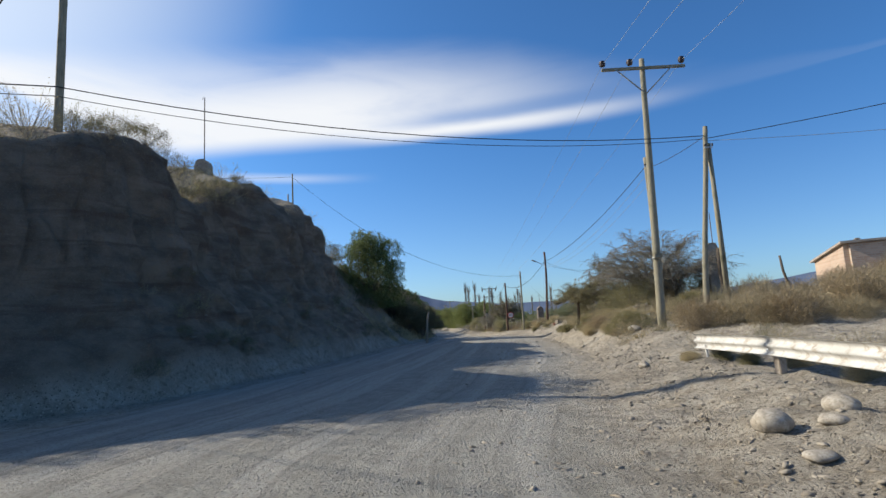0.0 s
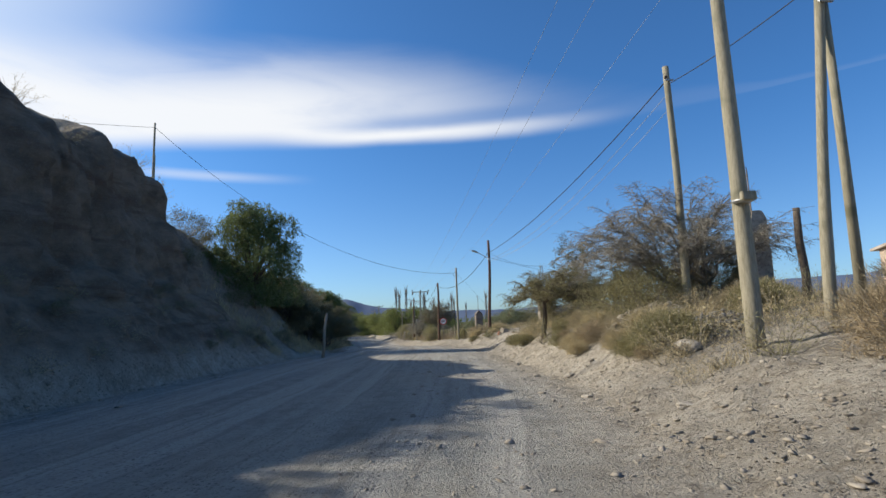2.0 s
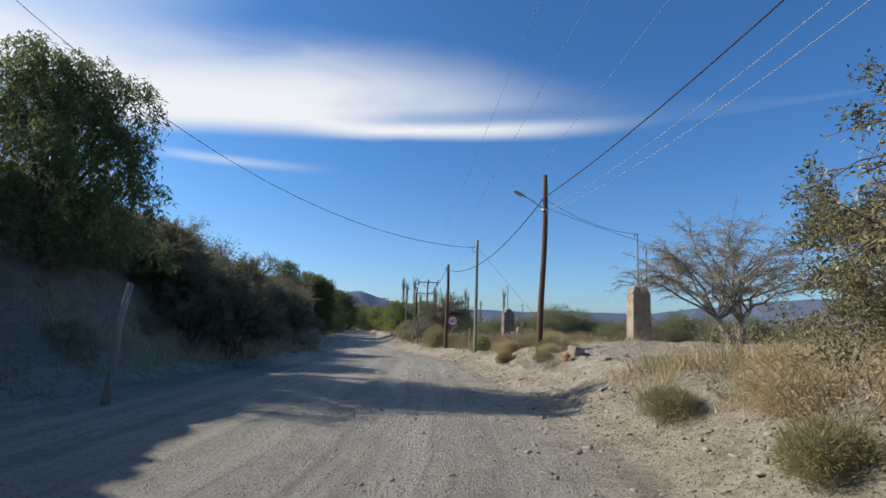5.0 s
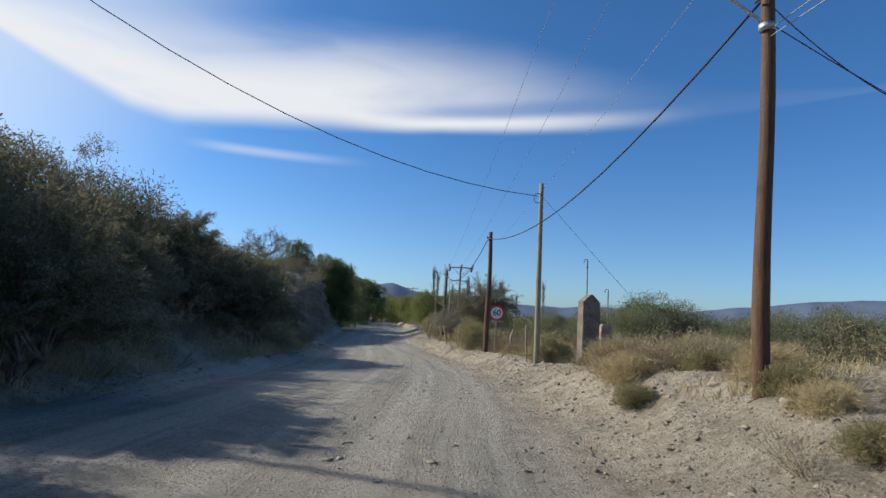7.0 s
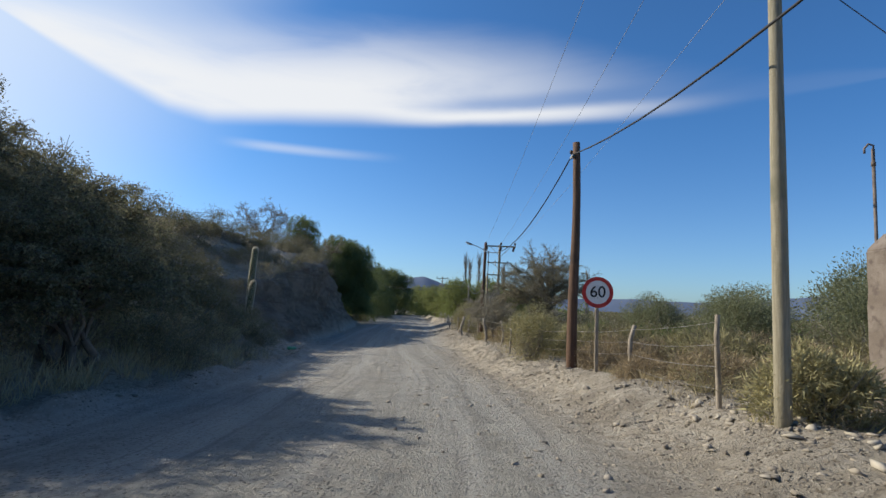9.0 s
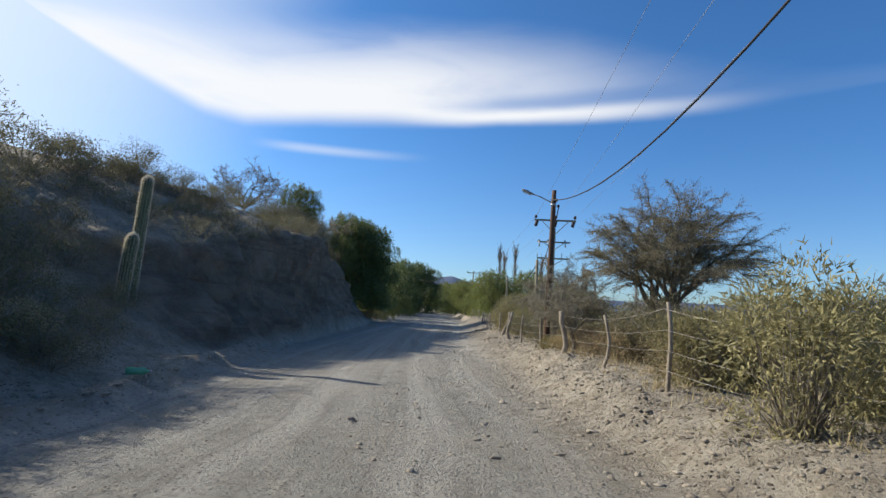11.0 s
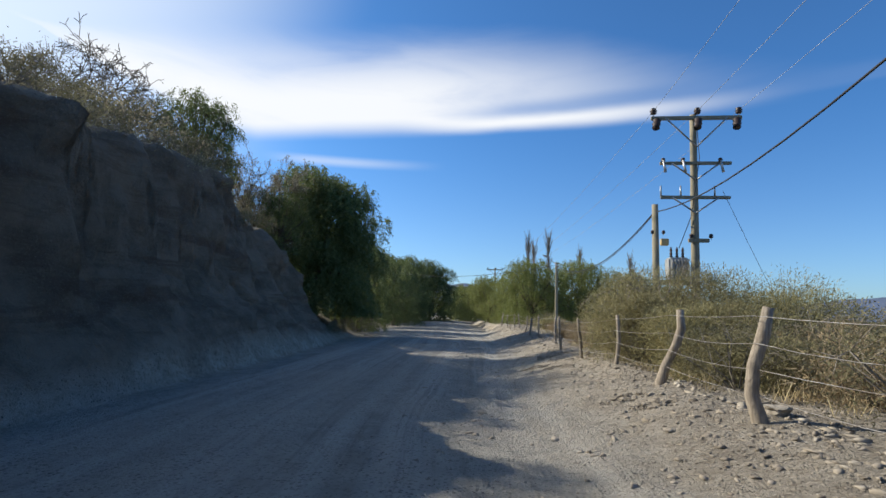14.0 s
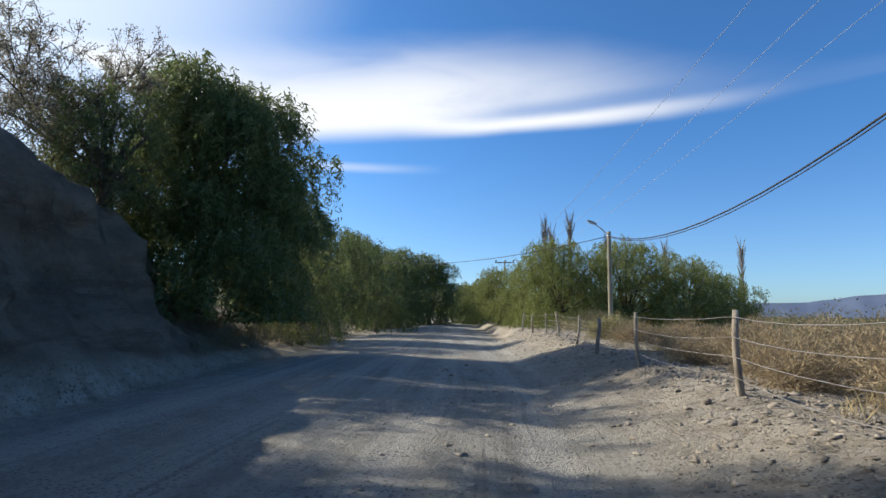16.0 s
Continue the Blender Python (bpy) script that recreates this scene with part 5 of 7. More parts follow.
for k, (x, y, s) in enumerate(((10.3, 14.6, 1.1), (10.9, 13.6, 1.1), (10.0, 12.5, 0.85), (11.7, 14.6, 1.2), (12.6, 13.6, 1.1), (11.8, 12.6, 0.9), (13.4, 14.8, 1.2), (14.4, 13.8, 1.1), (15.4, 14.8, 1.2), (11.2, 16.3, 1.15), (12.6, 16.4, 1.1), (14.4, 16.6, 1.2), (16.4, 16.0, 1.2), (7.8, 20.4, 0.5), (7.4, 21.8, 0.55), (8.2, 22.2, 0.6), (7.3, 23.4, 0.45), (8.1, 24.4, 0.5), (9.3, 20.6, 0.6), (10.4, 21.0, 0.6), (7.2, 18.6, 0.4))):
    if k % 5 != 3:
        set_about(FUZZ[(0, 1, 0, 1)[k % 4]], [(x, y, 71 * k, s * (0.75 + 0.1 * (k * 7 % 5)))])
for k, (x, y, s) in enumerate(((9.8, 47.9, 1.2), (9.4, 49.0, 1.0), (10.6, 48.9, 1.2), (11.6, 49.6, 1.1), (10.4, 50.4, 0.9), (12.4, 48.6, 1.2), (9.3, 46.6, 0.7), (10.6, 47.3, 0.9), (12.9, 50.4, 1.1), (11.9, 51.2, 0.9))):
    set_about(FUZZ[(2, 1, 2)[k % 3]], [(x, y, 67 * k, s)])
for x, y, s in ((-5.6, 46.7, 1.55), (-5.7, 45.4, 1.35), (-6.9, 46.2, 1.1), (-7.2, 55.3, 1.55), (-6.1, 54.9, 1.35), (-6.3, 53.4, 1.15), (-6.4, 57.9, 1.3), (-5.9, 50.4, 1.4), (-9.4, 74.6, 0.7), (-8.9, 79.0, 0.6), (-8.7, 82.0, 0.7)):
    set_about(SLOPE[1], [(x, y, 53 * y, s)])
# leafy thorn trees at the foot of the left slope, whose shade lies across the road
SHADY = umbrella_tree(-1.9, 45.0, 301, 3.0, 1.8, "leafy olive thorn tree at the foot of the shaded slope", M_LEAF_SLOPE, 4, 0.16, (0.1, 0), 0.08, 22, 0.5, 0.06, 5, "thorn_tree", 0.6, 1.1)
set_about(SHADY, [(-2.9, 44.0, 70, 0.85), (-3.2, 46.6, 150, 0.85), (-3.4, 50.8, 200, 0.8), (-2.1, 56.6, 250, 1.1), (-3.2, 55.0, 20, 0.92), (-3.4, 58.2, 110, 1.05), (-4.4, 44.8, 320, 1.0), (-4.8, 56.8, 180, 1.15)])
# dry and grey-green bushes on the bank below the thorn tree
BANK = [dome(8.0, 19.7, 311, 0.75, 0.8, "dense straw and olive bush on the roadside bank", M_STRAW, 11000, 0.13, 0.008, 0.1), dome(7.7, 18.6, 312, 0.8, 0.75, "dense grey-green bush on the roadside bank", M_LEAF_KHAKI, 11000, 0.085, 0.01, 0.1)]
for k, (x, y, s) in enumerate(((7.4, 20.2, 0.6), (7.3, 19.4, 0.6), (7.2, 22.4, 0.6), (7.2, 23.6, 0.55), (8.2, 23.2, 0.8), (7.7, 25.0, 0.55), (8.6, 25.4, 0.7), (10.6, 19.6, 1.1), (11.4, 20.8, 1.1), (7.6, 29.2, 0.6), (8.4, 30.6, 0.7), (8.0, 32.4, 0.6), (9.2, 31.6, 0.8), (9.0, 28.0, 0.7), (6.9, 21.6, 0.45), (6.5, 8.4, 0.3), (6.75, 7.4, 0.33), (6.0, 77.4, 0.6), (6.3, 77.0, 0.65), (5.95, 78.0, 0.5), (6.05, 9.9, 0.3), (6.5, 9.4, 0.35), (6.4, 5.4, 0.36), (6.2, 4.2, 0.3))):
    set_about(BANK[k % 2], [(x, y, 83 * k, s)])
for k, (x, y, s) in enumerate(((8.35, 40.3, 0.42), (8.9, 41.6, 0.5), (9.1, 42.4, 0.55), (9.6, 43.4, 0.8), (8.2, 45.0, 0.5), (8.6, 46.4, 0.8), (9.7, 45.4, 0.6))):
    set_about(BANK[1 - k % 2], [(x, y, 97 * k, s)])
# pale grass clumps in the open patch of the left slope
for k, (x, y, s) in enumerate(((-3.6, 60.2, 0.8), (-2.9, 60.4, 0.6), (-4.0, 63.2, 0.9), (-2.9, 61.7, 0.55), (-3.5, 64.3, 0.8), (-2.8, 64.6, 0.6), (-3.1, 66.4, 0.7), (-3.3, 62.3, 0.75), (-4.5, 61.6, 0.9), (-4.4, 65.4, 0.85))):
    set_about(BANK[0], [(x, y, 59 * k, s)])
set_about(DRY[2], [(6.6, 16.1, 40, 0.42), (7.2, 16.2, 160, 0.45), (7.8, 16.4, 290, 0.4), (7.0, 16.8, 10, 0.4)])
# along the fence and in the low ground to the right
for k, (x, y, s) in enumerate(((8.3, 72.2, 0.85), (9.2, 70.8, 0.9), (10.2, 72.2, 1.05), (9.0, 63.6, 0.8), (9.9, 65.6, 0.85), (11.6, 71.8, 1.1), (12.8, 73.0, 1.15), (10.8, 74.4, 1.0), (9.8, 76.2, 0.85), (7.7, 73.3, 0.55), (8.6, 75.6, 0.6), (6.6, 78.9, 0.45), (5.9, 80.4, 0.4), (7.4, 81.5, 0.8), (6.3, 83.6, 0.75), (8.6, 84.0, 0.9), (5.6, 86.6, 0.62), (7.1, 88.0, 0.8), (9.4, 88.2, 0.9), (9.2, 93.6, 0.85), (5.4, 94.6, 0.55), (4.6, 110.5, 0.4), (5.4, 118, 0.7), (9.2, 62.4, 0.55), (10.5, 60, 0.75), (11.3, 66, 0.9), (9.6, 73.4, 0.9), (10.2, 77.4, 1.0), (11.0, 71.0, 1.1), (9.8, 58.6, 0.5), (12.3, 58.8, 0.85))):
    set_about(OLIVE[k % 2], [(x, y, rng.uniform(0, 360), s)])
for k, (x, y, z) in enumerate(((11.4, 62.4, 0.72), (12.7, 61.0, 0.7), (10.7, 64.4, 0.78), (13.4, 64.2, 0.85), (12.0, 66.5, 0.85), (14.6, 60.4, 0.8), (11.3, 59.6, 0.55), (11.0, 68.5, 0.95), (12.6, 69.2, 1.0), (14.0, 68.0, 1.0), (10.2, 67.0, 0.85), (15.2, 66.4, 0.95))):
    set_about(TALL[k % 2], [(x, y, 61 * k, z)])
for k in range(95):
    x, y = 11.2 + 24 * rng.random() ** 1.7, rng.uniform(50, 130)
    if x < 14 and 92 < y < 112 or x < 14 and y < 58:
        continue
    set_about(OLIVE[(1, 2, 2)[k % 3]], [(x, y, rng.uniform(0, 360), rng.uniform(0.7, 1.05) * (1.3 if k % 3 == 0 else 1.0))])
for k, (x, y, s) in enumerate(((13.2, 65.6, 1.1), (16.0, 65.6, 1.35), (19.2, 65, 1.6), (13.0, 69.6, 1.0), (17.4, 70, 1.3), (21, 71, 1.5), (14.6, 74, 1.1), (18.5, 76.5, 1.3), (25, 67, 1.5), (30, 59, 1.5), (15.5, 82, 1.1), (13.4, 87, 0.95), (29, 53, 1.4), (19.5, 85, 1.3), (34, 66, 1.7), (38, 58, 1.7), (31, 74, 1.7), (26, 82, 1.5))):
    set_about(TALL[k % 2], [(x, y, rng.uniform(0, 360), s)])
# slope on the left: low near the road, taller behind
for k in range(125):
    y = rng.uniform(34, 68)
    foot = np.interp(y, HILL[0], HILL[1])
    back = rng.uniform(0.5, 8.2)
    x = foot - back
    if y < 42 and back > 4.5:
        continue
    s = np.interp(back, (0.5, 2.5, 5), (0.42, 0.66, 1.0)) * rng.uniform(0.8, 1.2) * np.interp(y, (34, 42, 50, 60, 66, 68), (0.7, 0.8, 1.05, 1.0, 0.85, 0.55))
    pick = THORN[k % 2] if k % 9 == 0 else SLOPE[k % 3]
    set_about(pick, [(x, y, rng.uniform(0, 360), s)])
for x, y, s in ((-8.3, 39.3, 1.15), (-8.4, 37.4, 1.1), (-6.6, 47.0, 1.2), (-6.0, 45.4, 1.0), (-7.2, 55.2, 1.3), (-8.6, 55.0, 1.3), (-9.4, 58.6, 1.5), (-9.8, 61.5, 1.6), (-9.3, 64.5, 1.4), (-9.3, 89.2, 0.8), (-9.2, 91.0, 0.85), (-9.3, 93.2, 0.9), (-9.1, 95.4, 0.85), (-9.0, 72.0, 0.7), (-10.2, 73.5, 1.1), (-9.8, 70.0, 1.1), (-10.4, 75.5, 0.9), (-10.0, 77.6, 0.6), (-9.6, 80.5, 0.6), (-10.6, 79, 0.8), (-9.5, 83.5, 0.6), (-9.8, 86.4, 0.8), (-9.4, 89.5, 0.6), (-9.6, 92.2, 0.9), (-9.4, 95.3, 0.8), (-9.9, 100.6, 0.9), (-9.6, 103.2, 1.0), (-10.6, 92.8, 1.0), (-4.6, 67.2, 0.7), (-5.4, 66.2, 0.95), (-4.1, 65.4, 0.8), (-6.2, 67.8, 0.85), (-3.4, 68.4, 0.4), (-3.6, 63.8, 0.8), (-4.8, 62.8, 1.0), (-3.2, 61.6, 0.75), (-6.4, 64.4, 1.1), (-2.6, 66.4, 0.55), (-7.4, 66.6, 1.0), (-3.0, 64.9, 0.6), (-5.6, 69.0, 0.55), (-7.6, 69.4, 0.7)):
    set_about(SLOPE[int(10 * y) % 3], [(x, y, rng.uniform(0, 360), s)])
for k in range(34):
    set_about(SLOPE[k % 3] if k % 4 else DRY[k % 3], [(rng.uniform(-11.5, -6.3), rng.uniform(67.5, 81), rng.uniform(0, 360), rng.uniform(0.4, 0.66))])
for x, y, s in ((-4.2, 69.3, 0.5), (-4.9, 68.2, 0.65), (-6.0, 70.6, 0.5), (-3.6, 67.4, 0.5), (-5.8, 67.0, 0.8), (-4.5, 70.6, 0.36), (-5.9, 72.4, 0.4)):
    set_about(SLOPE[int(10 * y) % 3], [(x, y, rng.uniform(0, 360), s)])
# shrubs and dry tufts rooted in the talus and ledges of the first cut
for k in range(46):
    y = rng.uniform(11, 35)
    foot, brow = np.interp(y, HILL[0], HILL[1]), np.interp(y, HILL[0], HILL[2])
    x = foot + (brow - foot) * rng.uniform(0.1, 0.62)
    set_about(DRY[k % 3] if k % 3 else SLOPE[k % 3], [(x, y, rng.uniform(0, 360), rng.uniform(0.35, 0.6) if k % 3 else rng.uniform(0.22, 0.36))])
# dry brush on the first brow
for x, y, s in ((-12.4, 8.6, 1.5), (-11.6, 9.6, 1.5), (-11.2, 10.6, 1.2), (-10.6, 12.0, 1.3), (-10.2, 13.3, 1.0), (-9.6, 14.6, 1.2), (-8.9, 16.8, 0.9), (-8.6, 18.4, 1.0), (-8.5, 20.0, 0.8), (-8.3, 24.0, 0.9), (-8.0, 26.0, 0.9), (-8.2, 30.5, 1.1), (-8.0, 32.0, 1.2)):
    set_about(DRY[int(10 * y) % 3], [(x, y, rng.uniform(0, 360), s)])
for k in range(44):
    y = 7.5 + 0.6 * k if k < 42 else 30
    y = y if k < 24 else 75 + 1.2 * (k - 24)
    x = np.interp(y, HILL[0], HILL[2]) - rng.uniform(0.0, 0.7)
    set_about(SLOPE[k % 3] if k % 2 else DRY[k % 3], [(x, y, rng.uniform(0, 360), rng.uniform(0.35, 0.55) if k % 2 else rng.uniform(0.8, 1.3))])
# scrub on the brows of both cuts
for k in range(34):
    y = rng.choice((rng.uniform(7, 32), rng.uniform(70, 96)))
    x = np.interp(y, HILL[0], HILL[2]) - rng.uniform(0.3, 4.5)
    set_about((SLOPE[0], DRY[0], SLOPE[1], DRY[2])[k % 4], [(x, y, rng.uniform(0, 360), rng.uniform(0.3, 0.55) * (1.6 if k % 2 else 1.0))])
# dry bushes along the right-hand shoulder
for k in range(150):
    y = rng.choice((rng.uniform(15, 36), rng.uniform(15, 36), rng.uniform(17, 34), rng.uniform(38, 60), rng.uniform(94, 124)))
    x = np.interp(y, ROAD[0], ROAD[3]) + (rng.uniform(0.9, 5.5) if y < 34 else rng.uniform(1.6, 6.5) if y < 40 else rng.uniform(1.5, 5.5) if y < 60 else rng.uniform(1.6, 9))
    if 36 < y < 43.3 and x > 8.3 or (y < 17 and x < 7.8) or (51 < y < 56 and x < 11.3):
        continue
    set_about(DRY[k % 3], [(x, y, rng.uniform(0, 360), rng.uniform(0.45, 1.05))])
for x, y, s in ((8.35, 39.4, 0.7), (8.0, 40.6, 0.5), (9.4, 42.1, 0.6), (9.9, 42.9, 0.65), (8.6, 47.0, 0.6), (9.4, 46.2, 0.6), (9.3, 49.5, 0.6), (10.4, 49.0, 0.6), (10.1, 51.0, 0.55), (11.4, 50.4, 0.6), (8.7, 55.0, 0.6), (12.4, 50.0, 0.6), (13.0, 51.6, 0.65), (11.8, 52.4, 0.5)):
    set_about(DRY[int(10 * x) % 2], [(x, y, rng.uniform(0, 360), s)])
for k in range(10):
    set_about(DRY[k % 3], [(rng.uniform(6.6, 9.0), rng.uniform(6.0, 12.0), rng.uniform(0, 360), rng.uniform(0.35, 0.6))])
for k in range(26):
    y = rng.uniform(46, 63)
    x = np.interp(y, HILL[0], HILL[1]) - rng.uniform(0.3, 2.0)
    set_about(DRY[k % 3], [(x, y, rng.uniform(0, 360), rng.uniform(0.6, 1.2))])

dome(4.9, 110.6, 135, 0.95, 1.0, "rounded sage bush under the street lamp", M_LEAF_PALE, 5000, 0.09, 0.025, 0.2, "bush", "bush", "bushes over the fence")
for k, (y, s) in enumerate(((103.6, 0.35), (105.4, 0.45), (107.2, 0.55), (109.4, 0.6), (111.4, 0.6), (113.5, 0.7), (116.0, 0.7), (119.0, 0.8), (122.5, 0.8))):
    set_about(SLOPE[k % 3], [(np.interp(y, ROAD[0], ROAD[2]) - 1.0 - 0.5 * (k % 2), y, 59 * k, s)])

# rounded grey-green thickets in the low ground
M_LEAF_SAGE = shader("grey_green_leaf", leafy((0.13, 0.145, 0.075), (0.2, 0.215, 0.12), (0.28, 0.29, 0.175)), 0.7, through_light=0.5, spec=0.2)
SAGE = dome(15.0, 61.0, 141, 4.0, 1.9, "dense rounded grey-green thicket in the low ground", M_LEAF_SAGE, 30000, 0.075, 0.034, 0.4, "thicket", "bush", "thickets in the low ground", 22)
set_about(SAGE, [(13.9, 59.2, 20, 0.75), (17.8, 58.0, 150, 0.8), (20.2, 59.0, 60, 0.95), (24.6, 57.2, 220, 0.95), (16.8, 61.6, 80, 1.0), (18.7, 62.2, 200, 0.9), (21.0, 61.4, 300, 0.95), (23.4, 60.0, 130, 1.05), (25.6, 60.6, 20, 1.0), (28.4, 60.0, 240, 1.05), (13.4, 64.8, 170, 0.8), (15.2, 67.6, 40, 0.95), (19.4, 57.6, 100, 0.7), (12.6, 70.0, 280, 0.8), (31.5, 58.0, 310, 1.05)])

# weeping trees on the left
P1 = pepper_tree(-5.4, 39.8, 61, 7.6 - gz(-5.4, 39.8), 2.4, 1800, lean=(0.1, 0), low=0.03)
pepper_tree(-9.0, 107.4, 62, 8.3, 3.4, 4200, lean=(0.3, -0.2), low=0.08)
pepper_tree(-9.6, 133.5, 72, 6.8, 3.2, 800, "rounded green tree beside the road", low=0.1)
pepper_tree(-11.0, 98.3, 63, 4.7, 1.7, 650, "slender green pepper tree above the cut bank", low=0.35)
pepper_tree(-9.4, 103.4, 65, 3.6, 1.9, 700, "low green pepper tree at the end of the bank", low=0.1)
open_tree(-13.9, 94.8, 64, 3.3, 3.0, "bare wide-crowned tree with fine grey twigs on the bank", None, 0, (0.1, 0), 0.12, 0.9, 1.1, 0.05, 0.12, 13, name="bare_tree", least=0.012)
open_tree(-10.9, 103.4, 66, 4.9, 2.6, "tall thin tree with bare grey twigs and few leaves", M_LEAF_BROWN, 2, (0.2, 0), 0.3, 0.7, 1.0, 0.09, 0.12, 9, name="bare_tree", least=0.008)
pepper_tree(-7.6, 112.6, 67, 4.3, 2.1, 700, "tall yellow-green tree at the road's edge", low=0.1, leaf=M_LEAF_LIME)
pepper_tree(-10.6, 126.5, 68, 7.0, 3.6, 1300, "broad green tree beside the road", low=0.12)
set_about(P1, [(-10.6, 118, 120, 1.2), (-13.2, 140, 40, 1.45), (-11.6, 146, 90, 1.35), (-10.5, 168, 10, 1.7), (-13.5, 161, 250, 1.7), (-15.8, 153, 200, 1.2), (-18, 170, 300, 1.2)])
# green trees on the right beyond the fence
PR = pepper_tree(4.6, 127.5, 69, 6.1, 3.5, 1600, "rounded green tree beyond the wire fence", low=0.05, leaf=M_LEAF_LIME)
set_about(PR, [(9.2, 129, 70, 1.1), (13.4, 130, 190, 1.0), (17, 133, 250, 0.85), (0.2, 143, 20, 0.9), (3.5, 137, 140, 0.95), (-2.2, 158, 200, 0.9), (-4, 175, 90, 1.0), (-7, 200, 10, 1.3)])


# far woods and the scrub of the plain, too many to count
def woods(name, spots, label, leaf, size, per):
    rng, at, way = np.random.default_rng(77), [], []
    for x, y, h, w in spots:
        d = unit(rng.normal(size=(per, 3)))
        p = np.array((x, y, gz(x, y) + h * 0.45)) + d * rng.uniform(0.55, 1.05, (per, 1)) * (w, w, h * 0.55) * (1 + 0.25 * np.sin(4 * d[:, :1] + x))
        at.append(p)
        way.append(d + rng.normal(size=d.shape) * 0.6)
    at, way = np.concatenate(at), np.concatenate(way)
    ob = new(name, fast_mesh(name, *blades(at, way, size * rng.uniform(0.6, 1.4, len(at)), size * 0.55, rng, 3), leaf))
    return tagged(ob, label, "vegetation", kind="stuff")


spots = []
for k in range(1100):
    y = rng.uniform(45, 460)
    x = 24 + (40 + y * 0.9) * rng.random() ** 1.3
    spots.append((x, y, rng.uniform(1.8, 3.4) + y * 0.004, rng.uniform(1.4, 2.6) + y * 0.004))
woods("far_scrub", spots, "grey-green scrub covering the low plain", M_LEAF_OLIVE, 0.24, 170)
spots = [(60 + 1100 * rng.random(), rng.uniform(330, 1700), rng.uniform(3, 6), rng.uniform(5, 12)) for k in range(900)]
woods("plain_scrub", spots, "grey-green scrub far out on the plain", M_LEAF_OLIVE, 1.6, 60)
spots = []
for k in range(130):
    y = rng.uniform(165, 420)
    side = rng.choice((-1, 1))
    mid = np.interp(y, ROAD[0], (ROAD[2] + ROAD[3]) / 2)
    spots.append((mid + side * rng.uniform(7, 40), y, rng.uniform(4, 8), rng.uniform(2.5, 4.5)))
for k in range(26):
    y = rng.uniform(300, 420)
    spots.append((np.interp(y, ROAD[0], (ROAD[2] + ROAD[3]) / 2) + rng.uniform(-10, 10), y, rng.uniform(4, 7), 4))
woods("far_trees", spots, "distant dark green trees closing the road's end", M_LEAF_GREEN, 0.7, 260)


def poplar(x, y, height, seed):
    rng, segs = np.random.default_rng(seed), [(0, 0, -0.3, 0, 0, height * 0.55, 0.16, 0.09, 0), (0, 0, height * 0.55, 0.1, 0, height, 0.09, 0.02, 0)]
    for k in range(120):
        z = height * rng.uniform(0.12, 0.95)
        a, l = rng.random() * 2 * math.pi, height * rng.uniform(0.1, 0.2)
        segs.append((0, 0, z, 0.28 * l * math.cos(a), 0.28 * l * math.sin(a), z + l, 0.045, 0.016, 1))
    return plant("poplar", x, y, "tall bare poplar with upright pale branches", "tree", M_TWIG, M_TWIG, segs, None, group="poplars")


pop = poplar(5.4, 153.9, 12.2, 1)
set_about(pop, [(6.3, 156, 90, 0.96), (8.0, 151.3, 40, 1.02), (13.4, 160, 150, 0.95), (22, 165, 210, 0.95), (23, 167, 10, 0.85), (33, 168, 80, 1.0), (16, 190, 0, 1.0), (20, 200, 120, 1.0), (26, 205, 60, 0.95), (34, 215, 200, 0.9), (11, 186, 30, 0.9)])


# ---- roadside things ----
M_WHITE_PAINT = shader("chalky_white_paint", mottled((0.47, 0.455, 0.42), (0.58, 0.565, 0.53), 3, (0.34, 0.29, 0.23), 7), 0.6, spec=0.3, bump=lambda n, w: n.noise(w, 12, 4), strength=0.1)
M_CONCRETE = shader("weathered_concrete", mottled((0.27, 0.222, 0.172), (0.38, 0.325, 0.262), 2.5, (0.2, 0.16, 0.125), 11), 0.92, bump=lambda n, w: n.noise(w, 18, 6, 0.7), strength=0.5)
M_ADOBE = shader("reddish_render", mottled((0.29, 0.215, 0.165), (0.38, 0.295, 0.235), 2.5, (0.23, 0.17, 0.135), 9), 0.92, bump=lambda n, w: n.noise(w, 15, 6, 0.7), strength=0.5)
M_EARTH_BRICK = shader("grey_brown_render", mottled((0.155, 0.125, 0.1), (0.215, 0.18, 0.15), 2.5, (0.12, 0.095, 0.08), 9), 0.95, bump=lambda n, w: n.noise(w, 15, 6, 0.7), strength=0.5)
M_RED = shader("sign_red", mottled((0.45, 0.03, 0.025), (0.52, 0.05, 0.04), 6), 0.5)
M_SIGN = shader("sign_white", mottled((0.72, 0.71, 0.68), (0.78, 0.77, 0.75), 5), 0.5)
M_BLACK = shader("sign_black", (0.02, 0.02, 0.02), 0.5)
M_DRIFTWOOD = shader("bleached_wood", streaked((0.33, 0.29, 0.23), (0.47, 0.42, 0.35), (3, 14, 14)), 0.85)
M_RUST_BLOCK = shader("brick_red_rubble", mottled((0.4, 0.17, 0.11), (0.5, 0.25, 0.17), 6), 0.9, bump=lambda n, w: n.noise(w, 14, 5), strength=0.4)
M_CACTUS = shader("cactus_skin", streaked((0.09, 0.11, 0.06), (0.16, 0.17, 0.1), (9, 9, 1)), 0.8)
M_SPINE = shader("pale_spines", (0.62, 0.57, 0.46), 0.8, through_light=0.4)
M_BOTTLE = shader("green_plastic", mottled((0.16, 0.5, 0.3), (0.25, 0.6, 0.4), 5), 0.15, spec=0.5, through_light=0.45)


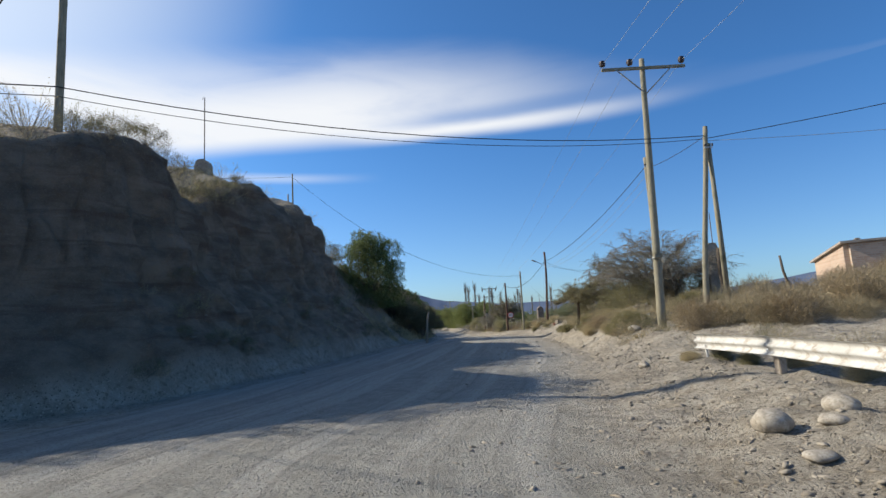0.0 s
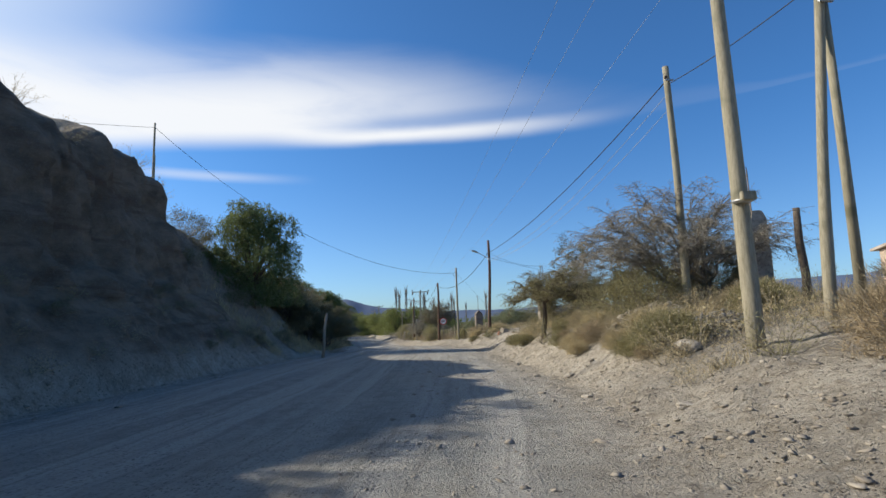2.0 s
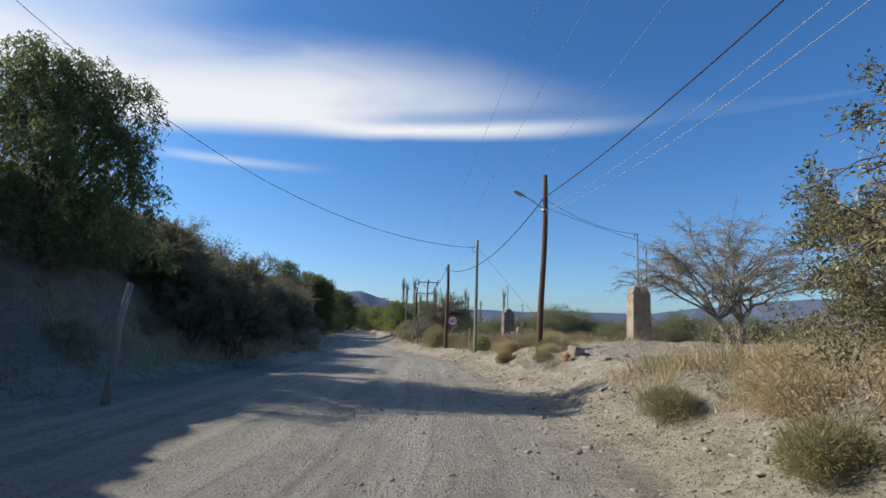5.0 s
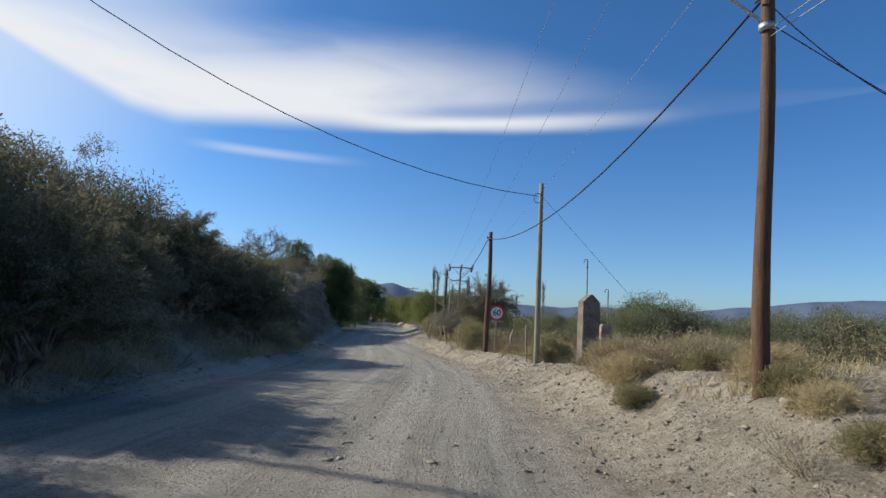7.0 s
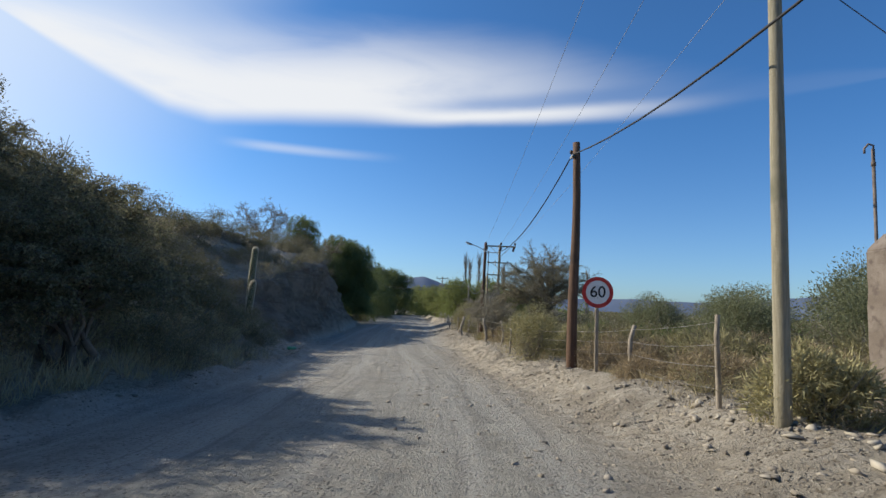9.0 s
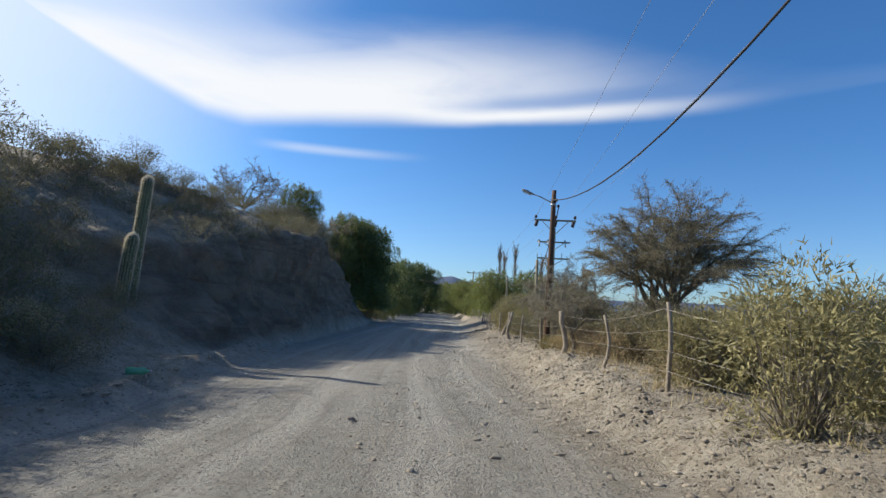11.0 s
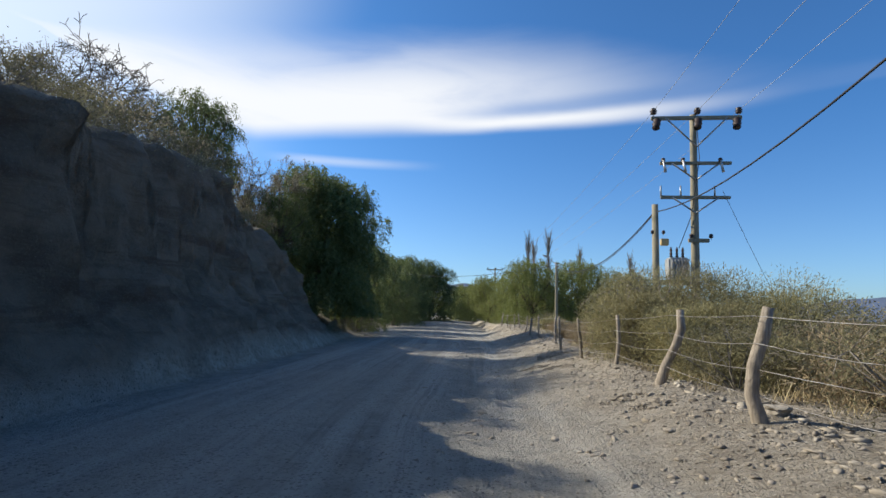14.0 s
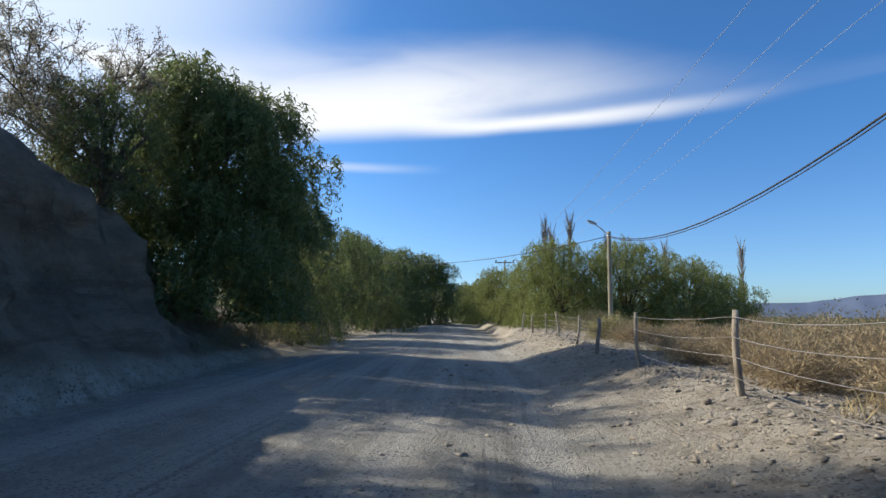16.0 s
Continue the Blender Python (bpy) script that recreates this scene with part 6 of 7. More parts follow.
def brick_face(n, where):
    turned = n.add("ShaderNodeMapping", Vector=where)
    turned.inputs["Rotation"].default_value = (radians(90), 0, 0)
    wall = n.add("ShaderNodeTexBrick", Scale=1.0)
    n.feed(wall.inputs["Vector"], turned.outputs[0])
    for name, value in (("Color1", (0.42, 0.28, 0.2, 1)), ("Color2", (0.52, 0.37, 0.275, 1)), ("Mortar", (0.45, 0.38, 0.3, 1)), ("Mortar Size", 0.012), ("Brick Width", 0.27), ("Row Height", 0.085)):
        wall.inputs[name].default_value = value
    return n.mix(n.smooth(n.noise(where, 1.6, 4), 0.45, 0.7, 0.0, 0.5), wall.outputs["Color"], (0.5, 0.42, 0.33))


M_BRICK = shader("handmade_brick", brick_face, 0.92, bump=lambda n, w: n.noise(w, 14, 5), strength=0.4)
M_ROOF = shader("sheet_roof", mottled((0.32, 0.27, 0.22), (0.42, 0.36, 0.3), 2), 0.8)


def guard_rail():
    """A corrugated steel beam on short posts, following the shoulder."""
    line = [Vector(p) for p in ((6.25, 10.15, -0.1), (6.18, 9.6, -0.08), (6.02, 7.0, -0.02), (5.55, 3.9, 0.03), (5.15, 0.5, 0.02), (4.9, -3.0, 0.0), (4.7, -7.0, 0.0))]
    ob = thing("guard_rail", 6.02, 7.0, gz(6.02, 7.0), "dented white-painted corrugated steel guard rail on short posts", "guard rail")
    base = Vector(ob.matrix_basis.translation)
    prof = ((0.0, 0.0), (-0.035, -0.02), (-0.075, -0.055), (-0.075, -0.09), (-0.03, -0.125), (-0.005, -0.15), (-0.03, -0.18), (-0.075, -0.215), (-0.075, -0.25), (-0.035, -0.285), (0.0, -0.305))
    pts = []
    for a, b in zip(line, line[1:]):
        steps = max(2, int((b - a).length / 0.3))
        pts += [a.lerp(b, k / steps) for k in range(steps)]
    pts.append(line[-1])
    co, faces = [], []
    for side in (0.0, 0.006):
        first = len(co)
        for k, p in enumerate(pts):
            way = (pts[min(k + 1, len(pts) - 1)] - pts[max(k - 1, 0)]).normalized()
            out = Vector((way.y, -way.x, 0)).normalized()
            dent = 0.012 * math.exp(-((k - 7) / 2.0) ** 2)
            for d, z in prof:
                co.append(p - base + out * (-d - dent + side) * -1 + Vector((0, 0, z + dent * 0.4)))
        w = len(prof)
        for k in range(len(pts) - 1):
            for s in range(w - 1):
                q = (first + k * w + s, first + k * w + s + 1, first + (k + 1) * w + s + 1, first + (k + 1) * w + s)
                faces.append(q if side else q[::-1])
    w, m = len(prof), len(pts) * len(prof)
    for k in range(len(pts) - 1):
        for s in (0, w - 1):
            faces.append((k * w + s, (k + 1) * w + s, m + (k + 1) * w + s, m + k * w + s))
    part("beam", (co, faces), M_WHITE_PAINT, ob)
    z = gz(6.2, 9.5)
    part("end_stake", tube([(6.24 - base.x, 9.45 - base.y, z - 0.15 - base.z), (6.2 - base.x, 9.5 - base.y, -0.3 - base.z)], (0.025, 0.025), 8), M_WHITE_PAINT, ob, "thin bent white stake")
    for x, y in ((6.1, 6.9), (5.65, 3.6), (5.25, 0.0), (5.0, -3.6)):
        z = gz(x, y)
        post = part("post", worn(block(0.12, 0.16, 0.75, (x - base.x + 0.07, y - base.y, -0.42 - base.z), 0.012), 0.006, 5), M_CONCRETE, ob, "pale squared post")
        part("bolt", tube([(x - base.x - 0.1, y - base.y - 0.02, -0.24 - base.z), (x - base.x - 0.13, y - base.y - 0.02, -0.24 - base.z)], 0.025, 8), M_STEEL, post)
    return ob


guard_rail()


def letters(text, size, material, parent, matrix):
    curve = bpy.data.curves.new("digits", "FONT")
    curve.body, curve.size, curve.align_x, curve.align_y, curve.extrude, curve.offset = text, size, "CENTER", "CENTER", 0.002, 0.003
    temp = bpy.data.objects.new("digits", curve)
    scene.collection.objects.link(temp)
    mesh = bpy.data.meshes.new_from_object(temp.evaluated_get(bpy.context.evaluated_depsgraph_get()))
    bpy.data.objects.remove(temp)
    mesh.materials.clear()
    mesh.materials.append(material)
    mesh.transform(matrix)
    return part("digits", mesh, material, parent, "black speed limit digits")


def disc(radius, inner, depth, z0, sides=40):
    """A ring or disc facing -y."""
    co, faces = [], []
    rings = [(radius, -depth), (radius, 0.0)] if not inner else [(inner, 0.0), (inner, -depth), (radius, -depth), (radius, 0.0)]
    for r, y in rings:
        co += [(r * math.cos(a), z0 + y, r * math.sin(a)) for a in (2 * math.pi * k / sides for k in range(sides))]
    for j in range(len(rings) - 1):
        faces += [(j * sides + k, (j + 1) * sides + k, (j + 1) * sides + (k + 1) % sides, j * sides + (k + 1) % sides) for k in range(sides)]
    if not inner:
        faces += [tuple(range(sides)), tuple(reversed(range(sides, 2 * sides)))]
    return co, faces


def speed_sign(x, y, z):
    g = gz(x, y)
    ob = thing("speed_limit_sign", x, y, g, "round white speed limit sign with red rim on a grey post", "road sign")
    part("post", worn(block(0.07, 0.06, z - g + 0.5, (0.0, 0.05, (z - g) / 2 + 0.05), 0.008), 0.004, 6), M_POST_WOOD, ob)
    lift = Matrix.Translation((0, 0, z - g))
    face = new("plate", mesh_of("plate", [lift @ Vector(c) for c in disc(0.345, 0, 0.006, 0.0)[0]], disc(0.345, 0, 0.006, 0.0)[1], M_SIGN, False))
    face.parent = ob
    c, f = disc(0.35, 0.265, 0.005, -0.007)
    part("rim", mesh_of("rim", [lift @ Vector(v) for v in c], f, M_RED, False), M_RED, face, "red painted rim")
    letters("60", 0.36, M_BLACK, face, lift @ Matrix.Translation((0, -0.012, 0)) @ Matrix.Rotation(radians(90), 4, "X"))
    for dz in (-0.12, 0.14):
        part("bolt", tube([(0, -0.006, z - g + dz), (0, -0.016, z - g + dz)], 0.012, 8), M_STEEL, face)
    return ob


speed_sign(7.72, 59.75, 0.45)


def pillar(x, y, w, d, h, label, roof="gable", material=None, lean=0.0, turn=0.0):
    """A squat masonry pillar with a shaped head."""
    g = gz(x, y)
    ob = thing("masonry_pillar", x, y, g, label, "pillar", "masonry pillars", rz=turn)
    bm = bmesh.new()
    rows = [(-0.4, 1.04), (0.0, 1.03), (h * 0.3, 1.0), (h * 0.6, 0.985), (h - 0.28, 0.97)]
    rows += [(h - 0.05, 0.7), (h, 0.6)] if roof == "hip" else [(h - 0.12, 0.82), (h - 0.03, 0.55), (h, 0.25)] if roof == "round" else [(h - 0.02, 0.12)]
    rings = []
    for z, s in rows:
        loop = []
        sd = 1.0 if roof in ("gable", "round") and z > h - 0.29 else s
        for cx, cy in ((-1, -1), (1, -1), (1, 1), (-1, 1)):
            loop.append(bm.verts.new((cx * w / 2 * s + lean * z, cy * d / 2 * (sd if s < 0.9 else s), z)))
        rings.append(loop)
    for a, b in zip(rings, rings[1:]):
        for k in range(4):
            bm.faces.new((a[k], a[(k + 1) % 4], b[(k + 1) % 4], b[k]))
    bm.faces.new(rings[-1])
    bm.faces.new(rings[0][::-1])
    bmesh.ops.bevel(bm, geom=bm.edges[:], offset=0.02, segments=2, affect="EDGES")
    bmesh.ops.subdivide_edges(bm, edges=[e for e in bm.edges if e.calc_length() > 0.3], cuts=3, use_grid_fill=True)
    part("shaft", worn(worn(bm, 0.02, 3, x), 0.008, 11, y), material or M_CONCRETE, ob)
    return ob


M_PIPE = shader("rusty_pipe", mottled((0.1, 0.08, 0.068), (0.19, 0.155, 0.13), 6), 0.7, 0.3)


def mast(x, y, top, label="thin steel pipe mast with a hooked end", hook=0.12, z=None, r=0.022):
    g = gz(x, y) if z is None else z
    ob = thing("pipe_mast", x, y, g, label, "mast", "pipe masts")
    part("pipe", tube([(0, 0, -0.3), (0, 0, top - g)], r, 8), M_PIPE, ob)
    if hook:
        part("hook", tube([(0, 0, top - g - 0.02), (0.01, 0, top - g + 0.05), (-hook * 0.5, 0, top - g + 0.07), (-hook, 0, top - g), (-hook, 0, top - g - 0.07)], 0.015, 6), M_PIPE, ob)
        part("collar", tube([(0, 0, top - g - 0.25), (0, 0, top - g - 0.19)], 0.03, 8), M_PIPE, ob)
    return ob


pillar(12.95, 43.95, 0.68, 0.6, 2.05, "stout weathered concrete pillar with a bevelled head", "hip")
mast(13.15, 44.35, 3.95)
mast(13.65, 44.7, 3.5)
pillar(10.3, 54.6, 0.62, 0.56, 1.28 - gz(10.35, 54.6), "tall weathered concrete pillar with a pointed head", "gable", M_EARTH_BRICK, turn=4.0)
pillar(11.3, 55.9, 0.42, 0.4, 0.22 - gz(11.3, 55.9), "short reddish masonry stub beside a pillar", "hip", M_ADOBE)
mast(10.4, 55.2, 2.5)
mast(11.55, 56.3, 1.5)
pillar(13.45, 23.3, 0.52, 0.44, 3.42 - gz(13.45, 23.3), "weathered masonry pillar with a flat bevelled head", "hip", turn=-6.0)
mast(13.9, 24.0, 4.95)
pillar(-12.3, 26.1, 0.75, 0.7, 9.85 - gz(-12.3, 26.1), "small masonry pillar with a rounded head on the bank", "round")
mast(-12.4, 26.4, 13.6, r=0.03)


def stake(x, y, top, dx, dy, r=0.06, label="dark crooked wooden stake among dry bushes", wood=None):
    g = gz(x, y)
    ob = thing("stake", x, y, g, label, "stake", "stakes")
    h = top - g
    part("stem", tube([(0, 0, -0.3), (dx * 0.3 + 0.03, dy * 0.3, h * 0.3), (dx * 0.6 - 0.03, dy * 0.6, h * 0.65), (dx, dy, h)], (r, r * 0.95, r * 0.9, r * 0.75), 8), wood or M_BARK, ob)
    return ob


stake(13.1, 17.3, 2.16, -0.12, 0.15, 0.05)
stake(12.2, 20.2, 2.85, 0.0, 0, 0.1, "thick dark wooden stake near a white pillar")
stake(-0.95, 34.9, 1.0, 0.25, 0, 0.075, "short pale leaning stump at the foot of the bank", M_POST_WOOD)


def house():
    x0, x1, y0, y1 = 17.9, 26.5, 20.6, 25.6
    g = gz(x0, y0)
    ob = thing("brick_house", x0, y0, g, "low unplastered brick house with a thin sheet roof", "house", rz=-22.4)
    h0, h1, th = 2.35 - g, 2.75 - g, 0.2
    wide, deep = x1 - x0, y1 - y0

    def wall(a, b, ha, hb, gable=0.0):
        (ax, ay), (bx, by) = a, b
        way = Vector((bx - ax, by - ay, 0)).normalized()
        nx, ny = way.y * th, -way.x * th
        mid = Vector(((ax + bx) / 2, (ay + by) / 2, 0))
        co = []
        for ox, oy in ((0, 0), (nx, ny)):
            co += [(ax + ox, ay + oy, -0.6), (bx + ox, by + oy, -0.6), (bx + ox, by + oy, hb), (mid.x + ox, mid.y + oy, max(ha, hb) + gable if gable else (ha + hb) / 2), (ax + ox, ay + oy, ha)]
        faces = [(0, 1, 2, 3, 4), (9, 8, 7, 6, 5)] + [(k, (k + 1) % 5, 5 + (k + 1) % 5, 5 + k)[::-1] for k in range(5)]
        part("wall", mesh_of("wall", co, faces, M_BRICK, False), M_BRICK, ob)

    wall((0, 0), (wide, 0), h1, h1)
    wall((wide, 0), (wide, deep), h1, h0)
    wall((wide, deep), (0, deep), h0, h0)
    wall((0, deep), (0, 0), h0, h1)
    roof = bmesh.new()
    pts = ((-0.35, -0.35, h1 + 0.03), (2.3, -0.35, h1 + 0.05), (wide + 0.3, -0.35, h1 + 0.03), (wide + 0.3, deep + 0.3, h0), (2.3, deep + 0.3, h0 + 0.02), (-0.35, deep + 0.3, h0))
    low, high_ = [roof.verts.new(p) for p in pts], [roof.verts.new((p[0], p[1], p[2] + 0.09)) for p in pts]
    for a, b in ((0, 5), (5, 4), (4, 3), (3, 2), (2, 1), (1, 0)):
        roof.faces.new((low[a], low[b], high_[b], high_[a]))
    for rows in (low[::-1], high_):
        roof.faces.new((rows[0], rows[1], rows[4], rows[5]))
        roof.faces.new((rows[1], rows[2], rows[3], rows[4]))
    part("roof", roof, M_ROOF, ob, "thin sloping sheet roof")
    for k in range(7):
        x = 0.3 + k * 1.1
        part("roof_stone", worn(block(0.22, 0.2, 0.1, (x, -0.15, h1 + 0.16), 0.04), 0.03, 5, k), M_STONE, ob)
    return ob


house()


# ---- the wire fence ----
FENCE = table("""
8.25 55.3 1.3 0.02
8.3 59.4 1.1 0.16
7.7 62.0 1.0 -0.05
7.15 64.8 1.05 0.05
6.56 67.4 1.3 -0.08
6.48 71.7 1.2 0.06
5.8 74.2 1.2 0.16
5.7 78.4 1.15 0.03
5.2 81.4 1.1 0.05
4.9 84.1 1.25 -0.1
4.7 87.05 1.2 0.12
4.45 89.85 1.05 0.05
4.0 91.9 1.0 -0.05
3.75 94.5 1.0 -0.03
3.9 97.7 1.0 0.02
3.6 101.0 0.95 -0.12
3.32 104.2 0.85 0.03
3.2 107.4 0.85 0.1
3.0 110.7 0.9 -0.08
2.7 113.6 0.9 0.05
2.3 116.6 0.9 0.0
1.9 119.8 0.95 0.08
""").T                                                   # x, y, height, lean
fence = thing("wire_fence", 5.7, 78.4, gz(5.7, 78.4), "sagging wire fence on crooked weathered wooden posts", "fence")
FB = Vector(fence.matrix_basis.translation)
rng = random.Random(8)
tops = []
for k, (x, y, h, lean) in enumerate(FENCE):
    z = gz(x, y)
    r = 0.075 if k in (6, 9, 10) else rng.uniform(0.034, 0.055)
    bend = 0.13 if k in (6, 9, 10) else 0.09 if k in (1, 6, 5) else 0.03
    pts = [(x - FB.x + lean * t + bend * math.sin(5 * t + k), y - FB.y + 0.04 * math.sin(4 * t + 2 * k), z - FB.z - 0.35 * (1 - t) + h * t) for t in (0, 0.2, 0.4, 0.6, 0.8, 1.0)]
    rad = [r * f for f in ((1.35, 1.2, 1.0, 0.9, 0.95, 0.75) if k in (6, 9, 10) else (1.1, 1.05, 1.0, 0.95, 0.9, 0.8))]
    part("post", tube(pts, rad, 9), M_POST_WOOD, fence, "thick bleached crooked post" if k in (6, 9, 10) else "")
    tops.append((Vector((x - FB.x, y - FB.y, z - FB.z)), h, lean))
M_FENCE_WIRE = shader("rusty_fence_wire", mottled((0.3, 0.26, 0.22), (0.5, 0.48, 0.45), 3), 0.55, 0.5)
for level in (0.22, 0.45, 0.68, 0.92):
    for (a, ha, la), (b, hb, lb) in zip(tops, tops[1:]):
        p, q = a + Vector((la * level - 0.06, -0.04, ha * level)), b + Vector((lb * level - 0.06, -0.04, hb * level))
        sag = rng.uniform(0.02, 0.07)
        line = [p.lerp(q, t) - Vector((0, 0, sag * 4 * t * (1 - t))) for t in (0, 0.25, 0.5, 0.75, 1)]
        part("wire", tube(line, 0.0045, 3, False), M_FENCE_WIRE, fence)


# ---- stones ----
def stone_shape(seed, flat=0.7, detail=2, smooth=False):
    bm = bmesh.new()
    bmesh.ops.create_icosphere(bm, subdivisions=detail, radius=0.5)
    rng = random.Random(seed)
    sx, sy, off = rng.uniform(0.85, 1.2), rng.uniform(0.7, 1.0), Vector((seed * 3.1, seed, 0))
    for v in bm.verts:
        k = 1 + (0.25 if smooth else 0.5) * noise.noise(v.co * 1.9 + off) + (0.03 if smooth else 0.12) * noise.noise(v.co * 5 + off)
        k *= 1.0 if smooth else min(1.0, 0.36 / max(abs(v.co.x), abs(v.co.y) * 1.1, 0.01) + 0.06)
        v.co = Vector((v.co.x * sx * k, v.co.y * sy * k, v.co.z * flat * k))
    return bm


M_BOULDER = shader("tan_boulder", mottled((0.3, 0.26, 0.205), (0.44, 0.395, 0.325), 5, (0.22, 0.19, 0.15), 13), 0.9, bump=lambda n, w: n.noise(w, 16, 6, 0.7), strength=0.4, spec=0.2)


def rock(x, y, size, seed, label, material=None, flat=0.65, sink=0.25, turn=None):
    mesh = bpy.data.meshes.new("rock")
    bm = stone_shape(seed, flat, 3, "smooth" in label)
    for f in bm.faces:
        f.smooth = "smooth" in label
    bm.to_mesh(mesh)
    bm.free()
    mesh.materials.append(material or M_BOULDER)
    ob = new("rock", mesh)
    ob.matrix_basis = pose(x, y, gz(x, y) + size * flat * (0.5 - sink), 0, 0, seed * 47 if turn is None else turn) @ Matrix.Scale(size, 4)
    return tagged(ob, label, "rock", "loose rocks")


rock(4.25, 4.0, 0.42, 1, "smooth pale rounded boulder on stony earth")
rock(5.1, 4.1, 0.36, 2, "smooth pale rounded boulder half buried in earth")
rock(4.75, 3.75, 0.3, 3, "smooth flat tan stone half buried in earth", flat=0.4)
rock(4.15, 3.1, 0.34, 4, "smooth flat tan stone half buried in earth", flat=0.35)
rock(5.2, 10.4, 0.28, 5, "angular pale stone on the road shoulder")
rock(5.55, 17.6, 0.2, 6, "flat pale stone at the road's edge", flat=0.35)
rock(5.95, 15.2, 0.26, 7, "flat pale stone at the road's edge", flat=0.4)
rock(7.55, 17.7, 0.5, 8, "smooth reddish boulder at the foot of a stone heap", flat=0.6)
rock(8.75, 42.0, 0.2, 9, "angular dark brown stone on sandy ground")
rock(9.2, 37.8, 0.24, 10, "flat pale stone on sandy ground", flat=0.4)
rock(5.7, 21.2, 0.16, 11, "small dark stone at the road's edge")
rock(6.3, 20.5, 0.24, 12, "flat grey stone at the road's edge", flat=0.4)
rock(6.2, 24.9, 0.18, 13, "small dark stone at the road's edge")
rock(5.1, 84.4, 0.34, 14, "flat bleached stone on the earth berm", flat=0.35)
rock(3.1, 93.3, 0.26, 15, "pale stone on the earth berm")
rock(8.85, 39.75, 0.3, 16, "rounded brick-red rubble block on stony ground", M_RUST_BLOCK, 0.8, 0.1)
white = worn(block(0.4, 0.3, 0.3, (0, 0, 0), 0.02), 0.03, 3)
wm = bpy.data.meshes.new("concrete_lump")
white.to_mesh(wm)
white.free()
wm.materials.append(M_CONCRETE)
lump = new("concrete_lump", wm)
lump.matrix_basis = pose(9.22, 40.0, gz(9.22, 40.0) + 0.1, 8, 10, 30)
tagged(lump, "broken pale concrete lump on stony ground", "rubble")
for k, (x, y) in enumerate(((8.3, 40.5), (8.8, 39.2), (9.5, 40.0), (9.7, 39.4), (8.0, 45.5), (8.5, 43.9), (9.0, 44.0), (8.6, 45.2), (9.1, 43.4), (7.9, 55.2), (8.0, 56.3), (7.7, 57.6), (7.3, 58.9), (7.2, 62.0))):
    rock(x, y, 0.12 + 0.1 * ((k * 7) % 5) / 5, 20 + k, "loose tan stone on dry ground", flat=0.55)

# bleached branches thrown beside the dark pole
rng = random.Random(12)
for k in range(5):
    a, l = rng.uniform(-0.6, 0.6), rng.uniform(0.5, 1.1)
    x, y = 9.0 + rng.uniform(0, 0.5), 46.2 + rng.uniform(-0.2, 0.5)
    g = gz(x, y)
    ob = thing("branch", x, y, g, "bleached dead branch lying by a pole", "branch", "dead branches")
    part("stem", tube([(-l / 2, 0, 0.22 + 0.02 * k), (-l * 0.1, 0.08 * math.sin(k), 0.18 + 0.02 * k), (l / 2, 0.1, 0.05 + 0.02 * k)], (0.018, 0.014, 0.007), 7), M_DRIFTWOOD, ob)
    ob.matrix_basis = pose(x, y, g - 0.05, 0, 0, math.degrees(a))


def stones(name, label, spots, seed, material=None, fine=False):
    """Many small stones in one mesh: spots rows of x, y, size, lift."""
    rng = np.random.default_rng(seed)
    gold = (1 + 5 ** 0.5) / 2
    ico = unit(np.array([(-1, gold, 0), (1, gold, 0), (-1, -gold, 0), (1, -gold, 0), (0, -1, gold), (0, 1, gold), (0, -1, -gold), (0, 1, -gold), (gold, 0, -1), (gold, 0, 1), (-gold, 0, -1), (-gold, 0, 1)]))
    tri = np.array([(0, 11, 5), (0, 5, 1), (0, 1, 7), (0, 7, 10), (0, 10, 11), (1, 5, 9), (5, 11, 4), (11, 10, 2), (10, 7, 6), (7, 1, 8), (3, 9, 4), (3, 4, 2), (3, 2, 6), (3, 6, 8), (3, 8, 9), (4, 9, 5), (2, 4, 11), (6, 2, 10), (8, 6, 7), (9, 8, 1)])
    if fine:
        ico = np.array([(1, 0, -0.4), (0, 1, -0.4), (-1, 0, -0.4), (0, -1, -0.4), (0.2, 0.1, 0.8)], float)
        tri = np.array([(0, 1, 4), (1, 2, 4), (2, 3, 4), (3, 0, 4)])
    spots = np.asarray(spots, float)
    z = land(spots[:, 0], spots[:, 1])[0] + spots[:, 3]
    turn = rng.random(len(spots)) * 2 * math.pi
    shape = ico[None] * np.clip(1 + rng.normal(size=(len(spots), len(ico), 1)) * 0.5, 0.35, 2.1) * rng.uniform((0.7, 0.45, 0.25), (1.5, 1.0, 0.6), (len(spots), 3))[:, None]
    c, s = np.cos(turn)[:, None], np.sin(turn)[:, None]
    shape = np.stack([shape[..., 0] * c - shape[..., 1] * s, shape[..., 0] * s + shape[..., 1] * c, shape[..., 2]], -1) * spots[:, 2, None, None] / 2
    co = shape + np.stack([spots[:, 0], spots[:, 1], z + 0.03 * spots[:, 2]], 1)[:, None]
    faces = (tri[None] + (np.arange(len(spots)) * len(ico))[:, None, None]).reshape(-1, 3)
    ob = new(name, fast_mesh(name, co, faces, material or M_STONE))
    return tagged(ob, label, "stones", kind="stuff")


rng = np.random.default_rng(21)
def strewn(y, x, size):
    """Rows for stones(): those large enough to have a rounded shape, and the grit."""
    rows = np.column_stack([x, y, size, 0 * size])
    return [tuple(r) for r in rows[size > 0.055]], [tuple(r) for r in rows[size <= 0.055]]


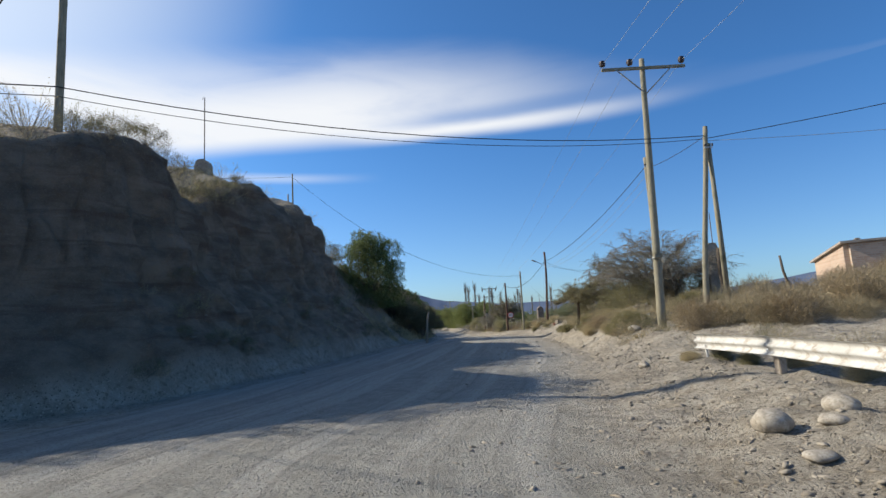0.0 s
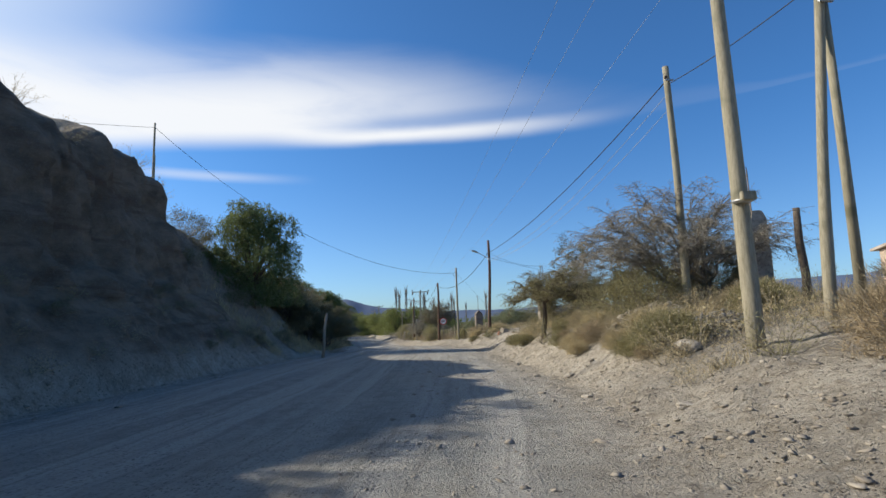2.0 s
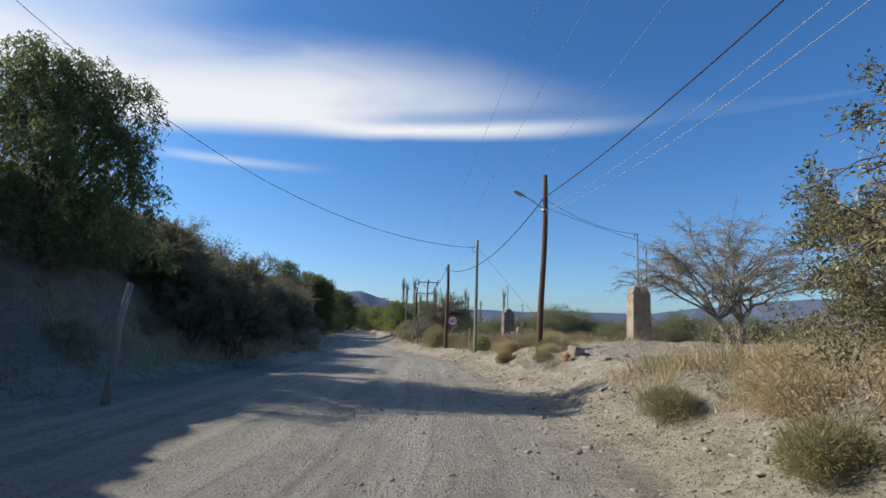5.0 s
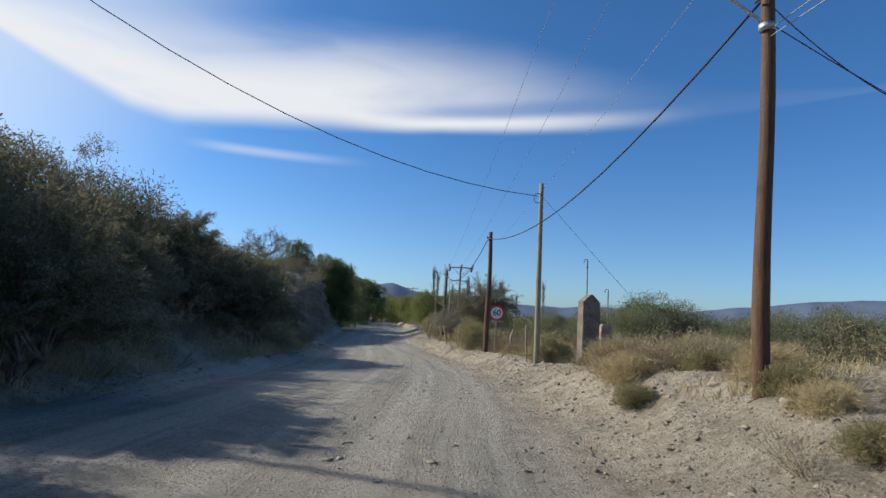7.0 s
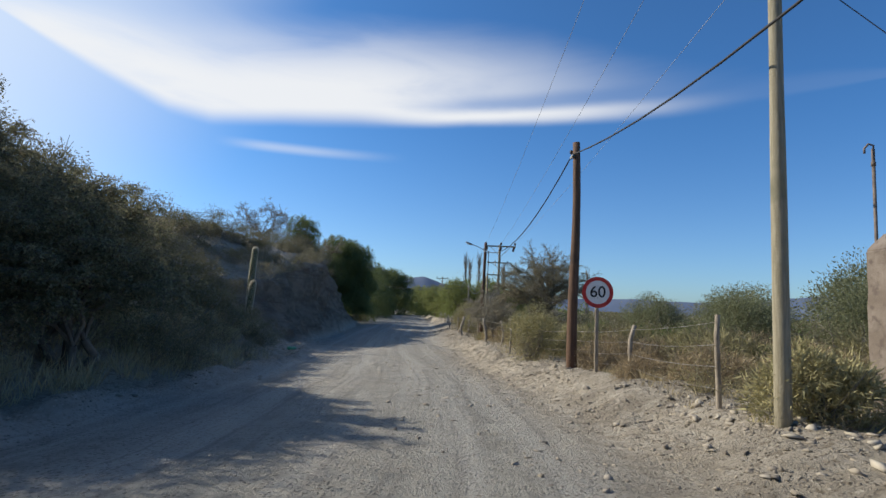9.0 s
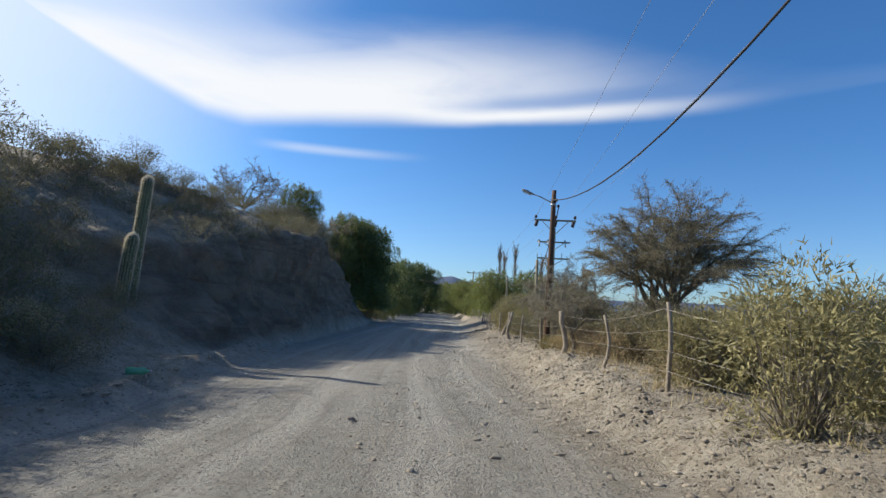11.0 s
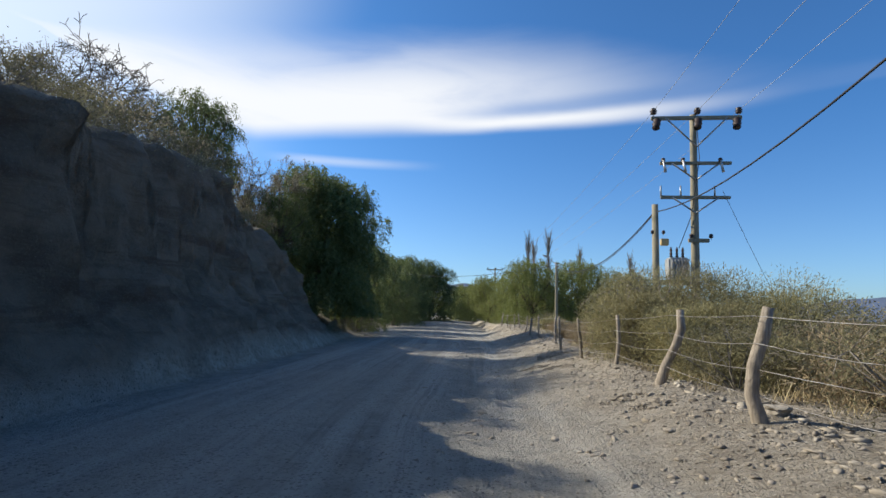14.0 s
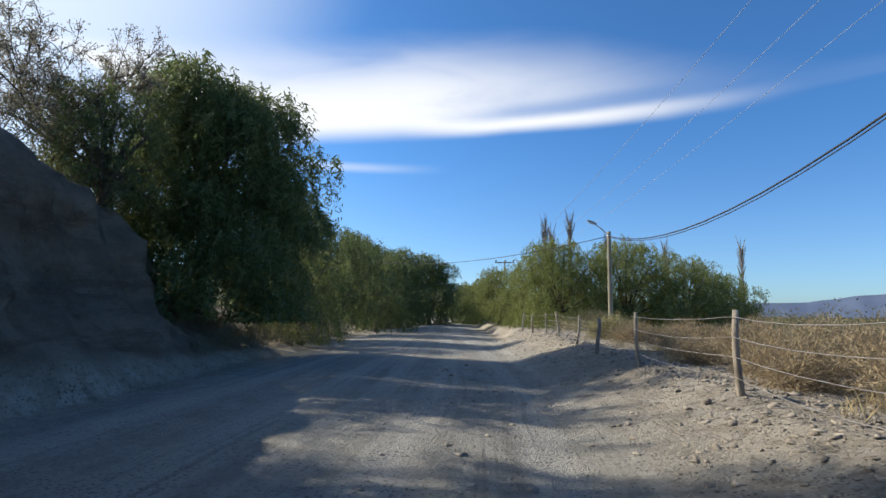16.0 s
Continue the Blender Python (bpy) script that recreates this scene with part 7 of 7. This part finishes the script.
count = 95000
y = 122 * rng.random(count)
out = np.where(rng.random(count) < 0.6, rng.normal(0.8, 1.0, count), rng.uniform(-3.5, 5.5, count))
patchy = fbm(out, y, 0.9, 3, 70) > -0.25
spots, grit = strewn(y[patchy], (np.interp(y, ROAD[0], ROAD[3]) + out)[patchy], (0.014 + 0.034 * rng.random(count) ** 2 + 0.08 * rng.random(count) ** 14)[patchy])
count = 45000
y = rng.uniform(0, 100, count)
left, right = np.interp(y, ROAD[0], ROAD[2]), np.interp(y, ROAD[0], ROAD[3])
grit += strewn(y, left + (right - left) * rng.random(count), 0.011 + 0.022 * rng.random(count) ** 3)[1]
for k in range(2600):
    y = rng.uniform(44, 78)
    size = 0.02 + 0.09 * rng.random() ** 6
    (spots if size > 0.055 else grit).append((np.interp(y, ROAD[0], ROAD[2]) + rng.normal(-0.2, 0.4), y, size, 0))
for k in range(700):
    y = rng.uniform(8, 36)
    spots.append((np.interp(y, HILL[0], HILL[1]) + rng.normal(0.0, 0.7), y, 0.03 + 0.12 * rng.random() ** 4, 0))
spots += [(np.interp(y, ROAD[0], ROAD[3]) + rng.normal(0.75, 0.5), y, 0.03 + 0.08 * rng.random() ** 4, 0) for y in rng.uniform(60, 122, 4200)]
spots += [(np.interp(y, ROAD[0], ROAD[3]) + rng.uniform(0.2, 4.5), y, 0.025 + 0.07 * rng.random() ** 5, 0) for y in rng.uniform(34, 58, 1100)]
spots += [(np.interp(y, ROAD[0], ROAD[3]) + rng.uniform(-0.2, 2.6), y, 0.02 + 0.06 * rng.random() ** 5, 0) for y in rng.uniform(2, 32, 2000)]
spots += [(np.interp(y, ROAD[0], ROAD[3]) + rng.gamma(2.0, 1.0) - 0.3, y, 0.022 + 0.065 * rng.random() ** 4, 0) for y in np.concatenate([rng.uniform(33, 58, 500), rng.uniform(1, 33, 900), rng.uniform(58, 122, 900)])]
M_CLOD = shader("earth_clod", lambda n, w: n.mix(n.add("ShaderNodeNewGeometry").outputs["Random Per Island"], n.mix(n.noise(w, 9), (0.16, 0.135, 0.105), (0.26, 0.225, 0.18)), (0.38, 0.335, 0.27)), 0.95, bump=lambda n, w: n.noise(w, 30, 5, 0.7), strength=0.6, spec=0.1)
stones("loose_stones", "scattered loose stones and clods of earth along the road", spots, 1, M_CLOD)
stones("loose_gravel", "fine loose gravel strewn over the road and its shoulder", grit, 9, None, True)
M_DARK_STONE = shader("grey_river_stone", lambda n, w: n.mix(n.add("ShaderNodeNewGeometry").outputs["Random Per Island"], (0.13, 0.125, 0.115), (0.3, 0.28, 0.25)), 0.85)
M_PALE_STONE = shader("pale_rubble", lambda n, w: n.mix(n.add("ShaderNodeNewGeometry").outputs["Random Per Island"], (0.3, 0.26, 0.2), (0.46, 0.41, 0.33)), 0.9, bump=lambda n, w: n.noise(w, 25, 4), strength=0.4)


def heap(x, y, rx, ry, height, count, size, name, label, material, seed):
    rng, rows = np.random.default_rng(seed), []
    for k in range(count):
        a, r = rng.random() * 2 * math.pi, math.sqrt(rng.random())
        rows.append((x + rx * r * math.cos(a), y + ry * r * math.sin(a), size * rng.uniform(0.5, 1.5), height * (1 - r * r) * rng.uniform(0.3, 1.0)))
    return stones(name, label, rows, seed, material)


heap(8.9, 18.9, 1.0, 0.7, 0.4, 650, 0.1, "stone_heap", "heap of grey river stones beside a pole", M_DARK_STONE, 2)
heap(9.0, 21.8, 1.3, 0.9, 0.5, 1300, 0.085, "rubble_heap", "heap of pale rubble under a thorn bush", M_PALE_STONE, 3)
for k, (x, y) in enumerate(((4.05, 85.7), (3.55, 93.3), (4.3, 91.6), (3.85, 86.5), (3.35, 91.0), (2.85, 91.7))):
    heap(x, y, 0.4, 0.2, 0.06, 80, 0.045, "clod_pile", "low pile of dark turned clods on the sandy shoulder", M_CLOD, 30 + k)
stones("shoulder_rubble", "pale broken stones along the shoulder beside a pole", [(8.1 + 0.3 * math.sin(2.1 * k) + 0.012 * k, 56.6 - 0.085 * k, 0.05 + 0.11 * abs(math.sin(1.3 * k)) ** 2, 0.0) for k in range(55)], 38, M_PALE_STONE)
stones("fence_rubble", "pale rubble stones strewn along the foot of the fence", [(4.72 + 0.16 * k / 10 + 0.12 * math.sin(2.4 * k), 87.2 - 0.1 * k + 0.1 * math.sin(3.1 * k), 0.06 + 0.07 * abs(math.sin(1.7 * k)), 0.0) for k in range(42)], 37, M_PALE_STONE)
heap(11.2, 54.5, 1.1, 0.5, 0.3, 420, 0.07, "spoil_heap", "low heap of dark spoil beside a pillar", M_DARK_STONE, 4)
heap(9.3, 25.4, 1.4, 1.0, 0.3, 500, 0.075, "pale_heap", "low bank of pale rubble among dry bushes", M_PALE_STONE, 5)


# ---- dry grass ----
def grass(name, label, rows, seed, material):
    """Tufts of blades: rows of x, y, height, blades."""
    rng, at, way, size = np.random.default_rng(seed), [], [], []
    for x, y, h, m in rows:
        p = np.stack([x + rng.normal(size=int(m)) * 0.09, y + rng.normal(size=int(m)) * 0.09], 1)
        at.append(p)
        way.append(np.stack([rng.normal(size=int(m)) * 0.4, rng.normal(size=int(m)) * 0.4, np.ones(int(m))], 1))
        size.append(h * rng.uniform(0.5, 1.2, int(m)))
    at, way, size = np.concatenate(at), np.concatenate(way), np.concatenate(size)
    at = np.column_stack([at, land(at[:, 0], at[:, 1])[0] - 0.02])
    ob = new(name, fast_mesh(name, *blades(at, way, size, 0.014 + 0 * size, rng), material))
    return tagged(ob, label, "grass", kind="stuff")


rng = np.random.default_rng(31)
rows = []
for k in range(2800):
    y = rng.choice((rng.uniform(16, 36), rng.uniform(16, 36), rng.uniform(43, 62), rng.uniform(62, 124)))
    edge = np.interp(y, ROAD[0], ROAD[3])
    x = edge + (1.3 + rng.gamma(2.0, 1.3) if y < 62 else 1.0 + rng.gamma(2.0, 1.0))
    if fbm(x, y, 2.5, 2, 40) > -0.12:
        rows.append((x, y, rng.uniform(0.15, 0.5) if y < 40 else rng.uniform(0.1, 0.27) if y < 62 else rng.uniform(0.12, 0.4), 14))
grass("dry_grass", "dry straw coloured grass along the shoulder", rows, 6, M_STRAW)
rows = []
for k in range(1150):
    y = rng.uniform(34, 64)
    x = np.interp(y, HILL[0], HILL[1]) - rng.gamma(1.6, 1.0)
    if fbm(x, y, 3, 2, 41) > -0.1:
        rows.append((x, y, rng.uniform(0.2, 0.6), 14))
grass("slope_grass", "dry grass on the shaded slope", rows, 7, M_STRAW)


# ---- cacti, bottle ----
def cactus(x, y, top, r, label, hook):
    """A stout ribbed column with a rounded tip that leans over, coated in pale spines."""
    g = gz(x, y)
    ob = thing("column_cactus", x, y, g, label, "cactus", "cacti")
    h, ribs, rows = top - g, 14, 40
    co, faces, spine_at, spine_way = [], [], [], []
    for k in range(rows + 1):
        t = k / rows
        dome_t = max(0.0, t - 0.8) / 0.2
        height = -0.2 + (h + 0.2 - 1.2 * r) * min(t, 0.8) / 0.8 + 1.2 * r * math.sin(dome_t * math.pi / 2)
        rad = r * (0.86 + 0.17 * math.sin(2.4 * min(t, 0.8) / 0.8)) * max(0.02, math.cos(dome_t * math.pi / 2))
        at = Vector((hook * (height / h) ** 2, 0.02 * math.sin(3 * t), height))
        for s in range(ribs * 2):
            a = math.pi * s / ribs
            q = rad * (1.0 if s % 2 else 0.85)
            away = Vector((math.cos(a), math.sin(a), 0.8 * dome_t))
            p = at + Vector((q * math.cos(a), q * math.sin(a), 0))
            co.append(p)
            if s % 2:
                for _ in range(9):
                    spine_at.append(p + Vector((0, 0, random.uniform(-0.5, 0.5) * h / rows)))
                    spine_way.append(away + Vector((random.gauss(0, 0.45), random.gauss(0, 0.45), random.gauss(0.1, 0.5))))
    w = ribs * 2
    for k in range(rows):
        faces += [(k * w + s, k * w + (s + 1) % w, (k + 1) * w + (s + 1) % w, (k + 1) * w + s) for s in range(w)]
    part("stem", (co, faces), M_CACTUS, ob)
    spines = blades(np.array(spine_at), np.array(spine_way), 0.055, np.full(len(spine_at), 0.007), np.random.default_rng(3))
    tagged(part("spine_coat", fast_mesh("spine_coat", *spines, M_SPINE), M_SPINE, ob, "pale bristling spines"), kind="stuff")
    return ob


random.seed(7)
cactus(-5.0, 71.55, 2.2, 0.125, "tall stout column cactus with pale backlit spines", 0.12)
cactus(-4.65, 70.75, 0.66, 0.125, "short stout column cactus with pale backlit spines", 0.12)

bx, by = -1.35, 66.8
bottle = thing("plastic_bottle", bx, by, gz(bx, by) + 0.09, "discarded green plastic bottle on the road's edge", "bottle", rz=20)
part("body", tube([(-0.17, 0, 0), (-0.165, 0, 0), (-0.1, 0, 0), (0, 0, 0), (0.07, 0, 0), (0.13, 0, 0), (0.15, 0, 0)], (0.03, 0.055, 0.058, 0.05, 0.058, 0.02, 0.018), 16), M_BOTTLE, bottle)
part("cap", tube([(0.15, 0, 0), (0.175, 0, 0)], 0.02, 12), M_WHITE_PAINT, bottle)


# ---- mountains ----
RIDGE = table("""
-180 2.0
-90 3.0
-40 4.2
-14 4.0
-8 3.3
-5.5 2.5
-4.0 2.75
-2.0 2.1
0 1.8
6 1.1
14 1.15
18 1.4
21 1.2
27 1.2
30 1.7
34 2.2
40 2.8
60 3.2
120 2.2
180 2.0
""")
# the haze of distance is put into the mountains' base colour as blue
M_FAR_HAZE = shader("haze_tinted_mountain", mottled((0.095, 0.125, 0.19), (0.115, 0.145, 0.21), 0.004), 1.0, spec=0.0)
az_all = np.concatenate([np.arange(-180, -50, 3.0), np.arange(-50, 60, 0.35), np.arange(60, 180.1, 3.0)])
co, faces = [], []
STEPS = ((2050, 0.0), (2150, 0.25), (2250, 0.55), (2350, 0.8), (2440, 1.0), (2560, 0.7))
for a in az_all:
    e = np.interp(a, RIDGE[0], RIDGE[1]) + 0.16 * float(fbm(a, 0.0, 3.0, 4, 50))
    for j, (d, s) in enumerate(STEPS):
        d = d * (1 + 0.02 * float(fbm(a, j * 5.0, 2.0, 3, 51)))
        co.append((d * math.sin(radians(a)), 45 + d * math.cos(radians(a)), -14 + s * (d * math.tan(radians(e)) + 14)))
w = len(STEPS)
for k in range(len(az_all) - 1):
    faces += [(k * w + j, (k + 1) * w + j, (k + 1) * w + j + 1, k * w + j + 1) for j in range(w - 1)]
tagged(new("mountain_range", mesh_of("mountain_range", co, faces, M_FAR_HAZE)), "mountain range on the horizon, distance haze painted as blue", "mountains", kind="structure")
